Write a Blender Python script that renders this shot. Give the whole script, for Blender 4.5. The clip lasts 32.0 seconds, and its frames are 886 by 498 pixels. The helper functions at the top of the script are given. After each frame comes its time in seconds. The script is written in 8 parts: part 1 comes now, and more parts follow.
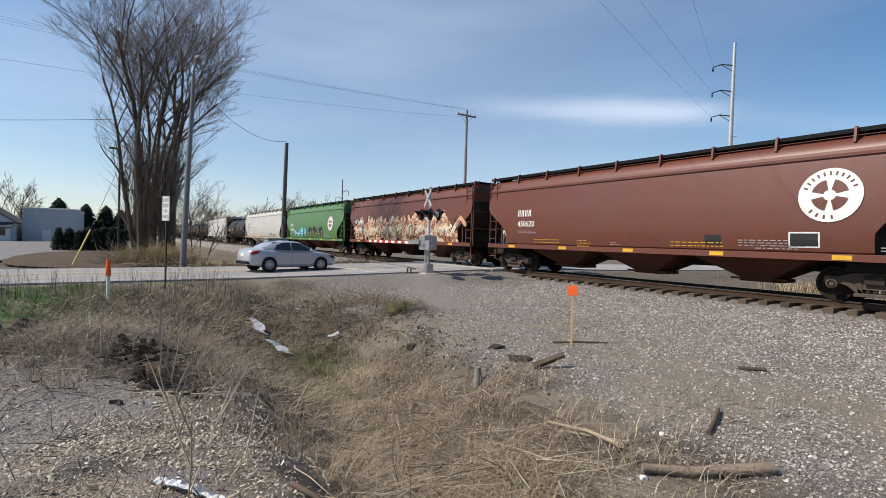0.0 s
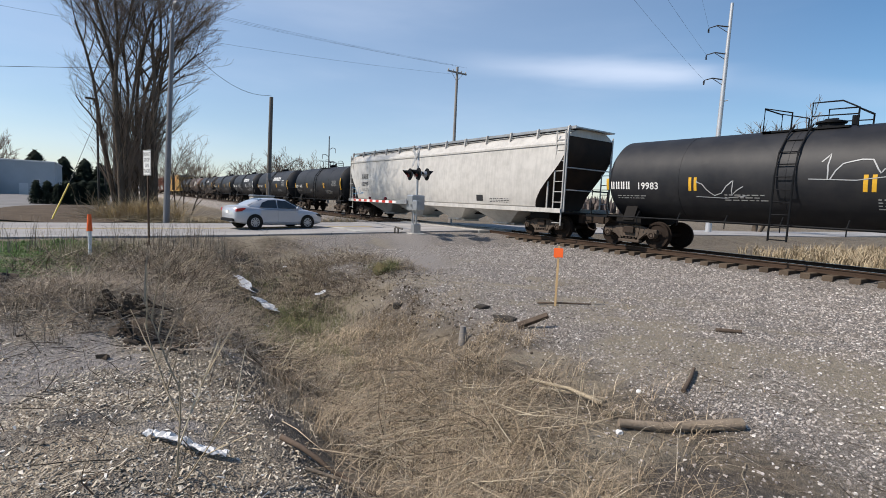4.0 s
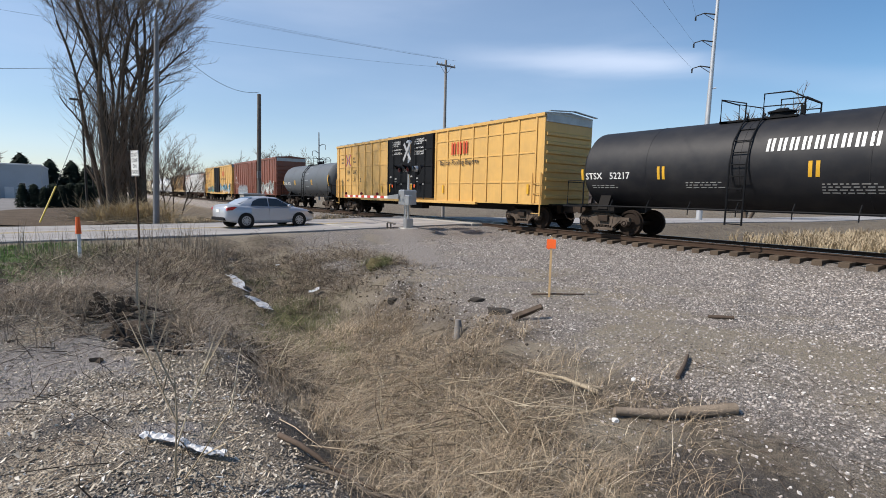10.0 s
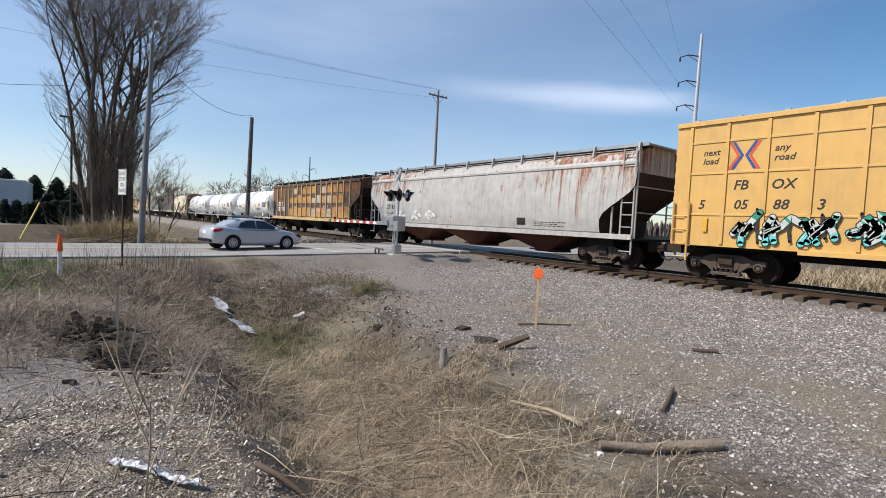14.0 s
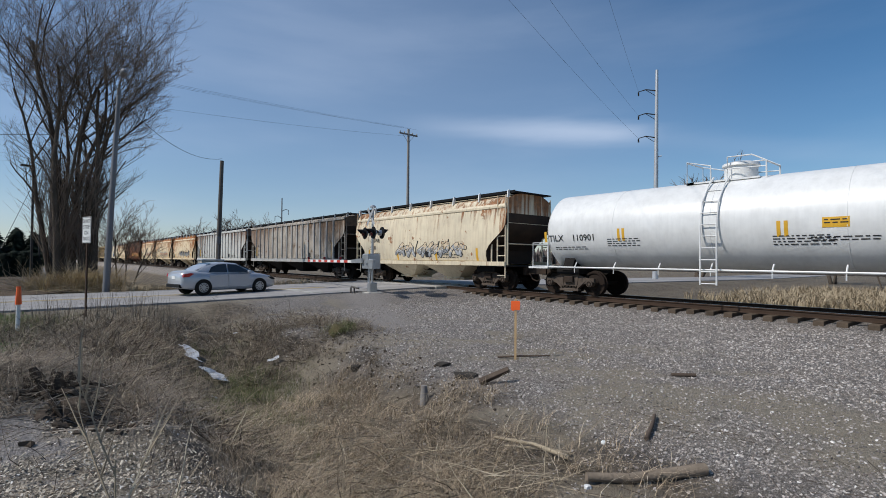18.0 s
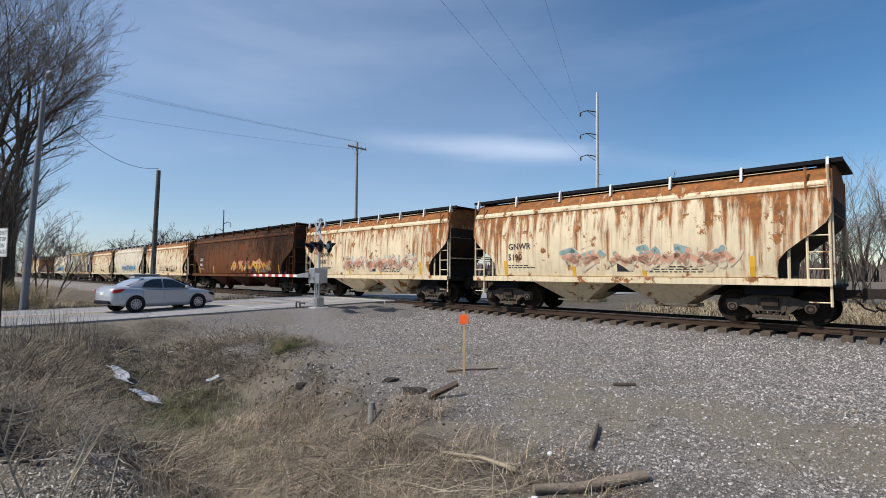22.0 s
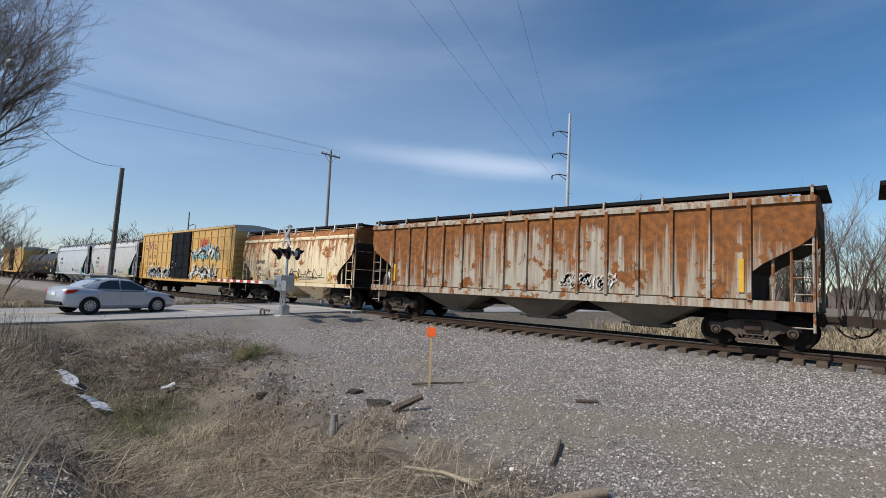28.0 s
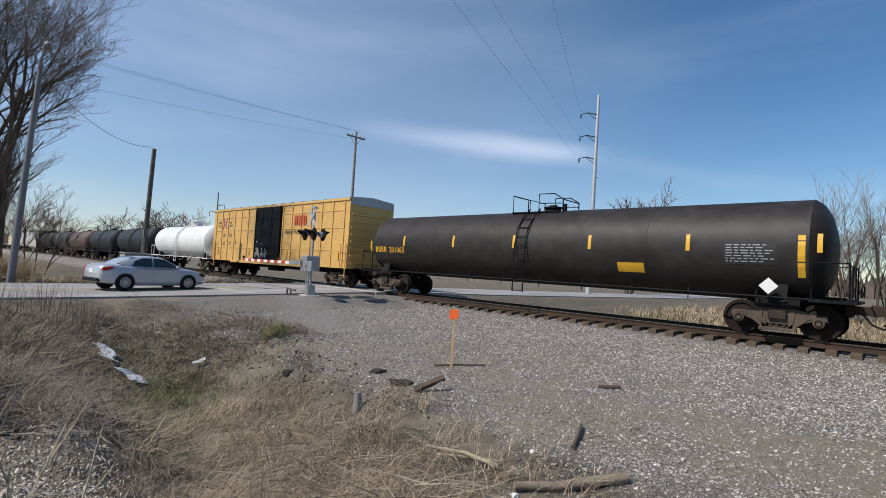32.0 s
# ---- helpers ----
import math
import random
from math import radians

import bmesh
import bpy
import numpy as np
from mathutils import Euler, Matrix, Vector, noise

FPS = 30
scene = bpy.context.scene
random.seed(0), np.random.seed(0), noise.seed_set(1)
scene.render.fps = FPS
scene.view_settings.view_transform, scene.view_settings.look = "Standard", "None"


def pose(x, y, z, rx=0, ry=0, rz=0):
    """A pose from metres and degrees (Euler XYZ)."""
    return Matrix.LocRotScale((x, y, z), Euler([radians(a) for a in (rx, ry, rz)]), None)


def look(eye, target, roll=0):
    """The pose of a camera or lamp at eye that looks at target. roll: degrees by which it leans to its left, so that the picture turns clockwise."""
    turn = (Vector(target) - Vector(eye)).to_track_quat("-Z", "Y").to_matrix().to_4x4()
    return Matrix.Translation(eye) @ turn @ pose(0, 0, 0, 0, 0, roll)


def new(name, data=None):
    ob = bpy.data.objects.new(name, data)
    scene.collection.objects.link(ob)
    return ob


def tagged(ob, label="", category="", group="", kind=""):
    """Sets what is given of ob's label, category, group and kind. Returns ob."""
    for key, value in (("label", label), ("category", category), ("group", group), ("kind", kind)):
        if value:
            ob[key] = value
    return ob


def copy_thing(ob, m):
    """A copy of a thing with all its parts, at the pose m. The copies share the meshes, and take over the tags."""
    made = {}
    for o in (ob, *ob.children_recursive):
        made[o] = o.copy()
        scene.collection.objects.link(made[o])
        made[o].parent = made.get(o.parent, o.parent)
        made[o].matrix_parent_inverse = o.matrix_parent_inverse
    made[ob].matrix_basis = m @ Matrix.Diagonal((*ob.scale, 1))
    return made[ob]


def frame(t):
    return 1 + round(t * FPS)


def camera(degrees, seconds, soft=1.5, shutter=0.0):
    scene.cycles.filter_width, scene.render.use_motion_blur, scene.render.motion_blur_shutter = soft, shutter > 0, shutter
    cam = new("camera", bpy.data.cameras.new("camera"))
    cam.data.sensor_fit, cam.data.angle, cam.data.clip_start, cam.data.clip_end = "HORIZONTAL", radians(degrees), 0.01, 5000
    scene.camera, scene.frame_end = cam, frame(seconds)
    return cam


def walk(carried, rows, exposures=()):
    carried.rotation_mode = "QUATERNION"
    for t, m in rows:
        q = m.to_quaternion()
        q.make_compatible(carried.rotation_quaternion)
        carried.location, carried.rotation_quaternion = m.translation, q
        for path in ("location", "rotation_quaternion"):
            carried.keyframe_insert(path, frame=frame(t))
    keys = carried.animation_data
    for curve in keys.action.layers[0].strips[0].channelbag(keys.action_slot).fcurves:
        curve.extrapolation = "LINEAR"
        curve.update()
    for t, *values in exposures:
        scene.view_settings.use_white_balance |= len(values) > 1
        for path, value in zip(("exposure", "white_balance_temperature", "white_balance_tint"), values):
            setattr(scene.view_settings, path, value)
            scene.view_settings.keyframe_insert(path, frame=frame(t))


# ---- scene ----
CAM_H = 1.298
TURNS = (
    (0, 89.07, -1.56, 56.67), (0.5, 88.95, -1.07, 57.43), (1, 88.95, -1.00, 57.88), (1.5, 88.69, -2.07, 58.18),
    (2, 88.54, -2.02, 58.05), (2.5, 88.45, -2.75, 57.86), (3, 85.97, -2.56, 57.92), (3.5, 85.55, -2.41, 56.00),
    (5.5, 81.63, -1.59, 54.81), (6, 81.42, -2.24, 55.65), (6.5, 80.90, -3.43, 57.92), (7, 81.61, -2.45, 58.57),
    (7.5, 81.80, -0.93, 57.59), (8, 83.04, 2.33, 58.13), (8.5, 83.51, 0.49, 58.21), (9, 83.42, -1.42, 56.44),
    (9.5, 83.92, -1.95, 54.92), (10, 83.85, -1.22, 54.32), (10.5, 83.11, -1.44, 52.90), (11, 82.52, -2.10, 54.32),
    (11.5, 83.92, -1.38, 55.70), (12, 85.17, -1.53, 55.97), (12.5, 85.74, -2.41, 56.29), (13, 86.68, -1.88, 55.73),
    (13.5, 86.40, -2.64, 53.51), (15.5, 89.02, -3.39, 52.59), (16, 90.30, -1.67, 53.75), (16.5, 90.31, -1.52, 55.55),
    (17, 90.04, -1.17, 56.17), (17.5, 90.48, -1.21, 53.18), (18, 91.26, -0.49, 50.14), (18.5, 91.70, -0.48, 48.56),
    (19, 92.34, -0.34, 47.39), (19.5, 92.78, -1.39, 46.09), (20, 93.44, -2.17, 44.73), (20.5, 93.72, -1.75, 44.37),
    (21, 93.58, -1.18, 45.09), (21.5, 93.39, -0.44, 44.73), (22, 92.94, -0.35, 44.19), (22.5, 92.85, -0.78, 43.68),
    (23, 93.51, -1.20, 41.56), (23.5, 95.63, -2.28, 36.15), (24, 95.28, -0.85, 35.83), (24.5, 95.20, -2.40, 41.55),
    (26.5, 95.97, -3.11, 40.54), (27, 94.97, -2.84, 39.03), (27.5, 94.80, -0.65, 40.14), (28, 94.46, -2.39, 40.61),
    (28.5, 93.86, -2.03, 43.31), (29, 93.95, -2.91, 44.05), (29.5, 94.23, -2.03, 43.80), (30, 93.62, -2.72, 43.17),
    (30.5, 93.02, -2.29, 43.04), (31, 92.52, -3.08, 43.32), (31.5, 92.46, -2.84, 43.39), (32, 92.32, -3.32, 43.32),
)
cam = camera(84.03, 32.0, soft=0.9, shutter=0.0)
EXPOSURES = ((0, 0.07, 6610, 12), (7, 0.12, 6460, 12), (13, 0.12, 6460, 12), (16, -0.07, 6260, 11), (17, -0.33, 6120, 10), (18, -0.42, 6070, 10), (19, -0.36, 6040, 10), (20, -0.19, 6040, 10), (22, -0.13, 6140, 11), (27, -0.17, 6160, 10), (32, -0.13, 6260, 11))
walk(cam, [(t, pose(0, 0, CAM_H, rx, ry, rz)) for t, rx, ry, rz in TURNS], EXPOSURES)

# ---- light ----
SUN_AZ = math.atan2(-0.93, -0.37)      # the direction the sunlight comes from
SUN_EL = radians(46)
world = bpy.data.worlds.new("world")
scene.world = world
world.use_nodes = True
wn, wl = world.node_tree.nodes, world.node_tree.links
sky = wn.new("ShaderNodeTexSky")
sky.sky_type = 'NISHITA'
sky.sun_disc = False
sky.sun_elevation = SUN_EL
sky.sun_rotation = math.pi / 2 - SUN_AZ
sky.air_density, sky.dust_density, sky.ozone_density = 1.0, 0.35, 2.2
bg = wn["Background"]
bg.inputs["Strength"].default_value = 0.117
coord = wn.new("ShaderNodeTexCoord")
# a thin veil of high cloud towards the sun's side, and one wind-drawn streak of cirrus


def sky_math(op, a, b=None, c=None):
    k = wn.new("ShaderNodeMath")
    k.operation = op
    for i, q in enumerate((a, b, c)):
        if q is None:
            continue
        if isinstance(q, (int, float)):
            k.inputs[i].default_value = q
        else:
            wl.new(q, k.inputs[i])
    return k.outputs[0]


def sky_dot(v):
    k = wn.new("ShaderNodeVectorMath")
    k.operation = 'DOT_PRODUCT'
    wl.new(coord.outputs["Generated"], k.inputs[0])
    k.inputs[1].default_value = v
    return k.outputs["Value"]


def sky_range(q, a, b, lo, hi):
    k = wn.new("ShaderNodeMapRange")
    k.interpolation_type = 'SMOOTHSTEP'
    for name, val in (("From Min", a), ("From Max", b), ("To Min", lo), ("To Max", hi)):
        k.inputs[name].default_value = val
    wl.new(q, k.inputs["Value"])
    return k.outputs["Result"]


def sky_noise(scale, stretch, detail):
    m = wn.new("ShaderNodeMapping")
    m.inputs["Scale"].default_value = stretch
    m.inputs["Rotation"].default_value = (0.0, 0.10, 0.9)
    wl.new(coord.outputs["Generated"], m.inputs["Vector"])
    k = wn.new("ShaderNodeTexNoise")
    k.inputs["Scale"].default_value = scale
    k.inputs["Detail"].default_value = detail
    wl.new(m.outputs["Vector"], k.inputs["Vector"])
    return k.outputs["Fac"]


sa, sb = Vector((-0.767, 0.637, 0.273)).normalized(), Vector((-0.476, 0.919, 0.239)).normalized()
s_up = sa.cross(sb).normalized()
s_up = -s_up if s_up.z < 0 else s_up
s_on = (sb - sa * sa.dot(sb)).normalized()
wisp = sky_noise(2.2, (1, 1, 7), 5)
off = sky_math('ADD', sky_dot(s_up), sky_math('MULTIPLY', sky_math('SUBTRACT', wisp, 0.5), 0.05))
on = sky_math('ADD', sky_dot(s_on), sky_math('MULTIPLY', sky_math('SUBTRACT', wisp, 0.5), 0.12))
band = sky_range(sky_math('ABSOLUTE', off), 0.0, 0.031, 1.0, 0.0)
along = sky_math('MULTIPLY', sky_range(on, -0.15, 0.26, 0.0, 1.0), sky_range(on, 0.29, 0.40, 1.0, 0.15))
streak = sky_math('MULTIPLY', sky_math('MULTIPLY', band, along), 0.52)
soft = sky_noise(1.6, (1, 1, 5), 6)
haze = sky_math('MULTIPLY', sky_range(soft, 0.42, 0.72, 0.0, 0.10), sky_range(sky_dot((0, 0, 1)), 0.02, 0.10, 0.3, 1.0))
veil = sky_math('MULTIPLY', sky_range(sky_dot((-0.95, 0.31, 0)), 0.42, 0.97, 0.0, 0.30), sky_range(soft, 0.2, 0.8, 0.7, 1.0))
total = sky_math('MINIMUM', sky_math('ADD', sky_math('ADD', streak, haze), veil), 0.9)
cmix = wn.new("ShaderNodeMix")
cmix.data_type = 'RGBA'
wl.new(total, cmix.inputs["Factor"])
deep = wn.new("ShaderNodeHueSaturation")
deep.inputs["Saturation"].default_value = 1.22
deep.inputs["Hue"].default_value = 0.497
wl.new(sky.outputs["Color"], deep.inputs["Color"])
wl.new(deep.outputs["Color"], cmix.inputs["A"])
cmix.inputs["B"].default_value = (6.2, 7.1, 8.6, 1)
wl.new(cmix.outputs["Result"], bg.inputs["Color"])
sun = new("sun", bpy.data.lights.new("sun", 'SUN'))
sun.data.energy = 5.0
sun.data.angle = radians(0.53)
sun.data.color = (1.0, 0.925, 0.815)
sun_from = Vector((math.cos(SUN_EL) * math.cos(SUN_AZ), math.cos(SUN_EL) * math.sin(SUN_AZ), math.sin(SUN_EL)))
sun.matrix_world = look(sun_from * 100, (0, 0, 0))
scene.view_settings.exposure = 0.0

# ---- materials ----


def mat(name, rough=0.6, metal=0.0):
    m = bpy.data.materials.new(name)
    m.use_nodes = True
    b = m.node_tree.nodes["Principled BSDF"]
    b.inputs["Roughness"].default_value = rough
    b.inputs["Metallic"].default_value = metal
    return m, m.node_tree.nodes, m.node_tree.links, b


def rgba(c):
    return (c[0], c[1], c[2], 1)


def mix(n, l, fac, a, b):
    """Colour mix; fac, a, b are sockets or values."""
    x = n.new("ShaderNodeMix")
    x.data_type = 'RGBA'
    for sock, val in (("Factor", fac), ("A", a), ("B", b)):
        if isinstance(val, bpy.types.NodeSocket):
            l.new(val, x.inputs[sock])
        else:
            x.inputs[sock].default_value = val if sock == "Factor" else rgba(val)
    return x.outputs["Result"]


def noise_fac(n, l, vec, scale, detail=4, lo=0.4, hi=0.6, rough=0.55):
    t = n.new("ShaderNodeTexNoise")
    t.inputs["Scale"].default_value = scale
    t.inputs["Detail"].default_value = detail
    t.inputs["Roughness"].default_value = rough
    if vec is not None:
        l.new(vec, t.inputs["Vector"])
    r = n.new("ShaderNodeMapRange")
    r.inputs["From Min"].default_value, r.inputs["From Max"].default_value = lo, hi
    l.new(t.outputs["Fac"], r.inputs["Value"])
    return r.outputs["Result"]


def obj_vec(n, l, scale=(1, 1, 1), vary=True):
    """Object space, shifted at random from object to object, stretched by scale."""
    c = n.new("ShaderNodeTexCoord")
    m = n.new("ShaderNodeMapping")
    m.inputs["Scale"].default_value = scale
    l.new(c.outputs["Object"], m.inputs["Vector"])
    if vary:
        o = n.new("ShaderNodeObjectInfo")
        k = n.new("ShaderNodeMath")
        k.operation = 'MULTIPLY'
        k.inputs[1].default_value = 60.0
        l.new(o.outputs["Random"], k.inputs[0])
        l.new(k.outputs[0], m.inputs["Location"])
    return m.outputs["Vector"]


def bump(n, l, b, height, strength=0.3, dist=0.02):
    u = n.new("ShaderNodeBump")
    u.inputs["Strength"].default_value = strength
    u.inputs["Distance"].default_value = dist
    l.new(height, u.inputs["Height"])
    l.new(u.outputs["Normal"], b.inputs["Normal"])


def plain(name, c, rough=0.6, metal=0.0, var=0.25, scale=6.0, bumps=0.0, c2=None):
    """A surface of one colour with mottling at two scales."""
    m, n, l, b = mat(name, rough, metal)
    if rough >= 0.7:
        b.inputs["Specular IOR Level"].default_value = 0.2
    v = obj_vec(n, l)
    dark = c2 or tuple(x * (1 - var) for x in c)
    big = noise_fac(n, l, v, scale * 0.25, 5, 0.35, 0.65)
    fine = noise_fac(n, l, v, scale * 5, 3, 0.3, 0.7)
    col = mix(n, l, big, c, dark)
    k = n.new("ShaderNodeMath")
    k.operation = 'MULTIPLY'
    k.inputs[1].default_value = 0.35
    l.new(fine, k.inputs[0])
    col = mix(n, l, k.outputs[0], col, tuple(x * (1 - var) for x in dark))
    l.new(col, b.inputs["Base Color"])
    if bumps:
        bump(n, l, b, fine, bumps, 0.01)
    return m


def paint(name, c, rust=0.0, dirt=0.25, streak=0.3, rough=0.45, rustcol=(0.20, 0.065, 0.022), patch=None):
    """Weathered car paint: faded, streaked downwards, rusted by degrees, dusty low down the pattern."""
    m, n, l, b = mat(name, rough)
    if max(c) < 0.02:
        b.inputs["Specular IOR Level"].default_value = 0.32
    if rust > 0.3:
        b.inputs["Specular IOR Level"].default_value = 0.18
    v = obj_vec(n, l)
    vs = obj_vec(n, l, (6.0, 6.0, 0.2))
    fade = noise_fac(n, l, v, 0.6, 5, 0.35, 0.7)
    col = mix(n, l, fade, c, tuple(min(1, x * 0.86 + 0.012) for x in c))
    if patch:
        vb = n.new("ShaderNodeTexVoronoi")
        vb.inputs["Scale"].default_value = 0.55
        vb.distance = 'CHEBYCHEV'
        l.new(v, vb.inputs["Vector"])
        pr = n.new("ShaderNodeMapRange")
        pr.inputs["From Min"].default_value, pr.inputs["From Max"].default_value = 0.62, 0.64
        l.new(vb.outputs["Color"], pr.inputs["Value"])
        col = mix(n, l, pr.outputs["Result"], col, patch)
    st = noise_fac(n, l, vs, 1.6, 5, 0.44, 0.70)
    k = n.new("ShaderNodeMath")
    k.operation = 'MULTIPLY'
    k.inputs[1].default_value = streak
    l.new(st, k.inputs[0])
    col = mix(n, l, k.outputs[0], col, tuple(x * 0.35 + 0.02 for x in c) if rust < 0.05 else rustcol)
    if rust > 0:
        # rust runs down from the roof seam and breaks out in blisters
        lo = 0.66 - 0.28 * rust
        tc = n.new("ShaderNodeTexCoord")
        sp = n.new("ShaderNodeSeparateXYZ")
        l.new(tc.outputs["Object"], sp.inputs[0])
        up = n.new("ShaderNodeMapRange")
        up.inputs["From Min"].default_value, up.inputs["From Max"].default_value = 1.4, 4.0
        up.inputs["To Min"].default_value, up.inputs["To Max"].default_value = -0.06, 0.10 + 0.14 * rust
        l.new(sp.outputs[2], up.inputs["Value"])
        sn = n.new("ShaderNodeTexNoise")
        sn.inputs["Scale"].default_value, sn.inputs["Detail"].default_value, sn.inputs["Roughness"].default_value = 0.85, 9, 0.68
        l.new(vs, sn.inputs["Vector"])
        ad = n.new("ShaderNodeMath")
        ad.operation = 'ADD'
        l.new(sn.outputs["Fac"], ad.inputs[0])
        l.new(up.outputs["Result"], ad.inputs[1])
        # heavier towards the car ends, and in thin runs below the plate seams
        ab = n.new("ShaderNodeMath")
        ab.operation = 'ABSOLUTE'
        l.new(sp.outputs[0], ab.inputs[0])
        en = n.new("ShaderNodeMapRange")
        en.inputs["From Min"].default_value, en.inputs["From Max"].default_value = 2.5, 6.6
        en.inputs["To Min"].default_value, en.inputs["To Max"].default_value = -0.05, 0.085
        l.new(ab.outputs[0], en.inputs["Value"])
        fr = n.new("ShaderNodeMath")
        fr.operation = 'PINGPONG'
        fr.inputs[1].default_value = 0.86
        l.new(sp.outputs[0], fr.inputs[0])
        ln = n.new("ShaderNodeMapRange")
        ln.inputs["From Min"].default_value, ln.inputs["From Max"].default_value = 0.0, 0.045
        ln.inputs["To Min"].default_value, ln.inputs["To Max"].default_value = 0.10, 0.0
        l.new(fr.outputs[0], ln.inputs["Value"])
        total_in = ad.outputs[0]
        tp = n.new("ShaderNodeMapRange")
        tp.inputs["From Min"].default_value, tp.inputs["From Max"].default_value = 3.35, 3.62
        tp.inputs["To Max"].default_value = 0.11 * min(1.0, 2 * rust)
        l.new(sp.outputs[2], tp.inputs["Value"])
        for extra in (en.outputs["Result"], ln.outputs["Result"], tp.outputs["Result"]):
            a2 = n.new("ShaderNodeMath")
            a2.operation = 'ADD'
            l.new(total_in, a2.inputs[0])
            l.new(extra, a2.inputs[1])
            total_in = a2.outputs[0]
        sr = n.new("ShaderNodeMapRange")
        sr.inputs["From Min"].default_value, sr.inputs["From Max"].default_value = lo - 0.03, lo + 0.11
        l.new(total_in, sr.inputs["Value"])
        spread = sr.outputs["Result"]
        spots = noise_fac(n, l, v, 1.7, 9, 0.635 - 0.16 * rust, 0.675 - 0.16 * rust, 0.68)
        mx = n.new("ShaderNodeMath")
        mx.operation = 'MAXIMUM'
        l.new(spread, mx.inputs[0])
        l.new(spots, mx.inputs[1])
        tone = noise_fac(n, l, v, 5.0, 4, 0.35, 0.65)
        rc = mix(n, l, tone, tuple(x * 0.72 for x in rustcol), (rustcol[0] * 1.6, rustcol[1] * 1.65, rustcol[2] * 1.4))
        k3 = n.new("ShaderNodeMath")
        k3.operation = 'MULTIPLY'
        k3.inputs[1].default_value = 0.92
        l.new(mx.outputs[0], k3.inputs[0])
        col = mix(n, l, k3.outputs[0], col, rc)
        rr = n.new("ShaderNodeMapRange")
        rr.inputs["To Min"].default_value, rr.inputs["To Max"].default_value = rough, 0.85
        l.new(mx.outputs[0], rr.inputs["Value"])
        l.new(rr.outputs["Result"], b.inputs["Roughness"])
    dn = noise_fac(n, l, v, 2.4, 6, 0.42, 0.75)
    k2 = n.new("ShaderNodeMath")
    k2.operation = 'MULTIPLY'
    k2.inputs[1].default_value = dirt
    l.new(dn, k2.inputs[0])
    col = mix(n, l, k2.outputs[0], col, (0.10, 0.085, 0.07))
    l.new(col, b.inputs["Base Color"])
    bump(n, l, b, fade, 0.12, 0.03)
    return m


M_STEEL = plain("dark_bogie_steel", (0.024, 0.020, 0.017), 0.75, 0.0, 0.4, 8, 0.2, (0.055, 0.036, 0.025))
M_FRAME = plain("dusty_cast_steel", (0.125, 0.096, 0.075), 0.8, 0.0, 0.4, 7, 0.2)
M_WHEEL = plain("wheel_steel", (0.026, 0.017, 0.012), 0.8, 0.0, 0.4, 6)
M_TREAD = plain("polished_tread", (0.30, 0.29, 0.28), 0.3, 0.9, 0.2, 6)
M_BLACK = plain("black_paint", (0.006, 0.007, 0.009), 0.7, 0.0, 0.4, 4)
M_UNDER = plain("sooty_underframe", (0.015, 0.013, 0.012), 0.8, 0.0, 0.4, 4, 0.1)
M_GALV = plain("galvanised_steel", (0.45, 0.46, 0.47), 0.45, 0.6, 0.25, 8)
M_WHITE = plain("white_marking", (0.78, 0.78, 0.76), 0.6, 0.0, 0.12, 10)
M_SIGNTEXT = plain("sun_bleached_sign_black", (0.16, 0.16, 0.165), 0.6, 0.0, 0.2, 10)
M_FADED = plain("faded_white_print", (0.36, 0.36, 0.35), 0.6, 0.0, 0.2, 10)
M_YELLOW = plain("yellow_reflector", (0.75, 0.42, 0.03), 0.45, 0.0, 0.15, 10)
M_DARKMARK = plain("dark_marking", (0.02, 0.02, 0.022), 0.6, 0.0, 0.2, 10)
M_CREAMRAIL = plain("dusty_cream_steel", (0.52, 0.46, 0.36), 0.65, 0.0, 0.35, 5, 0.0, (0.32, 0.20, 0.11))
M_RED = plain("red_marking", (0.55, 0.05, 0.03), 0.5, 0.0, 0.2, 8)
M_ORANGE = plain("fluorescent_orange", (0.95, 0.14, 0.02), 0.5, 0.0, 0.12, 8)
M_LATH = plain("pale_lath_wood", (0.55, 0.38, 0.20), 0.8, 0.0, 0.2, 8)
M_GREYWOOD = plain("grey_pole_wood", (0.17, 0.155, 0.14), 0.85, 0.0, 0.35, 3, 0.3)
M_TIE = plain("creosoted_tie", (0.14, 0.105, 0.075), 0.9, 0.0, 0.45, 6, 0.4)
M_RAIL = plain("rusty_rail", (0.075, 0.048, 0.033), 0.7, 0.2, 0.3, 5)
M_RAILTOP = plain("polished_rail_head", (0.40, 0.39, 0.38), 0.28, 1.0, 0.15, 5)
M_CONC = plain("concrete", (0.48, 0.46, 0.42), 0.85, 0.0, 0.25, 4, 0.2)

# ---- mesh building ----


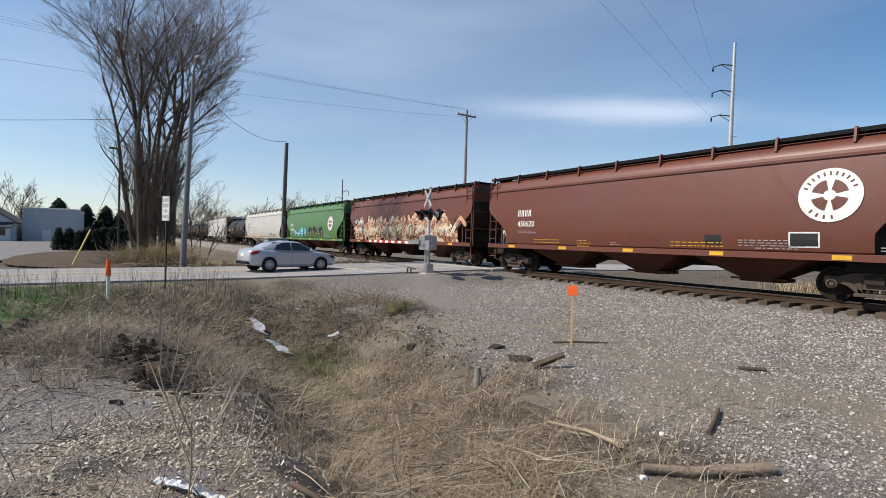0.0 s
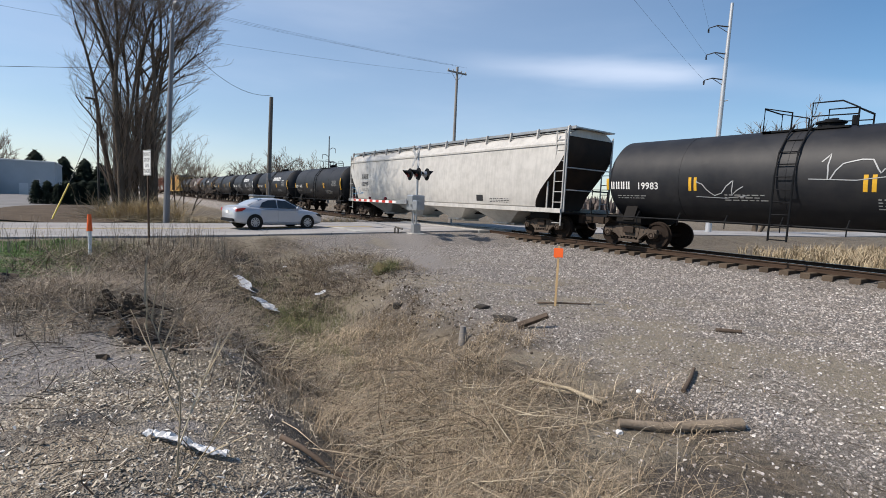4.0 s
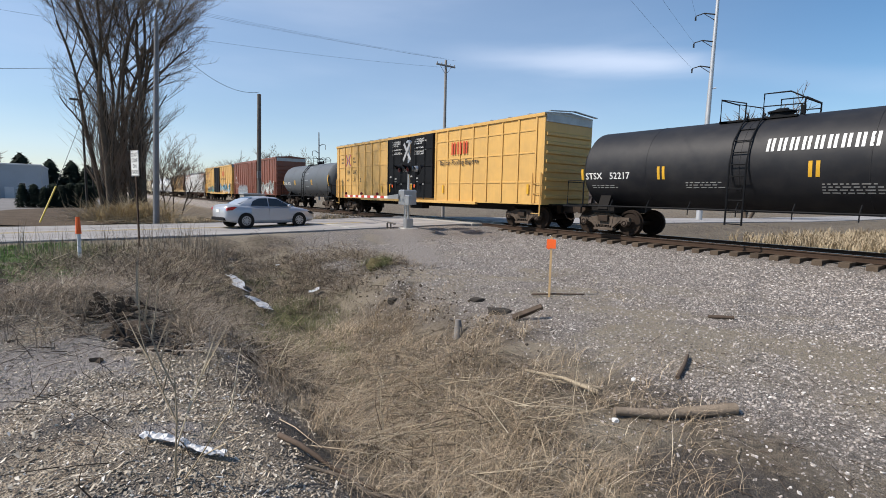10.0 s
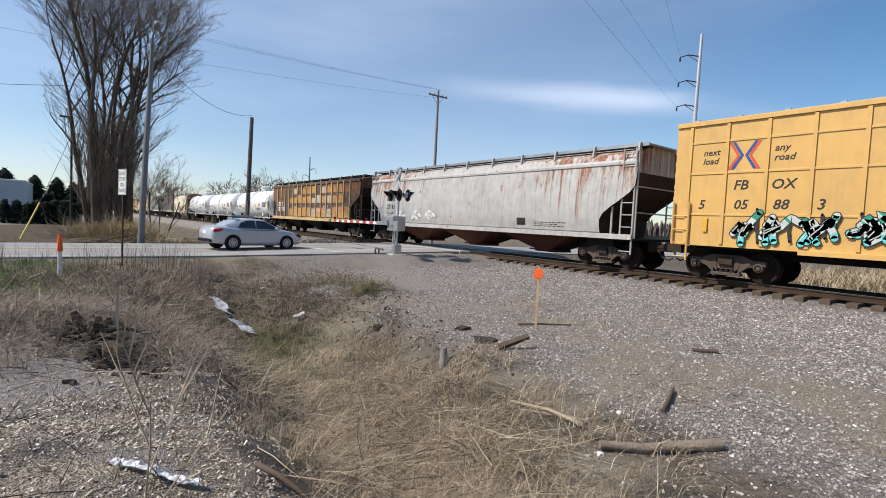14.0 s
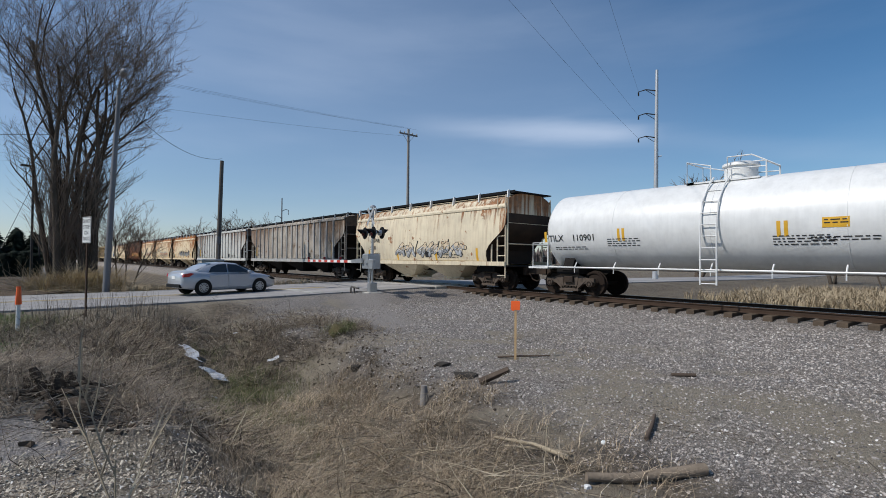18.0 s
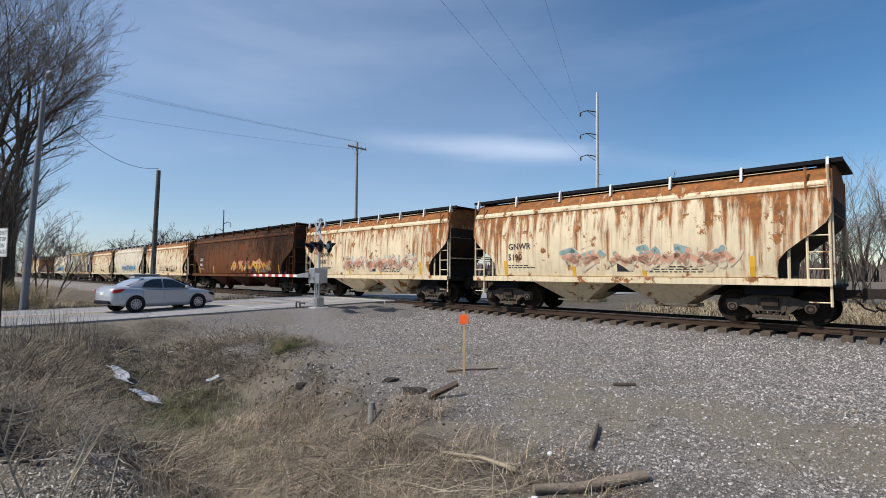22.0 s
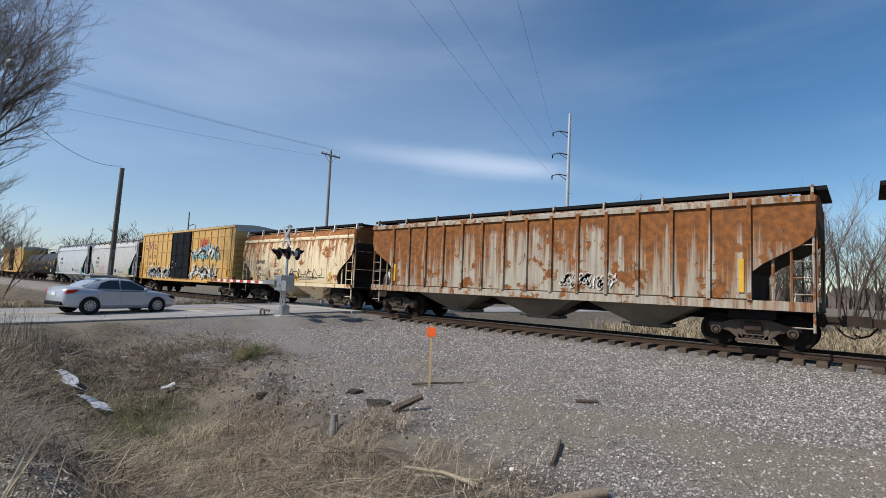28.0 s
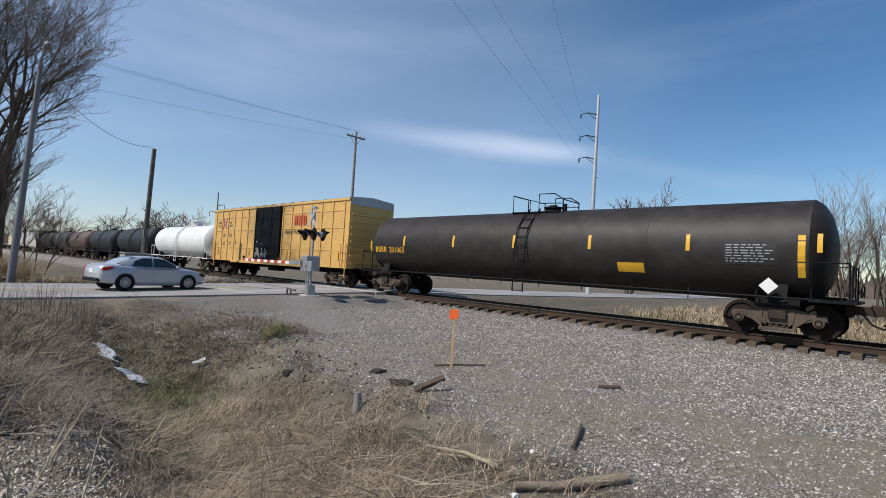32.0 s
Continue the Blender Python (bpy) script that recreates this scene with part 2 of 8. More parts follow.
class Geo:
    """Collects vertices and faces of one mesh."""

    def __init__(self):
        self.v, self.f, self.m = [], [], []

    def add(self, verts, faces, m=0):
        k = len(self.v)
        self.v.extend(verts)
        self.f.extend(tuple(i + k for i in f) for f in faces)
        self.m.extend([m] * len(faces))
        return self

    def box(self, x0, x1, y0, y1, z0, z1, m=0, c=0.0):
        """A box, its top edges eased by c."""
        if c:
            v = [(x0, y0, z0), (x1, y0, z0), (x1, y1, z0), (x0, y1, z0), (x0, y0, z1 - c), (x1, y0, z1 - c), (x1, y1, z1 - c), (x0, y1, z1 - c),
                 (x0 + c, y0 + c, z1), (x1 - c, y0 + c, z1), (x1 - c, y1 - c, z1), (x0 + c, y1 - c, z1)]
            f = [(3, 2, 1, 0), (0, 1, 5, 4), (1, 2, 6, 5), (2, 3, 7, 6), (3, 0, 4, 7), (4, 5, 9, 8), (5, 6, 10, 9), (6, 7, 11, 10), (7, 4, 8, 11), (8, 9, 10, 11)]
        else:
            v = [(x0, y0, z0), (x1, y0, z0), (x1, y1, z0), (x0, y1, z0), (x0, y0, z1), (x1, y0, z1), (x1, y1, z1), (x0, y1, z1)]
            f = [(3, 2, 1, 0), (4, 5, 6, 7), (0, 1, 5, 4), (1, 2, 6, 5), (2, 3, 7, 6), (3, 0, 4, 7)]
        return self.add(v, f, m)

    def tube(self, pts, r, n=6, r1=None, m=0):
        """A round bar along the points, tapering from r to r1."""
        pts = [Vector(p) for p in pts]
        r1 = r if r1 is None else r1
        last = len(pts) - 1
        v = []
        for i, p in enumerate(pts):
            d = (pts[min(i + 1, last)] - pts[max(i - 1, 0)]).normalized()
            a = d.cross(Vector((0, 0, 1)) if abs(d.z) < 0.9 else Vector((1, 0, 0))).normalized()
            b = d.cross(a)
            rr = r + (r1 - r) * i / last
            for k in range(n):
                t = 2 * math.pi * k / n
                v.append(tuple(p + a * (rr * math.cos(t)) + b * (rr * math.sin(t))))
        f = [(i * n + k, i * n + (k + 1) % n, (i + 1) * n + (k + 1) % n, (i + 1) * n + k) for i in range(last) for k in range(n)]
        f += [tuple(range(n))[::-1], tuple(last * n + k for k in range(n))]
        return self.add(v, f, m)

    def prism(self, poly, y0, y1, m=0, axis="y"):
        """A polygon in x and z (or in y and z for axis x) pulled from y0 to y1."""
        n = len(poly)
        if axis == "y":
            v = [(a, y0, b) for a, b in poly] + [(a, y1, b) for a, b in poly]
        else:
            v = [(y0, a, b) for a, b in poly] + [(y1, a, b) for a, b in poly]
        f = [tuple(range(n)), tuple(range(n, 2 * n))[::-1]] + [((i + 1) % n, i, n + i, n + (i + 1) % n) for i in range(n)]
        return self.add(v, f, m)

    def lathe(self, prof, n=24, centre=(0, 0, 0), axis="x", m=0):
        """Turns (along, radius) pairs about an axis through centre."""
        v = []
        for a, r in prof:
            for k in range(n):
                t = 2 * math.pi * k / n
                c, s = r * math.cos(t), r * math.sin(t)
                p = (a, c, s) if axis == "x" else ((c, a, s) if axis == "y" else (c, s, a))
                v.append((centre[0] + p[0], centre[1] + p[1], centre[2] + p[2]))
        f = [(i * n + k, i * n + (k + 1) % n, (i + 1) * n + (k + 1) % n, (i + 1) * n + k) for i in range(len(prof) - 1) for k in range(n)]
        f += [tuple(range(n))[::-1], tuple((len(prof) - 1) * n + k for k in range(n))]
        return self.add(v, f, m)

    def mesh(self, name, mats, smooth=False):
        me = bpy.data.meshes.new(name)
        me.from_pydata(self.v, [], self.f)
        for x in (mats if isinstance(mats, (list, tuple)) else [mats]):
            me.materials.append(x)
        if max(self.m, default=0):
            me.polygons.foreach_set("material_index", self.m)
        bm = bmesh.new()
        bm.from_mesh(me)
        bmesh.ops.recalc_face_normals(bm, faces=bm.faces)
        bm.to_mesh(me)
        bm.free()
        if smooth:
            me.polygons.foreach_set("use_smooth", [True] * len(me.polygons))
            me.set_sharp_from_angle(angle=radians(smooth if smooth is not True else 35))
        return me


def part(name, geo, mats, parent=None, label="", smooth=False, at=None):
    """One mesh object under a thing or part. geo: a Geo, or a mesh that is shared; then mats replaces its material on this object."""
    if isinstance(geo, Geo):
        ob = new(name, geo.mesh(name, mats, smooth))
    else:
        ob = new(name, geo)
        if mats is not None:
            ob.material_slots[0].link = 'OBJECT'
            ob.material_slots[0].material = mats
    ob.parent = parent
    if at is not None:
        ob.matrix_basis = at
    if label:
        ob["label"] = label
    return ob


def thing(name, at, label, category, group=""):
    ob = new(name)
    ob.empty_display_size = 0.3
    ob.matrix_basis = at
    return tagged(ob, label, category, group)


def stuff_mesh(name, verts, faces, mats):
    me = bpy.data.meshes.new(name)
    me.from_pydata(verts, [], faces)
    for x in (mats if isinstance(mats, (list, tuple)) else [mats]):
        me.materials.append(x)
    return new(name, me)


def smooth01(a, b, x):
    t = min(1.0, max(0.0, (x - a) / (b - a)))
    return t * t * (3 - 2 * t)


def inter(x, table):
    """Piecewise linear value of x in rows of (x, value)."""
    if x <= table[0][0]:
        return table[0][1]
    for (a, u), (b, w) in zip(table, table[1:]):
        if x <= b:
            return u + (w - u) * (x - a) / (b - a)
    return table[-1][1]


# ---- the lie of the land (track along x, rail tops at height 0) ----
TRACK_Y = 16.8
ROAD_X0, ROAD_X1 = -26.0, -18.9
DITCH = ((-14.5, 3.9, 0.25, 1.2), (-12.5, 3.6, 0.8, 1.3), (-10.0, 3.3, 0.95, 1.5), (-7.5, 3.0, 0.85, 1.5), (-5.0, 2.6, 0.75, 1.3), (-2.5, 2.1, 0.6, 1.2), (2.0, 1.6, 0.4, 1.2))


def road_z(y):
    return inter(y, ((-60, -0.55), (-4, -0.30), (4, -0.24), (9.5, -0.13), (14.6, -0.03), (19.2, -0.03), (25, -0.15), (60, -0.5)))


def ground_z(x, y):
    """Height of the bare ground."""
    d = abs(y - TRACK_Y)
    side = inter(y, ((-30, -0.45), (-3, -0.40), (1.2, -0.40), (3.0, -0.62), (4.6, -0.80), (6.5, -0.58), (9, -0.50), (12.2, -0.48), (13.4, -0.46), (14.5, -0.42), (15.25, -0.37), (15.7, -0.27), (18.0, -0.27), (18.6, -0.35), (20.4, -0.75), (25, -0.7), (60, -0.7)))
    z = side
    # beyond the road the embankment stands over a low verge
    if x < -26:
        far = inter(y, ((-30, -0.4), (3, -0.4), (7, -0.75), (11.6, -1.05), (12.6, -0.95), (14.5, -0.28), (18.6, -0.24), (21, -0.9), (40, -0.8)))
        z = side + (far - side) * smooth01(-26, -28.5, x)
    # the ditch that leads away from under the road
    best = 0.0
    for (xa, ya, da, wa), (xb, yb, db, wb) in zip(DITCH, DITCH[1:]):
        t = min(1.0, max(0.0, ((x - xa) * (xb - xa) + (y - ya) * (yb - ya)) / ((xb - xa) ** 2 + (yb - ya) ** 2)))
        px, py = xa + t * (xb - xa), ya + t * (yb - ya)
        w = wa + t * (wb - wa)
        e = (da + t * (db - da)) * math.exp(-((x - px) ** 2 + (y - py) ** 2) / (2 * w * w * 0.55))
        best = max(best, e)
    z -= best
    # the bank up to the road, and the road's bed
    if -30 < x < -14.5:
        k = smooth01(-15.5, -18.4, x) if x > -22 else smooth01(-29.5, -26.4, x)
        z += (road_z(y) - 0.06 - z) * k if d > 2.2 else (-0.14 - z) * k
    # humps and hollows
    near = 0.3 if x < -26 or y > 22 else 1.0
    calm = 0.15 if (d < 2.0 or ROAD_X0 - 0.5 < x < ROAD_X1 + 0.5) else 1.0
    rough = 0.10 * noise.noise((x * 0.5, y * 0.5, 3.1)) + 0.05 * noise.noise((x * 1.7, y * 1.7, 7.7)) + 0.02 * noise.noise((x * 5, y * 5, 1.3))
    if calm == 1.0 and y > 4.8 and x > -15:
        rough *= 0.45
    z += near * calm * rough
    # the mound of chips and the torn edge above the ditch
    z += 0.14 * math.exp(-((x + 3.2) ** 2 + (y - 0.3) ** 2) / 1.6)
    z += 0.20 * math.exp(-((x + 8.4) ** 2 + (y + 0.4) ** 2) / 0.9)
    # the gravel breaks off in a low ragged step
    edge = y - (5.15 - 0.16 * (x + 8) + 0.35 * noise.noise((x * 1.3, y * 0.4, 6.0)))
    z -= 0.16 * smooth01(0.25, -0.10, edge) * smooth01(-1.6, -0.5, edge) * smooth01(-13.5, -12.0, x) * smooth01(-5.0, -6.2, x)
    z -= 0.34 * math.exp(-((x + 7.0) / 0.5) ** 2 - ((y - 0.55) / 0.32) ** 2)
    return z


def steps(a, b, n):
    return [a + (b - a) * i / n for i in range(n)]


GX = [-2500, -1200, -600, -300, -160] + steps(-100, -40, 20) + steps(-40, -18, 44) + steps(-18, 1.5, 150) + steps(1.5, 8, 20) + steps(8, 40, 16) + [40, 80, 160, 400, 1000, 2500]
GY = [-2500, -1000, -400, -150, -70] + steps(-40, -6, 30) + steps(-6, 16, 168) + steps(16, 22, 20) + steps(22, 60, 24) + [60, 90, 140, 250, 500, 1100, 2500]


def zone(x, y):
    """Shares of gravel, wood chips and green grass on the ground."""
    w = 0.5 * noise.noise((x * 0.6, y * 0.6, 11.0)) + 0.25 * noise.noise((x * 2.1, y * 2.1, 5.0))
    gravel = smooth01(4.6, 6.2, y + w * 1.6 + 0.10 * max(0, x + 6)) * smooth01(22.6, 20.4, y)
    gravel = max(gravel, smooth01(-18, -15.5, x) * smooth01(8.0, 9.5, y + w) * smooth01(22, 19.5, y)) if x < -14 else gravel * smooth01(-15.5, -13.0, x + w + (y - 6) * 0.6)
    if x < -26:
        gravel = smooth01(12.3, 13.2, y + w * 0.4) * smooth01(22, 20, y)
    chips = smooth01(1.7, 0.7, y + w * 0.8 + 0.14 * (x + 4)) * smooth01(-9.6, -8.2, x + w) * smooth01(30, 12, abs(x))
    green = smooth01(-10.8, -12.2, x + w * 0.8) * smooth01(0.2, -1.0, y + w * 0.7) * smooth01(-18.4, -17.8, x)
    return gravel, chips, green


def blob2(x, y, cx, cy, rx, ry):
    return math.exp(-((x - cx) / rx) ** 2 - ((y - cy) / ry) ** 2)


def bare(x, y):
    """Shares of tan dust, dark damp soil with some painted shade, and smooth grey trodden dirt."""
    w = noise.noise((x * 1.3, y * 1.3, 21.0)) + 0.5 * noise.noise((x * 4, y * 4, 8.0))
    tan = blob2(x, y, -3.1, 6.5, 0.9, 0.8) + blob2(x, y, -1.9, 7.5, 1.1, 0.7) + blob2(x, y, -0.4, 6.6, 1.0, 0.8) + 0.7 * blob2(x, y, -5.0, 6.9, 1.2, 0.6) + 0.9 * smooth01(-0.15, 0.45, 0.5 * w + noise.noise((x * 0.45, y * 0.45, 33.0))) * smooth01(11.5, 7.5, y) + 0.5 * blob2(x, y, -8.5, 6.6, 2.0, 0.9)
    # blobs at the stump hollow (-7.0) and chip bank (-4.6) are shade painted in
    dark = 1.3 * blob2(x, y, -1.5, 3.7, 0.75, 0.5) + 0.8 * blob2(x, y, -2.7, 4.9, 0.8, 0.45) + 1.4 * blob2(x, y, -7.0, 0.5, 0.55, 0.4) + 0.7 * blob2(x, y, -9.5, 5.6, 1.0, 0.5) + 1.2 * blob2(x, y, -4.6, 1.35, 2.0, 0.28)
    t = min(1.0, max(0.0, (x + 18.5) / 7.6))
    off = y - (10.9 - 3.5 * t)
    path = math.exp(-(off / (0.9 + 0.3 * w)) ** 2) * smooth01(-10.2, -11.6, x) * smooth01(-19.0, -18.0, x)
    dirt = blob2(x, y, -5.6, -0.75, 1.3, 0.45) + 0.9 * blob2(x, y, -6.3, -0.15, 0.9, 0.4) + 0.6 * blob2(x, y, -9.2, -1.5, 0.9, 0.5) + 0.5 * smooth01(0.15, 0.5, w)
    path = max(path, smooth01(0.25, 0.75, dirt + 0.25 * w) * zone(x, y)[1])
    return 0.8 * min(1, max(0, tan + 0.5 * w)) if tan > 0.08 else 0.0, smooth01(0.25, 0.8, dark + 0.3 * w) if dark > 0.08 else 0.0, min(1.0, path * 1.2)


def make_ground():
    nx, ny = len(GX), len(GY)
    verts = [(x, y, ground_z(x, y)) for x in GX for y in GY]
    faces = [(i * ny + j, (i + 1) * ny + j, (i + 1) * ny + j + 1, i * ny + j + 1) for i in range(nx - 1) for j in range(ny - 1)]
    ob = stuff_mesh("ground", verts, faces, ground_material())
    at = ob.data.attributes.new("zone", 'FLOAT_COLOR', 'POINT')
    cols = []
    for x in GX:
        for y in GY:
            cols.extend((*zone(x, y), 1.0))
    at.data.foreach_set("color", cols)
    at = ob.data.attributes.new("bare", 'FLOAT_COLOR', 'POINT')
    cols = []
    for x in GX:
        for y in GY:
            cols.extend((*(bare(x, y) if -20 < x < 4 and -8 < y < 16 else (0.0, 0.0, 0.0)), 1.0))
    at.data.foreach_set("color", cols)
    ob.data.polygons.foreach_set("use_smooth", [True] * len(ob.data.polygons))
    tagged(ob, "gravel, wood chips and dry weeds sloping into a shallow ditch", "ground", kind="structure")
    return ob


def ground_material():
    m, n, l, b = mat("ground_mix", 0.95)
    v = obj_vec(n, l, vary=False)
    a = n.new("ShaderNodeAttribute")
    a.attribute_name = "zone"
    sep = n.new("ShaderNodeSeparateColor")
    l.new(a.outputs["Color"], sep.inputs[0])
    # crushed stone
    vo = n.new("ShaderNodeTexVoronoi")
    vo.inputs["Scale"].default_value = 72
    l.new(v, vo.inputs["Vector"])
    sc = n.new("ShaderNodeSeparateColor")
    l.new(vo.outputs["Color"], sc.inputs[0])
    stone = mix(n, l, sc.outputs[0], (0.17, 0.15, 0.134), (0.68, 0.62, 0.565))
    # larger pieces of ballast among the fine stone
    vb = n.new("ShaderNodeTexVoronoi")
    vb.inputs["Scale"].default_value = 38
    l.new(v, vb.inputs["Vector"])
    sb2 = n.new("ShaderNodeSeparateColor")
    l.new(vb.outputs["Color"], sb2.inputs[0])
    big_stone = mix(n, l, sb2.outputs[1], (0.14, 0.124, 0.112), (0.80, 0.735, 0.675))
    # darker towards the edges of each piece: shade put into the colour
    rim = n.new("ShaderNodeMapRange")
    rim.inputs["From Min"].default_value, rim.inputs["From Max"].default_value = 0.34, 0.60
    rim.inputs["To Max"].default_value = 0.65
    l.new(vb.outputs["Distance"], rim.inputs["Value"])
    big_stone = mix(n, l, rim.outputs["Result"], big_stone, (0.055, 0.048, 0.042))
    pickb = n.new("ShaderNodeMapRange")
    pickb.inputs["From Min"].default_value, pickb.inputs["From Max"].default_value = 0.30, 0.42
    pickb.inputs["To Max"].default_value = 0.85
    l.new(sb2.outputs[2], pickb.inputs["Value"])
    stone = mix(n, l, pickb.outputs["Result"], stone, big_stone)
    # shade in the gaps of the fine stone, mixed into its colour
    gap = n.new("ShaderNodeMapRange")
    gap.inputs["From Min"].default_value, gap.inputs["From Max"].default_value = 0.30, 0.62
    gap.inputs["To Max"].default_value = 0.6
    l.new(vo.outputs["Distance"], gap.inputs["Value"])
    stone = mix(n, l, gap.outputs["Result"], stone, (0.10, 0.088, 0.078))
    dust = noise_fac(n, l, v, 0.9, 7, 0.45, 0.72, 0.65)
    k5 = n.new("ShaderNodeMath")
    k5.operation = 'MULTIPLY'
    k5.inputs[1].default_value = 0.45
    l.new(dust, k5.inputs[0])
    stone = mix(n, l, k5.outputs[0], stone, (0.34, 0.28, 0.22))
    # soil and litter of dry weeds
    lit = noise_fac(n, l, v, 9, 8, 0.35, 0.68, 0.7)
    soil = mix(n, l, lit, (0.032, 0.025, 0.018), (0.33, 0.262, 0.185))
    big = noise_fac(n, l, v, 0.8, 4, 0.4, 0.65)
    soil = mix(n, l, big, soil, (0.21, 0.172, 0.118))
    # shredded wood
    vc = n.new("ShaderNodeTexVoronoi")
    vc.inputs["Scale"].default_value = 55
    l.new(v, vc.inputs["Vector"])
    s2 = n.new("ShaderNodeSeparateColor")
    l.new(vc.outputs["Color"], s2.inputs[0])
    chip = mix(n, l, s2.outputs[1], (0.14, 0.11, 0.08), (0.60, 0.50, 0.37))
    chip = mix(n, l, noise_fac(n, l, v, 0.9, 5, 0.46, 0.60), chip, (0.13, 0.117, 0.105))
    # turf
    turf = mix(n, l, noise_fac(n, l, v, 14, 5, 0.3, 0.7), (0.055, 0.11, 0.02), (0.13, 0.20, 0.04))
    col = mix(n, l, sep.outputs[0], soil, stone)
    col = mix(n, l, sep.outputs[1], col, chip)
    col = mix(n, l, sep.outputs[2], col, turf)
    # bare patches; the dark share also holds painted shade
    a2 = n.new("ShaderNodeAttribute")
    a2.attribute_name = "bare"
    se2 = n.new("ShaderNodeSeparateColor")
    l.new(a2.outputs["Color"], se2.inputs[0])
    grit = noise_fac(n, l, v, 26, 6, 0.35, 0.68, 0.7)
    col = mix(n, l, se2.outputs[0], col, mix(n, l, grit, (0.28, 0.235, 0.165), (0.45, 0.385, 0.285)))
    col = mix(n, l, se2.outputs[1], col, mix(n, l, grit, (0.075, 0.064, 0.052), (0.13, 0.112, 0.095)))
    col = mix(n, l, se2.outputs[2], col, mix(n, l, grit, (0.21, 0.187, 0.17), (0.50, 0.455, 0.417)))
    l.new(col, b.inputs["Base Color"])
    hn = n.new("ShaderNodeMath")
    hn.operation = 'ADD'
    l.new(lit, hn.inputs[0])
    l.new(vo.outputs["Distance"], hn.inputs[1])
    bump(n, l, b, hn.outputs[0], 0.9, 0.045)
    return m


ground = make_ground()

# ---- road, crossing and track ----


def asphalt_material(name, c, scale=60):
    m, n, l, b = mat(name, 0.85)
    v = obj_vec(n, l, vary=False)
    grit = noise_fac(n, l, v, scale, 4, 0.3, 0.7)
    col = mix(n, l, grit, tuple(x * 0.8 for x in c), tuple(x * 1.2 for x in c))
    wear = noise_fac(n, l, obj_vec(n, l, (1.0, 0.12, 1), False), 0.9, 5, 0.42, 0.66)
    col = mix(n, l, wear, col, tuple(x * 1.35 for x in c))
    crack = n.new("ShaderNodeTexVoronoi")
    crack.feature = 'DISTANCE_TO_EDGE'
    crack.inputs["Scale"].default_value = 0.35
    l.new(v, crack.inputs["Vector"])
    r = n.new("ShaderNodeMapRange")
    r.inputs["From Min"].default_value, r.inputs["From Max"].default_value = 0.0, 0.012
    r.inputs["To Min"].default_value, r.inputs["To Max"].default_value = 0.7, 0.0
    l.new(crack.outputs["Distance"], r.inputs["Value"])
    col = mix(n, l, r.outputs["Result"], col, (0.04, 0.04, 0.04))
    l.new(col, b.inputs["Base Color"])
    bump(n, l, b, grit, 0.3, 0.01)
    return m


M_ASPHALT = asphalt_material("faded_asphalt", (0.265, 0.252, 0.242))
M_ROADLINE = plain("worn_road_paint", (0.55, 0.54, 0.50), 0.8, 0.0, 0.45, 3)


def strip(name, x0, x1, ys, lift, thick, m, zf=road_z):
    g = Geo()
    v, f = [], []
    for y in ys:
        z = zf(y) + lift
        v += [(x0, y, z), (x1, y, z), (x1, y, z - thick), (x0, y, z - thick)]
    for i in range(len(ys) - 1):
        a, b2 = i * 4, i * 4 + 4
        f += [(a, a + 1, b2 + 1, b2), (a + 1, a + 2, b2 + 2, b2 + 1), (a + 3, a, b2, b2 + 3), (a + 2, a + 3, b2 + 3, b2 + 2)]
    f += [(3, 2, 1, 0), tuple(len(v) - 4 + k for k in range(4))]
    g.add(v, f)
    return part(name, g, m)


road = strip("road", ROAD_X0, ROAD_X1, [-300, -80, -40, -20, -8, -4, 0, 4, 9.5, 12, 14.6, 15.4], 0.0, 0.12, M_ASPHALT)
far_road = strip("road", ROAD_X0, ROAD_X1, [18.2, 19.2, 21, 25, 32, 60, 200], 0.0, 0.12, M_ASPHALT)
tagged(far_road, "grey asphalt road beyond the tracks", "road", kind="structure")
tagged(road, "faded grey two-lane asphalt road over the tracks", "road", kind="structure")
for k, x in enumerate((-25.6, -19.3)):
    line = strip("road_marking", x - 0.06, x + 0.06, [-80, -40, -20, -8, -4, 0, 4, 9.5, 11.5], 0.004, 0.003, M_ROADLINE)
    line.parent = road
for x in (-22.6, -22.3):
    line = strip("road_marking", x - 0.05, x + 0.05, [-80, -40, -20, -8, -4, 0, 4, 9.5, 11.2], 0.004, 0.003, plain("worn_yellow_line", (0.5, 0.36, 0.08), 0.8, 0, 0.4, 3))
    line.parent = road
stop = Geo().box(-22.1, -19.4, 9.0, 9.5, road_z(9.2) - 0.02, road_z(9.2) + 0.012)
part("stop_line", stop, M_ROADLINE, road, "worn white stop line")

track = thing("track", pose(0, TRACK_Y, 0), "single railway track on timber ties in grey ballast", "railway track")
tagged(track, kind="structure")


def rail_mesh():
    prof = [(-0.07, -0.17), (0.07, -0.17), (0.07, -0.155), (0.012, -0.135), (0.012, -0.05), (0.036, -0.035), (0.036, -0.006), (0.028, 0), (-0.028, 0), (-0.036, -0.006), (-0.036, -0.035), (-0.012, -0.05), (-0.012, -0.135), (-0.07, -0.155)]
    g = Geo()
    g.prism(prof, -1200, 700, axis="x")
    # the wheels polish the top of the head
    g.box(-1200, 700, -0.027, 0.027, 0.0, 0.003, m=1)
    return g.mesh("rail", [M_RAIL, M_RAILTOP])


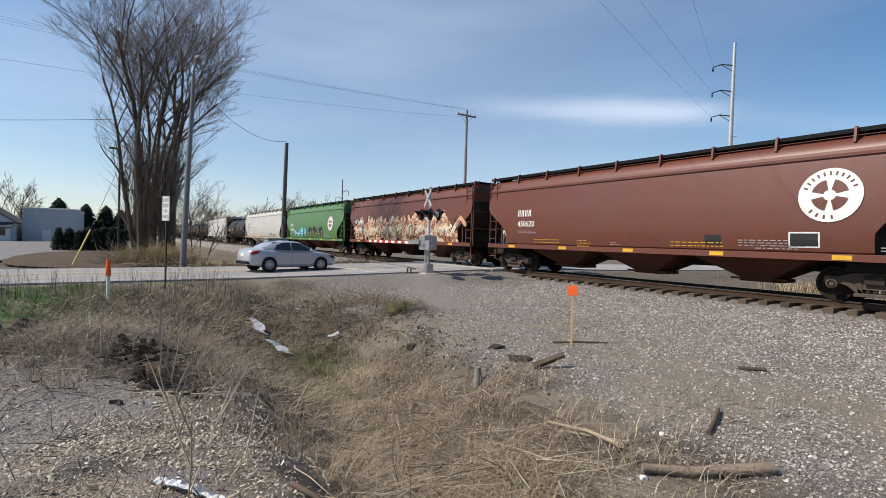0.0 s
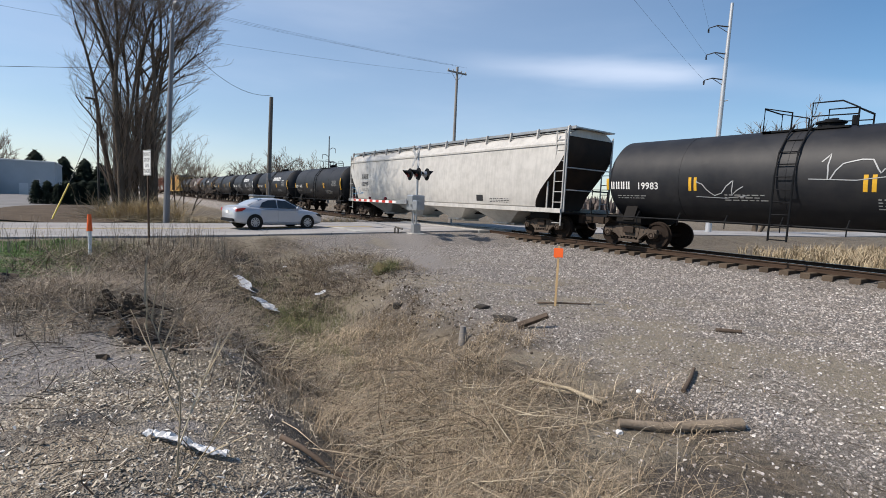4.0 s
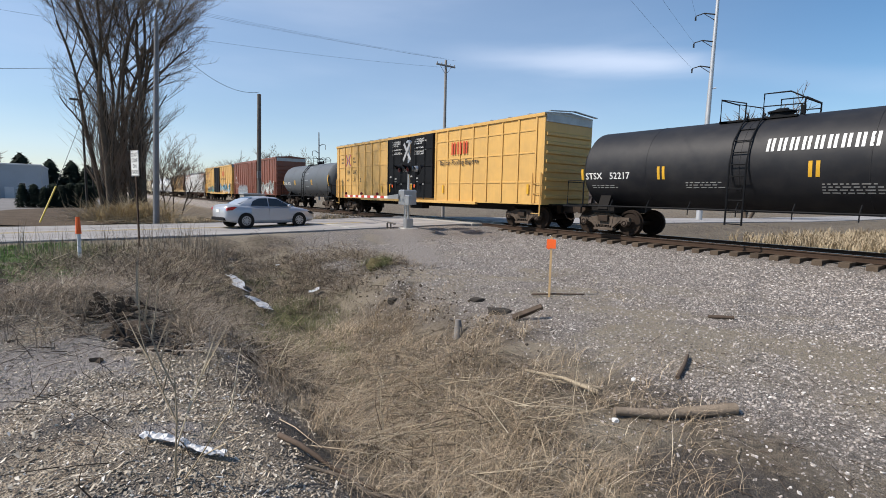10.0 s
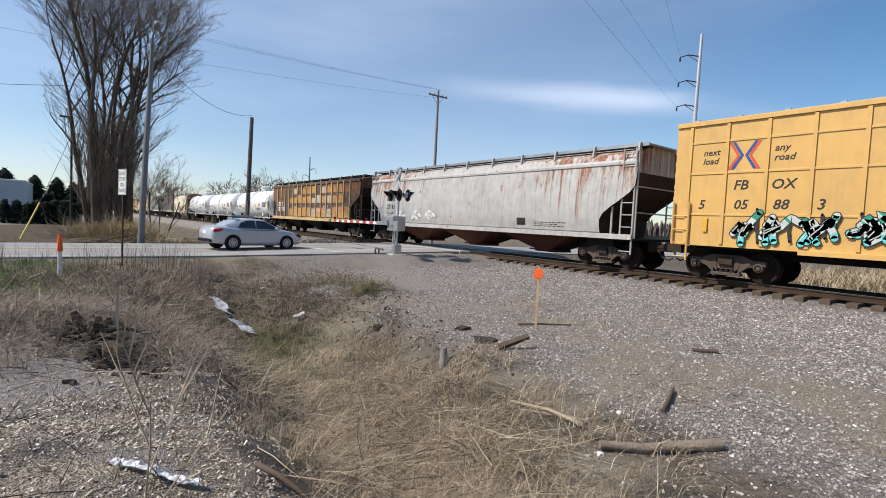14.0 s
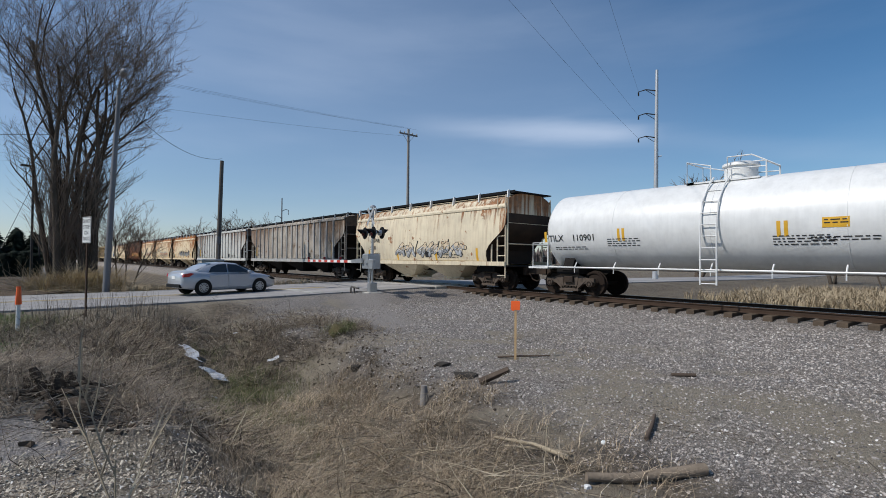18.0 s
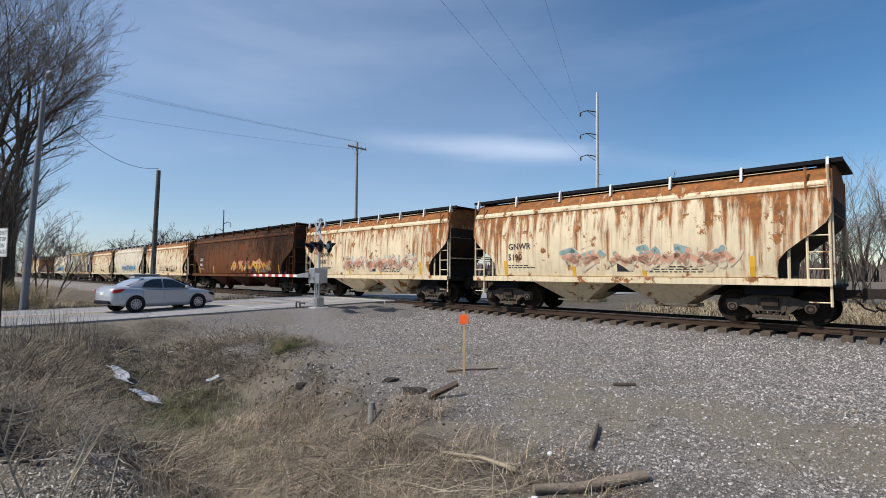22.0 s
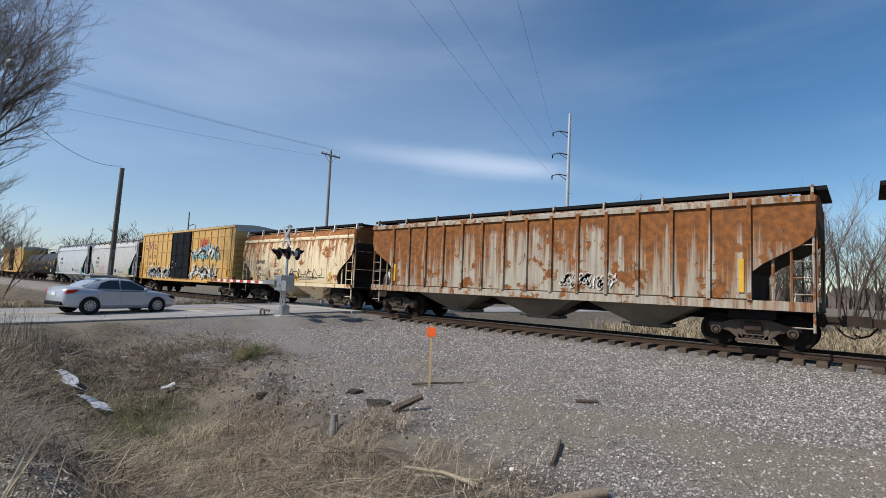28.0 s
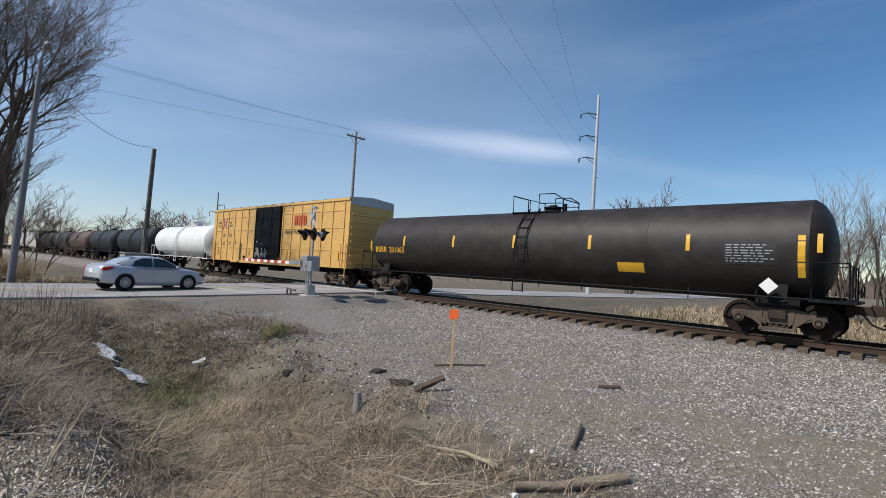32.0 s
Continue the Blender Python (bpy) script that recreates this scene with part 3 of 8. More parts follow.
rail = rail_mesh()
for y in (-0.755, 0.755):
    part("rail", rail, None, track, "brown rail with a polished head", at=pose(0, y, 0))
tie_mesh = Geo().box(-0.115, 0.115, -1.3, 1.3, -0.36, -0.175, c=0.012).mesh("tie", M_TIE)
rng = random.Random(4)
x = -64.0
while x < 9:
    if not ROAD_X0 - 1 < x < ROAD_X1 + 1:
        part("tie", tie_mesh, None, track, at=pose(x + rng.uniform(-0.03, 0.03), rng.uniform(-0.06, 0.06), rng.uniform(-0.012, 0.012), 0, 0, rng.uniform(-1.2, 1.2)))
    x += 0.535
for y0, y1 in ((-0.66, 0.66), (-1.5, -0.83), (0.83, 1.5)):
    panel = Geo().box(0, 1.93, y0, y1, -0.16, -0.012, c=0.015).mesh("crossing_panel", M_CONC)
    for k in range(4):
        part("crossing_panel", panel, None, track, "grey concrete crossing panel", at=pose(ROAD_X0 - 0.6 + k * 1.95, 0, 0))

# ---- the train ----
SPEED = 19.41            # metres a second, steady
FRONT = -19.28           # left end of the first car wholly in view, at the start
SIDE = TRACK_Y - 1.6     # the plane of the car sides


def side_frame(g, y0, y1):
    """A cast bogie side frame: top member, two diagonals, a seat for the springs, two bearing boxes."""
    g.prism([(-1.08, 0.50), (-0.78, 0.50), (-0.42, 0.36), (0.42, 0.36), (0.78, 0.50), (1.08, 0.50), (1.06, 0.60), (0.74, 0.66), (0.40, 0.78), (-0.40, 0.78), (-0.74, 0.66), (-1.06, 0.60)][::-1], y0 + 0.02, y1 - 0.02)
    for s in (-1, 1):
        g.prism([(s * 0.72, 0.56), (s * 0.62, 0.64), (s * 0.22, 0.26), (s * 0.30, 0.20)], y0, y1)
        g.prism([(s * 0.40, 0.74), (s * 0.30, 0.76), (s * 0.24, 0.22), (s * 0.33, 0.20)], y0, y1)
        g.lathe([(y0 - 0.05, 0.10), (y0 - 0.05, 0.13), (y1 + 0.05, 0.13), (y1 + 0.05, 0.10)], 10, (s * 0.89, 0, 0.47), "y")
        g.box(s * 0.89 - 0.17, s * 0.89 + 0.17, y0, y1, 0.52, 0.66, c=0.02)
    g.box(-0.42, 0.42, y0 - 0.03, y1 + 0.03, 0.17, 0.26, c=0.02)


def bogie_meshes():
    g = Geo()
    side_frame(g, -0.075, 0.075)
    frame_me = g.mesh("side_frame", M_FRAME, 40)
    b = Geo().box(-0.2, 0.2, -1.18, 1.18, 0.50, 0.72, c=0.03).mesh("bogie", M_STEEL)
    s = Geo()
    for k in (-0.15, 0.0, 0.15):
        s.lathe([(0.26 + 0.03 * i, 0.062 if i % 2 else 0.048) for i in range(9)], 8, (k, 0, 0), "z")
    s.box(-0.22, 0.22, -0.07, 0.07, 0.255, 0.27)
    s.box(-0.22, 0.22, -0.07, 0.07, 0.49, 0.505)
    spring_me = s.mesh("suspension", M_STEEL)
    w = Geo()
    w.lathe([(-0.9, 0.07), (0.9, 0.07)], 10, axis="y")
    for q in (-1, 1):
        # disc with a thick rim and a flange towards the middle
        w.lathe([(q * 0.83, 0.20), (q * 0.80, 0.22), (q * 0.78, 0.36), (q * 0.825, 0.385), (q * 0.825, 0.45), (q * 0.82, 0.456), (q * 0.70, 0.458), (q * 0.69, 0.485), (q * 0.66, 0.485), (q * 0.66, 0.38), (q * 0.72, 0.34), (q * 0.74, 0.14)], 26, axis="y")
        w.lathe([(q * 1.10, 0.05), (q * 1.165, 0.06), (q * 1.165, 0.095), (q * 1.10, 0.10)], 10, axis="y", m=0)
    wheel_me = w.mesh("wheelset", [M_WHEEL, M_TREAD], 40)
    return frame_me, b, spring_me, wheel_me


BOGIE = bogie_meshes()


def coupler_mesh():
    g = Geo()
    g.box(-0.55, 0.25, -0.11, 0.11, 0.72, 0.95, c=0.02)
    g.prism([(0.2, 0.70), (0.5, 0.74), (0.52, 0.98), (0.2, 1.0)], -0.17, 0.17)
    g.box(-0.35, -0.15, -0.3, 0.3, 0.66, 1.02, c=0.03)
    g.tube([(0.05, -0.32, 0.75), (0.25, -0.34, 0.50), (0.45, -0.30, 0.42), (0.55, -0.2, 0.5)], 0.028, 6)
    return g.mesh("coupler", M_STEEL)


COUPLER = coupler_mesh()
WHEELS = []              # (wheelset, its car, its place on the bogie)
CACHE = {}


def shared(key, make):
    if key not in CACHE:
        CACHE[key] = make()
    return CACHE[key]


def running_gear(car, L, inset=2.15):
    for s in (-1, 1):
        b = part("bogie", BOGIE[1], None, car, "dark steel bolster between cast side frames", at=pose(s * (L / 2 - inset), 0, 0))
        for y in (-1.025, 1.025):
            part("side_frame", BOGIE[0], None, b, "dusty cast steel side frame", at=pose(0, y, 0))
            part("suspension", BOGIE[2], None, b, at=pose(0, y, 0))
        for a in (-0.89, 0.89):
            WHEELS.append((part("wheelset", BOGIE[3], None, b, at=pose(a, 0, 0.458)), car, a))
        part("coupler", COUPLER, None, car, at=pose(s * (L / 2 - 0.5), 0, 0, 0, 0, 0 if s > 0 else 180))


def side_y(half):
    """The near side of a section: y at a height."""
    pts = sorted((z, y) for y, z in half if y > 0.75)
    return lambda z: -inter(z, pts)


# markings: thin pieces that lie on the near side of a car


def on_side(car, name, x, z, w, h, m, ys, label="", lift=0.006):
    k = 4
    g = Geo()
    v = []
    for i in range(k + 1):
        zz = z + h * i / k
        y = ys(zz) - lift
        v += [(x, y, zz), (x + w, y, zz), (x, y + 0.02, zz), (x + w, y + 0.02, zz)]
    f = []
    for i in range(k):
        a = i * 4
        f += [(a, a + 1, a + 5, a + 4), (a, a + 4, a + 6, a + 2), (a + 1, a + 3, a + 7, a + 5)]
    f += [(0, 2, 3, 1), (4 * k, 4 * k + 1, 4 * k + 3, 4 * k + 2)]
    return part(name, g.add(v, f), m, car, label)


def letter_mesh(body, size, shear=0.0):
    """Letters as a flat mesh in x and y, with the built-in font."""
    cu = bpy.data.curves.new("lettering", 'FONT')
    cu.body, cu.size, cu.shear = body, size, shear
    cu.resolution_u = 2
    cu.offset = size * 0.012
    tmp = bpy.data.objects.new("lettering", cu)
    me = bpy.data.meshes.new_from_object(tmp)
    bpy.data.objects.remove(tmp)
    bpy.data.curves.remove(cu)
    return me


def lettering(car, body, x, z, size, m, ys, shear=0.0, stretch=1.0, label=""):
    me = letter_mesh(body, size, shear)
    for v in me.vertices:
        zz = z + v.co.y
        v.co = (x + v.co.x * stretch, ys(zz) - 0.012, zz)
    me.materials.clear()
    me.materials.append(m)
    ob = new("lettering", me)
    ob.parent = car
    ob["label"] = label or "painted number"
    return ob


def word_bars(car, x, z, size, letters, m, ys, name="marking", tilt=0.0):
    """A name that is not spelled out: a row of plain upright bars of its size."""
    g = Geo()
    w = size * 0.70

    def slab(a0, a1, z0, z1):
        v = []
        for k in range(3):
            zz = z0 + (z1 - z0) * k / 2
            o = tilt * (zz - z)
            v += [(a0 + o, ys(zz) - 0.009, zz), (a1 + o, ys(zz) - 0.009, zz)]
        g.add(v, [(0, 1, 3, 2), (2, 3, 5, 4)])
    for i in range(letters):
        a = x + i * w * 1.12
        slab(a + w * 0.02, a + w * 0.30, z, z + size)
        slab(a + w * 0.50, a + w * 0.78, z, z + size)
    ob = part(name, g, m, car)
    ob["kind"] = "stuff"
    return ob


# the stencilled letters that go with a number
MARK_LETTERS = {"STSX": ("4603", "52461", "61035", "51223", "3322", "4316", "52217"), "CRGX": ("19521",), "TILX": ("110795", "110639", "110901"), "GNWR": ("5181", "5190", "5437", "5273", "5210", "5009", "5345"),
                "AEX": ("11775", "16687", "444", "23900"), "TBOX": ("641302",), "FBOX": ("505883", "505806", "503317"), "TCMX": ("95754", "451257")}


def car_letters(car, number, x, z, size, m, ys, blanks=4, shear=0.0):
    for word, numbers in MARK_LETTERS.items():
        if number in numbers:
            return lettering(car, word, x, z, size, m, ys, shear, label="stencilled letters")
    return word_bars(car, x, z, size * 0.8, blanks, m, ys, tilt=shear)


def small_print(car, x, z, w, rows, m, ys, pitch=0.075):
    g = Geo()
    r = random.Random(int(x * 100) + rows)
    for k in range(rows):
        zz = z - k * pitch
        a = x
        while a < x + w * r.uniform(0.75, 1.0):
            q = r.uniform(0.05, 0.2)
            g.add([(a, ys(zz) - 0.007, zz), (a + q, ys(zz) - 0.007, zz), (a + q, ys(zz + 0.028) - 0.007, zz + 0.028), (a, ys(zz + 0.028) - 0.007, zz + 0.028)], [(0, 1, 2, 3)])
            a += q + 0.05
    ob = part("small_print", g, M_FADED if m is M_WHITE else m, car)
    ob["kind"] = "stuff"
    return ob


def ribbon(g, pts, w, ys, lift, pick):
    """A sprayed stroke along the points, with rounded ends; pick gives the material at a height."""
    n = len(pts)
    v = []
    for i, (a, b) in enumerate(pts):
        p, q = pts[max(0, i - 1)], pts[min(n - 1, i + 1)]
        d = Vector((q[0] - p[0], q[1] - p[1]))
        d = d.normalized() if d.length > 1e-6 else Vector((1, 0))
        for s in (-1, 1):
            u, t = a - s * d.y * w / 2, b + s * d.x * w / 2
            v.append((u, ys(t) - lift, t))
    for i in range(n - 1):
        g.add(v[2 * i:2 * i + 4], [(0, 2, 3, 1)], pick((pts[i][1] + pts[i + 1][1]) / 2))
    for a, b in (pts[0], pts[-1]):
        ring = [(a + w / 2 * math.cos(k * math.pi / 4), b + w / 2 * math.sin(k * math.pi / 4)) for k in range(8)]
        g.add([(u, ys(t) - lift, t) for u, t in ring], [tuple(range(8))], pick(b))


def graffiti(car, x, z, w, h, seed, cols, ys, letters=5, label="painted graffiti lettering", lift=0.012):
    """A spray-painted piece: interlocking thick bent strokes with an outline, fills that change with height, and highlights."""
    r = random.Random(seed)
    fills, outline, light = cols
    nf = len(fills)
    under, over, shine = Geo(), Geo(), Geo()
    step = w / letters
    thick = min(step * 0.26, h * 0.24)
    ripple = [r.uniform(-0.4, 0.4) for k in range(letters + 1)]
    if letters > 8:
        # a cloud of base colour behind a long piece
        n = letters * 5
        top = [h * (0.78 + 0.16 * math.sin(i * 0.9 + seed) + r.uniform(-0.10, 0.10)) * min(1, 0.4 + 0.12 * min(i, n - i)) for i in range(n + 1)]
        for i in range(n):
            for k in range(4):
                q = [(i, k / 4), (i + 1, k / 4), (i + 1, (k + 1) / 4), (i, (k + 1) / 4)]
                over.add([(x + w * c / n, ys(z + top[c] * e) - lift + 0.002, z + top[c] * e) for c, e in q], [(0, 1, 2, 3)], r.randrange(nf))

    def shade(t):
        return max(0, min(nf - 1, int(nf * (t - z) / h + r.uniform(-0.35, 0.35))))
    for k in range(letters):
        cx = x + step * (k + 0.5)
        top = h * r.uniform(0.80, 0.98)
        lean = r.uniform(-0.18, 0.22) * step
        a, b = -0.36 * step, 0.36 * step
        lines = []
        for q in range(4):
            # bent strokes that cross and end in spikes
            u0, u1 = r.uniform(a * 1.5, b), r.uniform(a, b * 1.5)
            t0, t1 = r.uniform(0.08, 0.45), r.uniform(0.55, 0.97)
            lines.append([(u0, t0), (u0 * 0.4 + u1 * 0.6 + r.uniform(-0.2, 0.2) * step, t0 * 0.45 + t1 * 0.55), (u1 + lean, t1)])
            if q % 2:
                lines[-1].append((u1 + lean + r.choice((-1, 1)) * r.uniform(0.2, 0.5) * step, t1 - r.uniform(0.05, 0.35)))
        for line in lines:
            pts = []
            for (u0, t0), (u1, t1) in zip(line, line[1:]):
                for i in range(5):
                    q = i / 5
                    bend = math.sin(q * math.pi) * ripple[k] * 0.10 * step
                    pts.append((cx + u0 + (u1 - u0) * q + bend, z + top * (t0 + (t1 - t0) * q)))
            pts.append((cx + line[-1][0], z + top * line[-1][1]))
            ribbon(under, pts, thick * 1.08, ys, lift, lambda t: 0)
            ribbon(over, pts, thick * 0.80, ys, lift + 0.004, shade)
            hi = [(u - thick * 0.2, t + thick * 0.1) for u, t in pts[1:max(3, len(pts) // 2)]]
            if len(hi) > 1:
                ribbon(shine, hi, thick * 0.12, ys, lift + 0.008, lambda t: 1)
        # a flick of paint between the letters
        f0 = (cx + 0.45 * step, z + h * r.uniform(0.1, 0.3))
        f1 = (f0[0] + r.uniform(-0.2, 0.4) * step, z + h * r.uniform(0.6, 1.0))
        ribbon(under, [f0, ((f0[0] + f1[0]) / 2 + ripple[k] * 0.2 * step, (f0[1] + f1[1]) / 2), f1], thick * 0.35, ys, lift + 0.001, lambda t: 0)
    ob = part("graffiti", over, list(fills), car, label)
    ob["kind"] = "stuff"
    st = part("outline", under, outline, ob)
    st["kind"] = "stuff"
    st = part("highlight", shine, [outline, light], ob)
    st["kind"] = "stuff"
    return ob


def tag(car, x, z, w, h, seed, m, ys):
    """A thin sprayed scribble of loops."""
    r = random.Random(seed)
    pts, a = [], 0.0
    turns = max(2, int(w / (h * 0.9)))
    amp, ph = h / 2, r.uniform(0, 6)
    for i in range(turns * 9 + 1):
        if i % 9 == 0:
            amp = h * r.uniform(0.22, 0.5)
        a += r.uniform(0.25, 1.05)
        pts.append((x + w * i / (turns * 9) + 0.30 * h * math.cos(ph + a * 0.7), z + h / 2 + amp * math.sin(a) + 0.06 * h * math.sin(2.3 * a)))
    g = Geo()
    ribbon(g, pts, 0.030, ys, 0.012, lambda t: 0)
    ribbon(g, [(x - 0.05, z + h * 0.04), (x + w * 0.6, z - h * 0.02), (x + w * 1.05, z + h * 0.12)], 0.022, ys, 0.012, lambda t: 0)
    ob = part("graffiti_tag", g, m, car)
    ob["kind"] = "stuff"
    return ob


# covered hoppers
# brown chutes under the body, with their shade put into the colour
M_BAYBROWN = plain("shaded_brown_chute", (0.060, 0.022, 0.014), 0.85, 0.0, 0.4, 2, 0.1, (0.10, 0.036, 0.022))
# rust brown for the end sheets, darkened to hold their shade
M_SLOPE = plain("shaded_slope_sheet", (0.022, 0.018, 0.016), 0.85, 0.0, 0.4, 3, 0.1, (0.055, 0.036, 0.026))
M_DUSTY = plain("dusty_dark_chute", (0.11, 0.092, 0.075), 0.85, 0.0, 0.4, 2, 0.1, (0.25, 0.215, 0.17))


def resample(half, n):
    pts = [Vector((y, z)) for y, z in half]
    seg = [(b - a).length for a, b in zip(pts, pts[1:])]
    total, out = sum(seg), []
    for i in range(n):
        d = total * i / (n - 1)
        k = 0
        while k < len(seg) - 1 and d > seg[k]:
            d -= seg[k]
            k += 1
        p = pts[k].lerp(pts[k + 1], min(1.0, d / seg[k]))
        out.append((p.x, p.y))
    return out


def round_half(e):
    return [(1.34, 1.14), (1.50, 1.24), (1.57, 1.55), (1.60, 2.0), (1.59, 2.6), (1.53, 3.2), (1.45, e - 0.30), (1.40, e - 0.16), (1.30, e), (0.95, e + 0.16), (0.5, e + 0.24), (0.0, e + 0.26)]


def flat_half(e):
    return [(1.35, 1.26), (1.54, 1.30), (1.56, 1.9), (1.56, e - 0.12), (1.50, e), (0.9, e + 0.14), (0.4, e + 0.2), (0.0, e + 0.22)]


def hopper_body(L, e, half, cut, z_hi, z_lo):
    prof = resample(half, 20)
    half_len = L / 2 - 0.72
    full = [(-y, z) for y, z in prof] + [(y, z) for y, z in prof[-2::-1]]
    n = len(full)

    def xe(z):
        return half_len - cut * smooth01(z_hi, z_lo, z)
    v = [(-xe(z), y, z) for y, z in full] + [(xe(z), y, z) for y, z in full]
    f = [(i, i + 1, n + i + 1, n + i) for i in range(n - 1)] + [(0, n, 2 * n - 1, n - 1)]
    for o in (0, n):
        for i in range(n // 2):
            a, b = o + i, o + n - 1 - i
            f.append((a, a + 1, b - 1, b) if b - 1 > a + 1 else (a, a + 1, b))
    g = Geo().add(v, f)
    # the sloping end sheets get their shade as a dark rust-brown colour
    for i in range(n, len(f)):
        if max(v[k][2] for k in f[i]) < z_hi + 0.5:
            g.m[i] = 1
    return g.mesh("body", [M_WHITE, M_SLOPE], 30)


def ladder_mesh(e, w=0.46):
    g = Geo()
    for x in (0, w):
        g.tube([(x, 0, 0.55 if x else 1.05), (x, 0, e)], 0.032, 6)
    z = 0.65
    while z < e - 0.1:
        g.tube([(0, 0, z), (w, 0, z)], 0.018, 5)
        z += 0.42
    return g.mesh("ladder", M_WHITE)


def bay_mesh(bl):
    g = Geo()
    t, b = bl / 2, 0.42
    v = [(-t, -1.38, 1.15), (t, -1.38, 1.15), (t, 1.38, 1.15), (-t, 1.38, 1.15), (-b, -0.62, 0.42), (b, -0.62, 0.42), (b, 0.62, 0.42), (-b, 0.62, 0.42)]
    g.add(v, [(0, 1, 5, 4), (1, 2, 6, 5), (2, 3, 7, 6), (3, 0, 4, 7), (4, 5, 6, 7), (3, 2, 1, 0)])
    g.box(-0.55, 0.6, -0.5, 0.5, 0.32, 0.43, c=0.02)
    g.box(-0.75, 0.8, -0.66, -0.58, 0.38, 0.44)
    g.tube([(0.5, -0.9, 0.40), (0.5, -0.62, 0.40)], 0.035, 6)
    return g.mesh("hopper_bay", M_UNDER)


def covered_hopper(label, L, e, body_m, trim_m, style, bays, end_m=None, board_m=None, group="freight train"):
    car = thing("covered_hopper_car", pose(0, 0, 0), label, "freight car", group)
    half = flat_half(e) if style == "rib" else round_half(e)
    cut, z_hi, z_lo = {"rib": (1.45, 3.1, 1.9), "round": (1.35, 3.0, 1.7), "short": (1.15, 2.9, 1.6), "pellet": (1.5, 3.75, 1.25)}[style]
    end_m = end_m or body_m
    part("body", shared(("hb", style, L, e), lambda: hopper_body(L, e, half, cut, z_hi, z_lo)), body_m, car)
    part("underframe", shared(("uf", L), lambda: Geo().box(-L / 2 + 0.75, L / 2 - 0.75, -0.2, 0.2, 0.72, 1.06).box(-L / 2 + 1.6, -L / 2 + 2.7, -1.3, 1.3, 0.80, 1.02).box(L / 2 - 2.7, L / 2 - 1.6, -1.3, 1.3, 0.80, 1.02).mesh("underframe", M_UNDER)), None, car)
    sill = shared(("sill", L, style), lambda: Geo().box(-L / 2 + 0.75, L / 2 - 0.75, -0.06, 0.06, 1.06, 1.24 if style != "rib" else 1.30, c=0.01).mesh("side_sill", M_WHITE))
    for y in (-1.53, 1.53):
        part("side_sill", sill, trim_m, car, at=pose(0, y, 0))
    bl = (L - 6.4) / bays
    for k in range(bays):
        part("hopper_bay", shared(("bay", round(bl, 2)), lambda: bay_mesh(bl * 0.96)), M_BAYBROWN if style == "round" else (body_m if style in ("short", "pellet") else M_DUSTY if "cream" in label or "rusted grey" in label else None), car, "steel discharge chute", at=pose(-(L - 6.4) / 2 + bl * (k + 0.5), 0, 0))
    lad = shared(("lad", e), lambda: ladder_mesh(e + 0.1))
    plat = shared(("plat",), lambda: Geo().box(-0.8, 0.8, -1.5, 1.5, 1.02, 1.09).box(-0.06, 0.06, -1.5, -1.4, 1.09, 1.3).mesh("end_platform", M_UNDER))
    for s in (-1, 1):
        part("end_platform", plat, None, car, at=pose(s * (L / 2 - 1.5), 0, 0))
        for y in (-1.5, 1.5):
            part("ladder", lad, end_m, car, at=pose(s * (L / 2 - 0.78) - (0.46 if s > 0 else 0), y, 0))
        # braces that carry the end of the roof
        g = shared(("brace", e, s), lambda: Geo().tube([(0, -1.42, 1.05), (0, -1.42, e)], 0.045, 6).tube([(0, 1.42, 1.05), (0, 1.42, e)], 0.045, 6).tube([(0, -1.42, 2.0), (0, 1.42, 2.0)], 0.025, 5).tube([(0, -1.42, 2.9), (0, 1.42, 2.9)], 0.025, 5).tube([(-s * 0.9, -1.44, 1.05), (-s * 0.9, -1.44, 2.6)], 0.04, 6).mesh("end_frame", M_WHITE))
        part("end_frame", g, end_m, car, at=pose(s * (L / 2 - 0.74), 0, 0))
    # roof walk, hatch covers and their brackets
    rb = shared(("rb", L), lambda: Geo().box(-L / 2 + 0.5, L / 2 - 0.5, -1.22, -0.72, 0.0, 0.05).box(-L / 2 + 0.5, L / 2 - 0.5, 0.72, 1.22, 0.0, 0.05).box(-L / 2 + 0.5, -L / 2 + 1.1, -0.72, 0.72, 0.0, 0.05).box(L / 2 - 1.1, L / 2 - 0.5, -0.72, 0.72, 0.0, 0.05).box(-L / 2 + 0.5, L / 2 - 0.5, -1.25, -1.21, -0.03, 0.08).mesh("running_board", M_BLACK))
    part("running_board", rb, board_m or M_BLACK, car, "roof walkway grating", at=pose(0, 0, e + 0.22))
    hat = shared(("hatch", L), lambda: Geo().box(-L / 2 + 1.6, L / 2 - 1.6, -0.32, 0.32, 0, 0.16, c=0.06).mesh("hatch_cover", M_WHITE))
    part("hatch_cover", hat, body_m, car, at=pose(0, 0, e + 0.24))
    br = shared(("br",), lambda: Geo().prism([(-1.40, -0.12), (-1.31, -0.12), (-1.20, 0.24), (-1.28, 0.29), (-1.35, 0.25)], -0.03, 0.03, axis="x").mesh("roof_bracket", M_WHITE))
    nb = max(5, round(L / 1.75))
    for k in range(nb):
        part("roof_bracket", br, M_WHITE if style == "short" else trim_m if style != "round" else body_m, car, at=pose(-L / 2 + 0.8 + (L - 1.6) * k / (nb - 1), 0, e + 0.05))
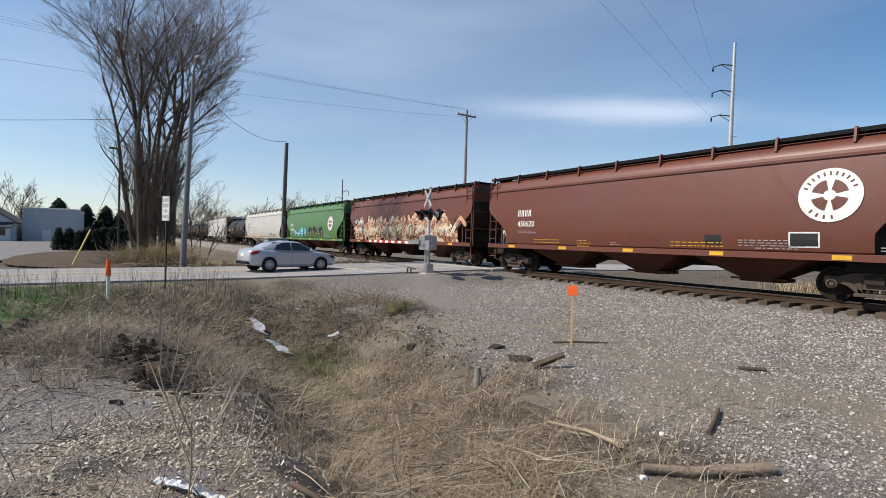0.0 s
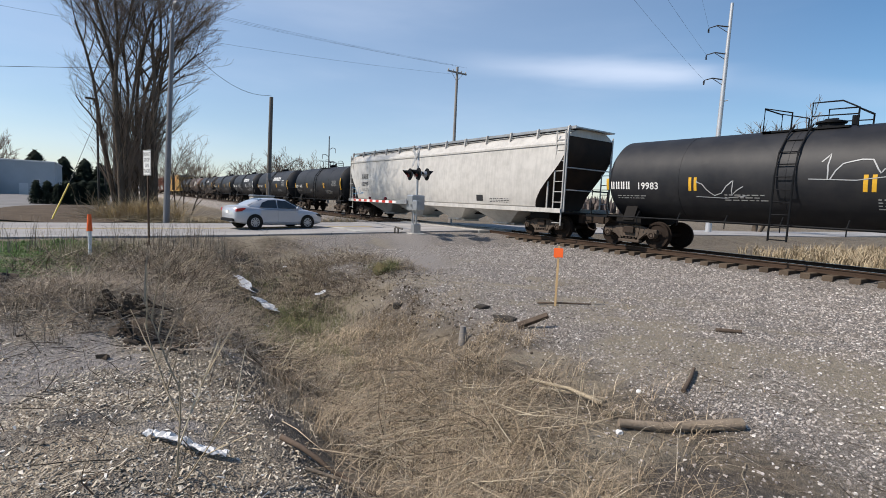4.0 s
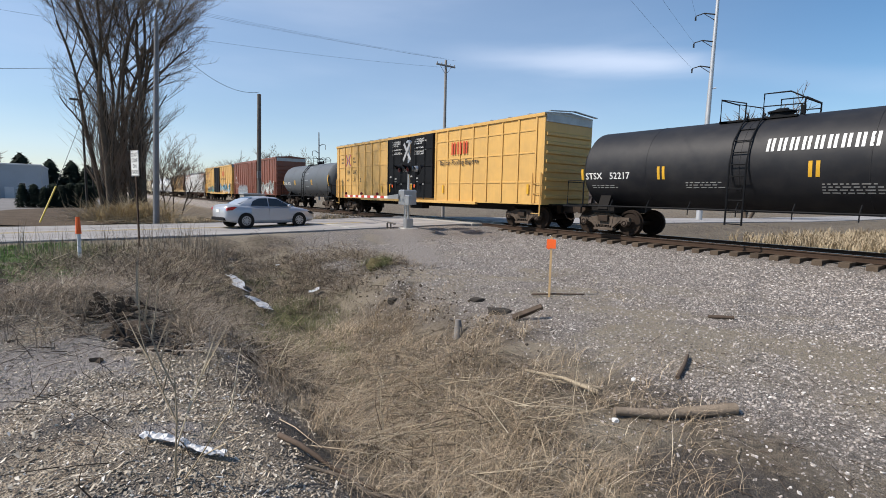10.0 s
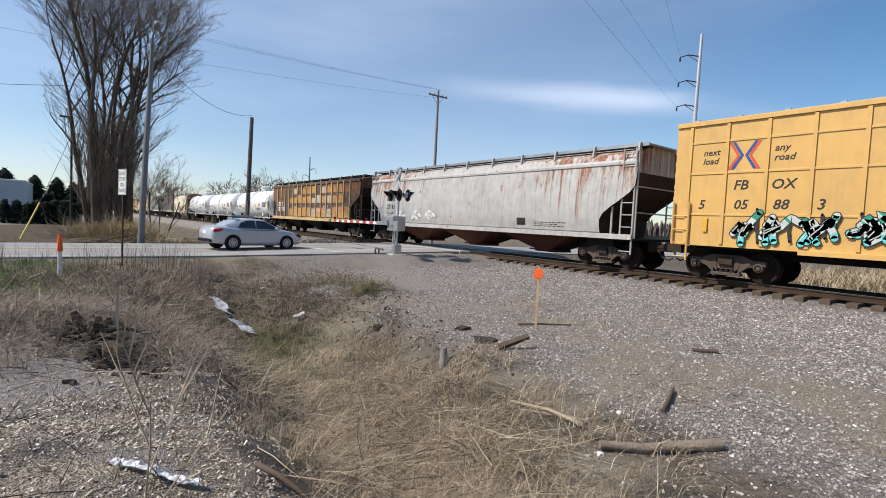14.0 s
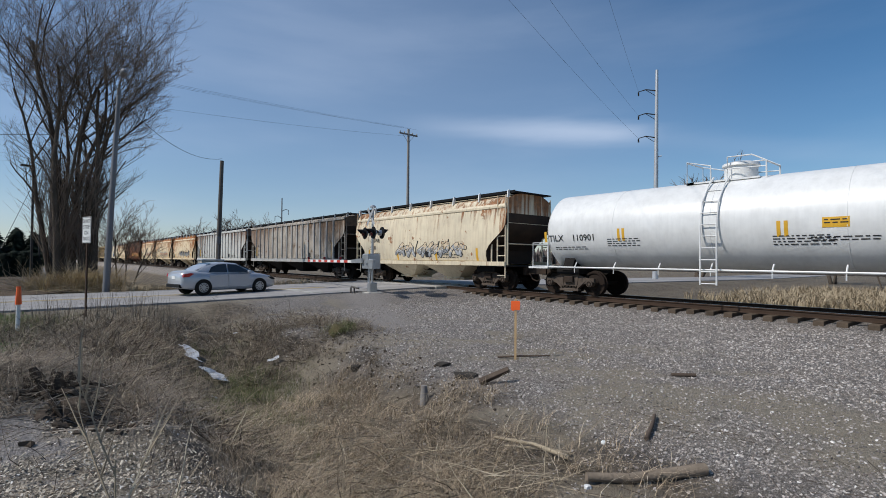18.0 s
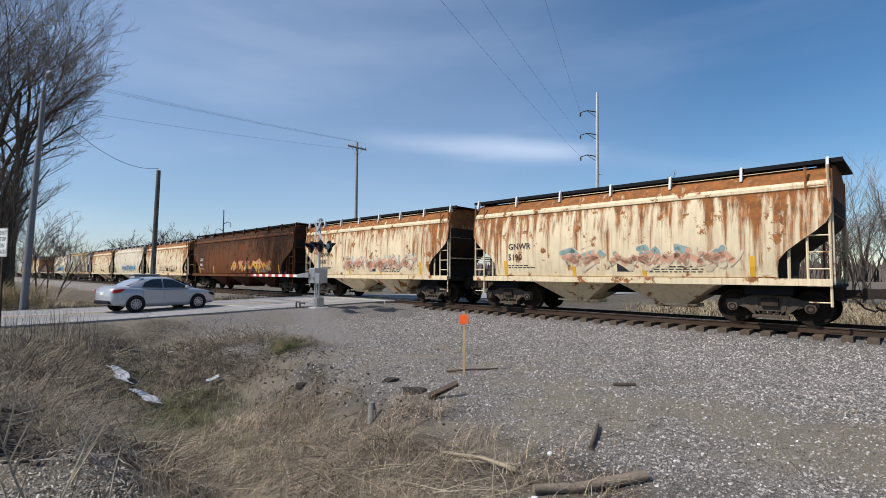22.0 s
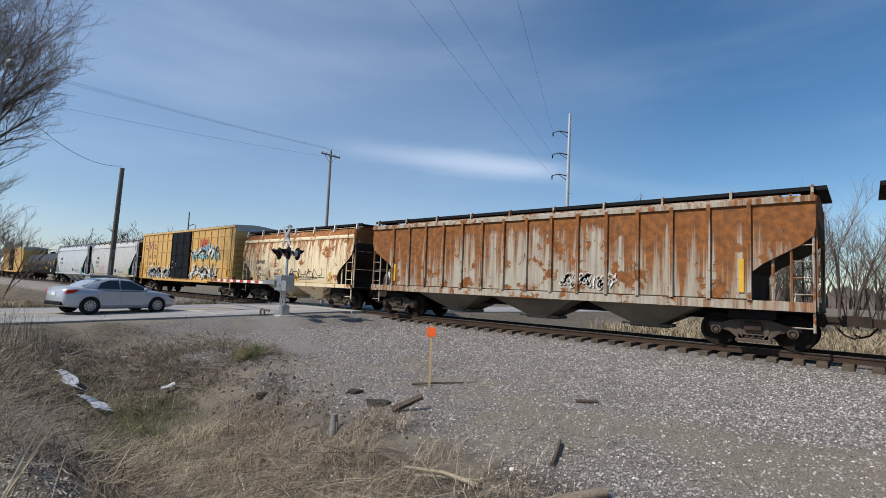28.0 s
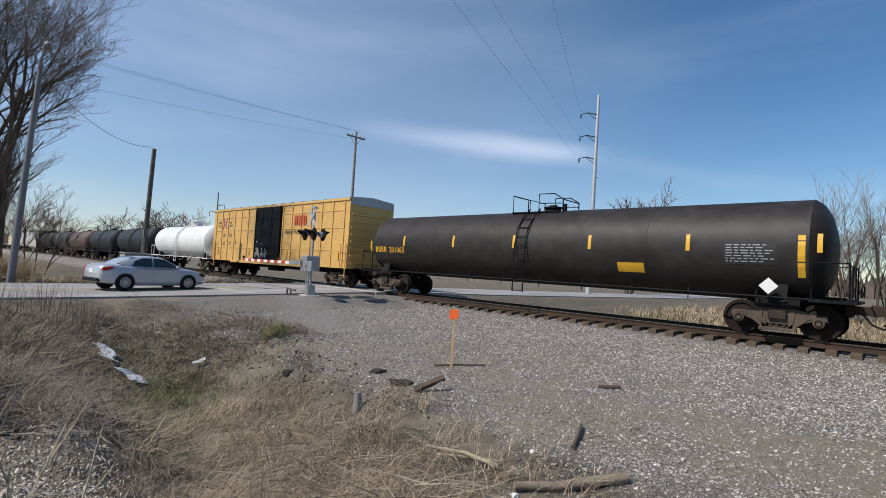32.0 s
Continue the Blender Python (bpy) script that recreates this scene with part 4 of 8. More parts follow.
    if style == "rib":
        rib = shared(("rib", e), lambda: Geo().box(-0.05, 0.05, -0.05, 0.05, 1.3, e - 0.05, c=0.02).mesh("rib", M_WHITE))
        nr = round((L - 3.4) / 1.02)
        for k in range(nr + 1):
            x = -(L - 4.3) / 2 + (L - 4.3) * k / nr
            for y in (-1.59, 1.59):
                part("rib", rib, trim_m if label.startswith(("brown", "grime")) or "yellow ribs" in label else body_m, car, at=pose(x, y, 0))
        for y in (-1.56, 1.56):
            part("top_rail", shared(("tr", L), lambda: Geo().box(-L / 2 + 0.72, L / 2 - 0.72, -0.06, 0.06, 0, 0.16, c=0.02).mesh("top_rail", M_WHITE)), body_m if "yellow ribs" not in label else trim_m, car, at=pose(0, y, e - 0.14))
    else:
        seam = shared(("seam", L, e), lambda: Geo().prism([(-0.055, 0.03), (-0.055, 0.11), (0.0, 0.20), (0.05, 0.20), (0.05, 0.0), (0.0, 0.0)], -L / 2 + 0.74, L / 2 - 0.74, axis="x").mesh("seam", M_WHITE))
        part("seam", seam, body_m, car, "rolled ledge under the roof", at=pose(0, -1.455, e - 0.46))
    running_gear(car, L)
    return car, side_y(half)


# tank cars


def tank_car(label, L, r, zc, tank_m, rail_m, dome=0, group="freight train"):
    car = thing("tank_car", pose(0, 0, 0), label, "tank car", group)
    T = L / 2 - 0.95
    prof = [(-T, 0.02), (-T + 0.05, r * 0.35), (-T + 0.16, r * 0.66), (-T + 0.32, r * 0.88), (-T + 0.52, r)]
    prof += [(-T + 0.52 + (2 * T - 1.04) * k / 6, r) for k in range(1, 6)]
    prof += [(-a, b) for a, b in prof[4::-1]]
    part("tank", shared(("tank", L, r, zc), lambda: Geo().lathe(prof, 48, (0, 0, zc)).mesh("tank", M_BLACK, 30)), tank_m, car)
    # seam rings between the courses of plate
    for k in range(1, 4):
        x = -T + 2 * T * k / 4
        part("weld_seam", shared(("ring", r, zc), lambda: Geo().lathe([(-0.012, r), (-0.008, r + 0.007), (0.008, r + 0.007), (0.012, r)], 48, (0, 0, zc)).mesh("weld_seam", M_BLACK, 40)), tank_m, car, at=pose(x, 0, 0))
    sd = shared(("stub", r), lambda: Geo().box(-1.35, 0.6, -0.3, 0.3, 0.74, zc - r * 0.9).box(-0.5, 0.5, -1.2, 1.2, 0.8, 1.02).prism([(-1.25, 0.95), (1.25, 0.95), (1.0, zc - r * 0.62), (0.5, zc - r + 0.03), (-0.5, zc - r + 0.03), (-1.0, zc - r * 0.62)], -0.22, 0.22, axis="x").mesh("saddle", M_UNDER))
    for s in (-1, 1):
        part("saddle", sd, None, car, at=pose(s * (L / 2 - 2.15), 0, 0, 0, 0, 0 if s < 0 else 180))
        g = shared(("endplat", s), lambda: Geo().box(-0.5, 0.45, -1.45, 1.45, 1.0, 1.07).mesh("end_platform", M_BLACK))
        part("end_platform", g, rail_m, car, at=pose(s * (L / 2 - 0.95), 0, 0))
        hr = shared(("endrail", s), lambda: Geo().tube([(0.3 * s, -1.42, 1.05), (0.3 * s, -1.42, 2.0), (-0.45 * s, -1.42, 2.0), (-0.45 * s, -1.42, 1.05)], 0.026, 6).tube([(0.3 * s, 1.42, 1.05), (0.3 * s, 1.42, 2.0), (-0.45 * s, 1.42, 2.0), (-0.45 * s, 1.42, 1.05)], 0.026, 6).tube([(0.3 * s, -1.42, 1.95), (0.3 * s, -0.5, 1.95), (0.3 * s, -0.5, 1.05)], 0.022, 5).tube([(0.3 * s, 1.42, 1.95), (0.3 * s, 0.5, 1.95), (0.3 * s, 0.5, 1.05)], 0.022, 5).tube([(0.3 * s, -1.42, 1.09), (0.3 * s, 1.42, 1.09)], 0.022, 5).mesh("end_rail", M_BLACK))
        part("end_rail", hr, rail_m, car, at=pose(s * (L / 2 - 0.95), 0, 0))
    # the long side bars under the tank and their hangers
    walkbar = shared(("bar", L), lambda: Geo().tube([(-L / 2 + 1.2, 0, 1.06), (L / 2 - 1.2, 0, 1.06)], 0.03, 6).mesh("side_rail", M_BLACK))
    for y in (-1.4, 1.4):
        part("side_rail", walkbar, rail_m, car, at=pose(0, y, 0))
    hang = shared(("hang", r, zc), lambda: Geo().tube([(0, -1.4, 1.06), (0.0, -1.25, zc - r * 0.80)], 0.022, 5).tube([(0, -1.4, 1.06), (0, -1.4, 0.86)], 0.016, 5).mesh("hanger", M_BLACK))
    for k in range(int(L / 1.9)):
        part("hanger", hang, rail_m, car, at=pose(-L / 2 + 2.6 + (L - 5.2) * k / (int(L / 1.9) - 1), 0, 0))
    lad = Geo()
    for x in (-0.23, 0.23):
        lad.tube([(x, -r - 0.10, 0.62), (x, -r - 0.09, zc), (x, -r * 0.93 - 0.05, zc + r * 0.45), (x, -r * 0.66, zc + r * 0.82), (x, -0.55, zc + r + 0.05)], 0.026, 6)
    for k in range(9):
        z = 0.66 + k * (zc + r - 0.66) / 9.2
        t = max(0.0, (z - zc) / r)
        y = -(r * math.sqrt(max(0.05, 1 - t * t)) + 0.09 * (1 - t))
        lad.tube([(-0.23, y, z), (0.23, y, z)], 0.017, 5)
    part("ladder", shared(("tlad", r, zc), lambda: lad.mesh("ladder", M_BLACK)), rail_m, car)
    top = zc + r
    p = Geo()
    p.box(-1.05, 1.05, -0.62, -0.30, top - 0.10, top - 0.05)
    p.box(-1.05, 1.05, 0.30, 0.62, top - 0.10, top - 0.05)
    p.box(-1.05, -0.8, -0.62, 0.62, top - 0.10, top - 0.05)
    part("top_platform", shared(("tplat", top), lambda: p.mesh("top_platform", M_BLACK)), rail_m, car)
    g = Geo()
    for y in (-0.6, 0.6):
        g.tube([(-1.02, y, top - 0.1), (-1.02, y, top + 0.62), (-0.30, y, top + 0.42), (-0.30, y, top - 0.1)], 0.024, 6)
        g.tube([(0.18, y, top - 0.1), (0.18, y, top + 0.62), (0.85, y, top + 0.60), (1.22, y, top + 0.38), (1.22, y, top - 0.1)], 0.024, 6)
        g.tube([(0.18, y, top + 0.26), (1.22, y, top + 0.22)], 0.018, 5)
    g.tube([(-1.02, -0.6, top + 0.6), (-1.02, 0.6, top + 0.6)], 0.022, 5)
    g.tube([(1.22, -0.6, top + 0.36), (1.22, 0.6, top + 0.36)], 0.022, 5)
    part("top_rail", shared(("trail", top), lambda: g.mesh("top_rail", M_BLACK)), rail_m, car)
    h = Geo()
    if dome:
        h.lathe([(top - 0.12, 0.46), (top + 0.36, 0.46), (top + 0.38, 0.52), (top + 0.46, 0.50), (top + 0.52, 0.3), (top + 0.53, 0.02)], 20, (0.35, 0, 0), "z")
    else:
        h.lathe([(top - 0.08, 0.30), (top + 0.10, 0.30), (top + 0.11, 0.36), (top + 0.16, 0.36), (top + 0.20, 0.2), (top + 0.21, 0.02)], 18, (0.45, 0, 0), "z")
        h.tube([(0.98, 0, top - 0.06), (0.98, 0, top + 0.28)], 0.07, 8)
        h.box(0.3, 0.6, -0.05, 0.05, top + 0.2, top + 0.25)
    part("manway", shared(("man", top, dome), lambda: h.mesh("manway", M_BLACK, 35)), tank_m if dome else rail_m, car, "manway with valves")
    running_gear(car, L, 2.15)
    return car, (lambda z: -math.sqrt(max(0.04, r * r - (z - zc) ** 2)))


# box cars


def box_car(label, L, e, body_m, door_m, doors, grid, group="freight train", end_m=None):
    car = thing("box_car", pose(0, 0, 0), label, "box car", group)
    X = L / 2 - 0.62
    b = Geo().box(-X, X, -1.5, 1.5, 1.02, e)
    part("body", shared(("bb", L, e), lambda: b.mesh("body", M_WHITE)), body_m, car)
    roof = Geo().prism([(-1.52, e), (1.52, e), (1.52, e + 0.05), (0, e + 0.17), (-1.52, e + 0.05)], -X, X, axis="x")
    for k in range(int(L / 1.2)):
        x = -X + 0.5 + k * 1.2
        roof.prism([(-1.5, e + 0.055), (0, e + 0.175), (1.5, e + 0.055), (1.5, e + 0.09), (0, e + 0.21), (-1.5, e + 0.09)], x, x + 0.12, axis="x")
    part("roof", shared(("br", L, e), lambda: roof.mesh("roof", M_GALV)), M_GALV if not end_m else end_m, car, "ribbed metal roof")
    part("roof_rail", shared(("rr", L, e), lambda: Geo().box(-X, X, -1.56, -1.48, e - 0.10, e + 0.03, c=0.015).mesh("roof_rail", M_WHITE)), body_m, car)
    vr = shared(("vr", e), lambda: Geo().box(-0.045, 0.045, -1.545, -1.495, 1.1, e - 0.12, c=0.012).mesh("side_rib", M_WHITE))
    spans = [(-X + 0.45, doors[0] - 0.15), (doors[1] + 0.15, X - 0.45)]
    for a, c in spans:
        n = max(2, round((c - a) / (1.05 if grid else 0.95)))
        for k in range(n + 1):
            part("side_rib", vr, body_m, car, at=pose(a + (c - a) * k / n, 0, 0))
        if grid:
            hb = shared(("hb", round(c - a, 2)), lambda: Geo().box(0, c - a, -1.525, -1.495, -0.03, 0.03, c=0.008).mesh("side_bar", M_WHITE))
            for z in (e - 0.62, e - 1.55, e - 2.78):
                part("side_bar", hb, body_m, car, at=pose(a, 0, z))
    er = shared(("er",), lambda: Geo().prism([(0, -0.10), (0.07, -0.05), (0.07, 0.05), (0, 0.10)], -1.4, 1.4).mesh("end_rib", M_WHITE))
    for s in (-1, 1):
        for k in range(8):
            part("end_rib", er, body_m, car, at=pose(s * X, 0, 1.35 + k * 0.37, 0, 0, 0 if s > 0 else 180))
        part("end_panel", shared(("ep", e), lambda: Geo().box(-0.03, 0.03, -1.45, 1.45, e - 0.32, e - 0.02).mesh("end_panel", M_GALV)), None, car, "bare metal panel under the roof", at=pose(s * (X + 0.01), 0, 0))
        part("ladder", shared(("blad",), lambda: ladder_mesh(2.35, 0.48)), body_m, car, at=pose(s * (X - 0.3) - 0.24, -1.58, 0))
        part("brake_step", shared(("bst",), lambda: Geo().box(-0.25, 0.1, -1.1, 1.1, 1.0, 1.06).mesh("brake_step", M_UNDER)), None, car, at=pose(s * (X + 0.12), 0, 0))
    # plug doors with their locking rods
    nd = max(1, round((doors[1] - doors[0]) / 2.4))
    dw = (doors[1] - doors[0]) / nd
    for k in range(nd):
        a = doors[0] + k * dw
        d = part("door", shared(("door", round(dw, 2), e), lambda: Geo().box(0.03, dw - 0.03, -1.60, -1.50, 1.18, e - 0.10, c=0.02).mesh("door", M_BLACK)), door_m, car, "plug door with locking rods", at=pose(a, 0, 0))
        fr = shared(("dfr", round(dw, 2), e), lambda: Geo().box(0.03, dw - 0.03, -1.63, -1.60, 2.0, 2.08).box(0.03, dw - 0.03, -1.63, -1.60, 2.9, 2.98).box(0.03, dw - 0.03, -1.63, -1.60, e - 0.9, e - 0.82).box(0.05, 0.13, -1.635, -1.60, 1.2, e - 0.12).box(dw - 0.13, dw - 0.05, -1.635, -1.60, 1.2, e - 0.12).mesh("door_frame", M_BLACK))
        part("door_frame", fr, door_m, d)
        rod = shared(("rod", e), lambda: Geo().tube([(0, -1.66, 1.1), (0, -1.66, e - 0.2)], 0.022, 6).mesh("locking_rod", M_BLACK))
        for q in (0.32, 0.68):
            part("locking_rod", rod, door_m, d, at=pose(dw * q, 0, 0))
        part("door_handle", shared(("dh",), lambda: Geo().box(-0.2, 0.2, -1.68, -1.63, 1.95, 2.0).tube([(0.0, -1.70, 1.6), (0.0, -1.70, 2.0)], 0.02, 6).mesh("door_handle", M_BLACK)), door_m, d, at=pose(dw / 2, 0, 0))
    part("door_sill", shared(("ds", L), lambda: Geo().box(-L * 0.28, L * 0.28, -1.62, -1.48, 0.93, 1.06, c=0.01).mesh("door_sill", M_WHITE)), body_m, car)
    part("underframe", shared(("buf", L), lambda: Geo().box(-X, X, -0.25, 0.25, 0.70, 1.02).box(-X + 1, X - 1, -1.3, 1.3, 0.94, 1.02).box(-0.9, 0.4, -0.9, -0.4, 0.55, 0.95).mesh("underframe", M_UNDER)), None, car)
    running_gear(car, L)
    return car, (lambda z: -1.55)

# paints of the cars
P_BROWN = paint("brown_hopper_paint", (0.140, 0.038, 0.021), 0.0, 0.16, 0.25)
P_BOXBROWN = paint("brown_boxcar_paint", (0.21, 0.066, 0.036), 0.0, 0.15, 0.15)
P_GREEN = paint("green_hopper_paint", (0.082, 0.19, 0.060), 0.0, 0.2, 0.2)
P_WHITE = paint("off_white_hopper_paint", (0.53, 0.51, 0.475), 0.0, 0.22, 0.22)
P_NEWWHITE = paint("clean_pale_grey_paint", (0.50, 0.52, 0.53), 0.0, 0.12, 0.12)
P_LTGREY = paint("light_grey_hopper_paint", (0.46, 0.46, 0.44), 0.05, 0.25, 0.25)
P_TANKBLACK = paint("black_tank_paint", (0.0095, 0.0105, 0.014), 0.0, 0.10, 0.10, 0.56)
P_TANKOLD = paint("dull_black_tank_paint", (0.017, 0.013, 0.011), 0.0, 0.2, 0.2, 0.55)
P_TANKBROWN = paint("dirty_brown_tank_paint", (0.075, 0.045, 0.030), 0.05, 0.3, 0.3, 0.5)
P_TANKGREY = paint("slate_grey_tank_paint", (0.10, 0.115, 0.13), 0.0, 0.2, 0.25, 0.55)
P_TANKWHITE = paint("white_tank_paint", (0.76, 0.76, 0.74), 0.0, 0.10, 0.10, 0.4)
P_OCHRE = paint("ochre_yellow_boxcar_paint", (0.66, 0.395, 0.115), 0.0, 0.10, 0.10)
P_AEXBROWN = paint("brown_rusted_hopper_paint", (0.085, 0.055, 0.042), 0.22, 0.3, 0.4, 0.6, (0.16, 0.07, 0.03))
P_GREYRIB = paint("stained_grey_hopper_paint", (0.50, 0.45, 0.38), 0.26, 0.45, 0.75, 0.55, (0.13, 0.07, 0.038))
P_PALERIB = paint("pale_blue_grey_hopper_paint", (0.60, 0.595, 0.55), 0.17, 0.12, 0.12, 0.5, (0.115, 0.048, 0.020))
P_CREAM = paint("cream_hopper_paint", (0.73, 0.635, 0.455), 0.16, 0.12, 0.25, 0.5, (0.20, 0.07, 0.02))
P_CREAMRUST = paint("rust_streaked_cream_paint", (0.79, 0.655, 0.43), 0.44, 0.08, 0.22, 0.55, (0.215, 0.062, 0.008))
P_RUSTBROWN = paint("rust_brown_hopper_paint", (0.150, 0.048, 0.009), 0.42, 0.08, 0.4, 0.7, (0.042, 0.019, 0.011))
P_RUSTGREY = paint("heavily_rusted_grey_paint", (0.44, 0.40, 0.32), 0.62, 0.1, 0.4, 0.7, (0.185, 0.058, 0.009))
P_TEALFADE = paint("faded_teal_spray", (0.27, 0.37, 0.34), 0.0, 0.3, 0.3)
P_CREAMRIB = paint("cream_ribbed_hopper_paint", (0.68, 0.62, 0.50), 0.04, 0.15, 0.15, patch=(0.52, 0.56, 0.60))
P_GOLD = plain("tan_rib_paint", (0.64, 0.45, 0.21), 0.6, 0.0, 0.3, 4)
P_TEAL = plain("teal_corner_paint", (0.02, 0.30, 0.20), 0.5, 0.0, 0.2, 6)
P_BLUE = plain("blue_spray", (0.05, 0.24, 0.48), 0.6, 0.0, 0.2, 8)
P_SKY = plain("pale_blue_spray", (0.22, 0.55, 0.72), 0.6, 0.0, 0.2, 8)
P_AQUA = plain("turquoise_spray", (0.10, 0.62, 0.62), 0.6, 0.0, 0.2, 8)
P_SALMON = plain("salmon_spray", (0.70, 0.38, 0.24), 0.6, 0.0, 0.25, 8)
P_SAND = plain("sand_spray", (0.72, 0.58, 0.40), 0.6, 0.0, 0.2, 8)
P_CHROME = plain("grey_spray", (0.42, 0.43, 0.44), 0.5, 0.0, 0.25, 8)
P_DEEPBLUE = plain("navy_spray", (0.03, 0.05, 0.12), 0.6, 0.0, 0.2, 8)
P_BLUEGREY = plain("blue_grey_spray", (0.30, 0.38, 0.44), 0.6, 0.0, 0.25, 8)
P_PALE = plain("pale_green_grey_spray", (0.58, 0.64, 0.60), 0.6, 0.0, 0.2, 8)
P_TERRA = plain("terracotta_spray", (0.40, 0.17, 0.09), 0.6, 0.0, 0.25, 8)
P_UMBER = plain("umber_spray", (0.06, 0.03, 0.02), 0.6, 0.0, 0.25, 8)
P_LOGORED = plain("logo_red", (0.62, 0.09, 0.03), 0.5, 0.0, 0.15, 8)
P_LOGOBLUE = plain("logo_blue", (0.02, 0.07, 0.28), 0.5, 0.0, 0.15, 8)

TRAIN = []               # (car, left end at the start, length)
LEFT = [FRONT]


def couple(made, L):
    """Takes a car into the train behind the last one."""
    car, ys = made
    if TRAIN:
        LEFT[0] -= L
    TRAIN.append((car, LEFT[0], L))
    return car, ys


def hopper_marks(car, ys, L, number, m, letters=4, z=2.05, size=0.36, strip_m=None, strips=5, x=None):
    x = -L / 2 + 2.9 if x is None else x
    car_letters(car, number, x, z + size * 1.25, size, m, ys, letters)
    lettering(car, number, x, z, size, m, ys)
    small_print(car, x, z - 0.22, 1.1, 2, m, ys)
    if strip_m:
        for k in range(strips):
            on_side(car, "reflector", -L / 2 + 2.3 + (L - 5.2) * k / (strips - 1), 1.09, 0.42, 0.12, strip_m, lambda q: -1.592, "yellow reflective strip")
    small_print(car, L / 2 - 5.2, 1.55, 1.6, 3, m, ys)
    on_side(car, "data_panel", L / 2 - 6.2, 1.42, 0.5, 0.30, M_DARKMARK, ys)


def round_emblem(car, ys, x, z, r):
    """A white disc with a cross cut out of a dark ring."""
    g = Geo()

    def disc(rr, lift, m, a0=0.0, a1=2 * math.pi, inner=0.0):
        n = 32
        for i in range(n):
            t0, t1 = a0 + (a1 - a0) * i / n, a0 + (a1 - a0) * (i + 1) / n
            q = [(x + rr * math.cos(t0), z + rr * math.sin(t0)), (x + rr * math.cos(t1), z + rr * math.sin(t1)), (x + inner * math.cos(t1), z + inner * math.sin(t1)), (x + inner * math.cos(t0), z + inner * math.sin(t0))]
            g.add([(u, ys(w) - lift, w) for u, w in q], [(0, 1, 2, 3)], m)
    disc(r, 0.020, 0)
    for k in range(4):
        disc(r * 0.58, 0.026, 1, k * math.pi / 2 + 0.24, (k + 1) * math.pi / 2 - 0.24, r * 0.20)
    for k in range(15):
        a = 0.35 + k * 0.24 if k < 11 else 3.9 + (k - 11) * 0.30
        disc(r * 0.88, 0.026, 1, a, a + 0.075, r * 0.74)
    return part("emblem", g, [M_WHITE, P_BROWN], car, "white disc emblem with a cross")


def tank_marks(car, ys, L, r, zc, number, m, name_m=None, panels=True, strip_m=None, word=""):
    T = L / 2
    car_letters(car, number, -T + 1.45, zc - 0.38, 0.33, m, ys)
    lettering(car, number, -T + 2.5, zc - 0.38, 0.33, m, ys)
    small_print(car, -T + 1.7, zc - 0.62, 1.3, 2, m, ys)
    if name_m:
        word_bars(car, 0.65, zc + 0.30, 0.36, 9, name_m, ys, "name")
    s = strip_m or M_YELLOW
    for x, w in ((-T + 1.25, 0.10), (-T + 4.35, 0.09), (-T + 4.52, 0.09), (1.7, 0.09), (1.87, 0.09), (T - 1.45, 0.12)):
        on_side(car, "reflector", x, zc - 0.42 if w < 0.12 else zc - 0.55, w, 0.42 if w < 0.12 else 0.9, s, ys, "reflective strip")
    if panels:
        g = on_side(car, "data_panel", T - 3.2, zc - 0.30, 1.15, 0.50, M_DARKMARK, ys)
        small_print(g, T - 3.15, zc + 0.12, 1.05, 6, m, lambda q: ys(q) - 0.003)
        if word:
            lettering(car, word, T - 3.2, zc + 0.24, 0.15, m, ys, label="painted word")
        small_print(car, 2.0, zc - 0.62, 1.4, 4, m, ys)
        small_print(car, -1.6, zc - 0.55, 1.2, 3, m, ys)
        on_side(car, "data_panel", T - 3.7, zc - 0.85, 0.5, 0.22, M_DARKMARK, ys)


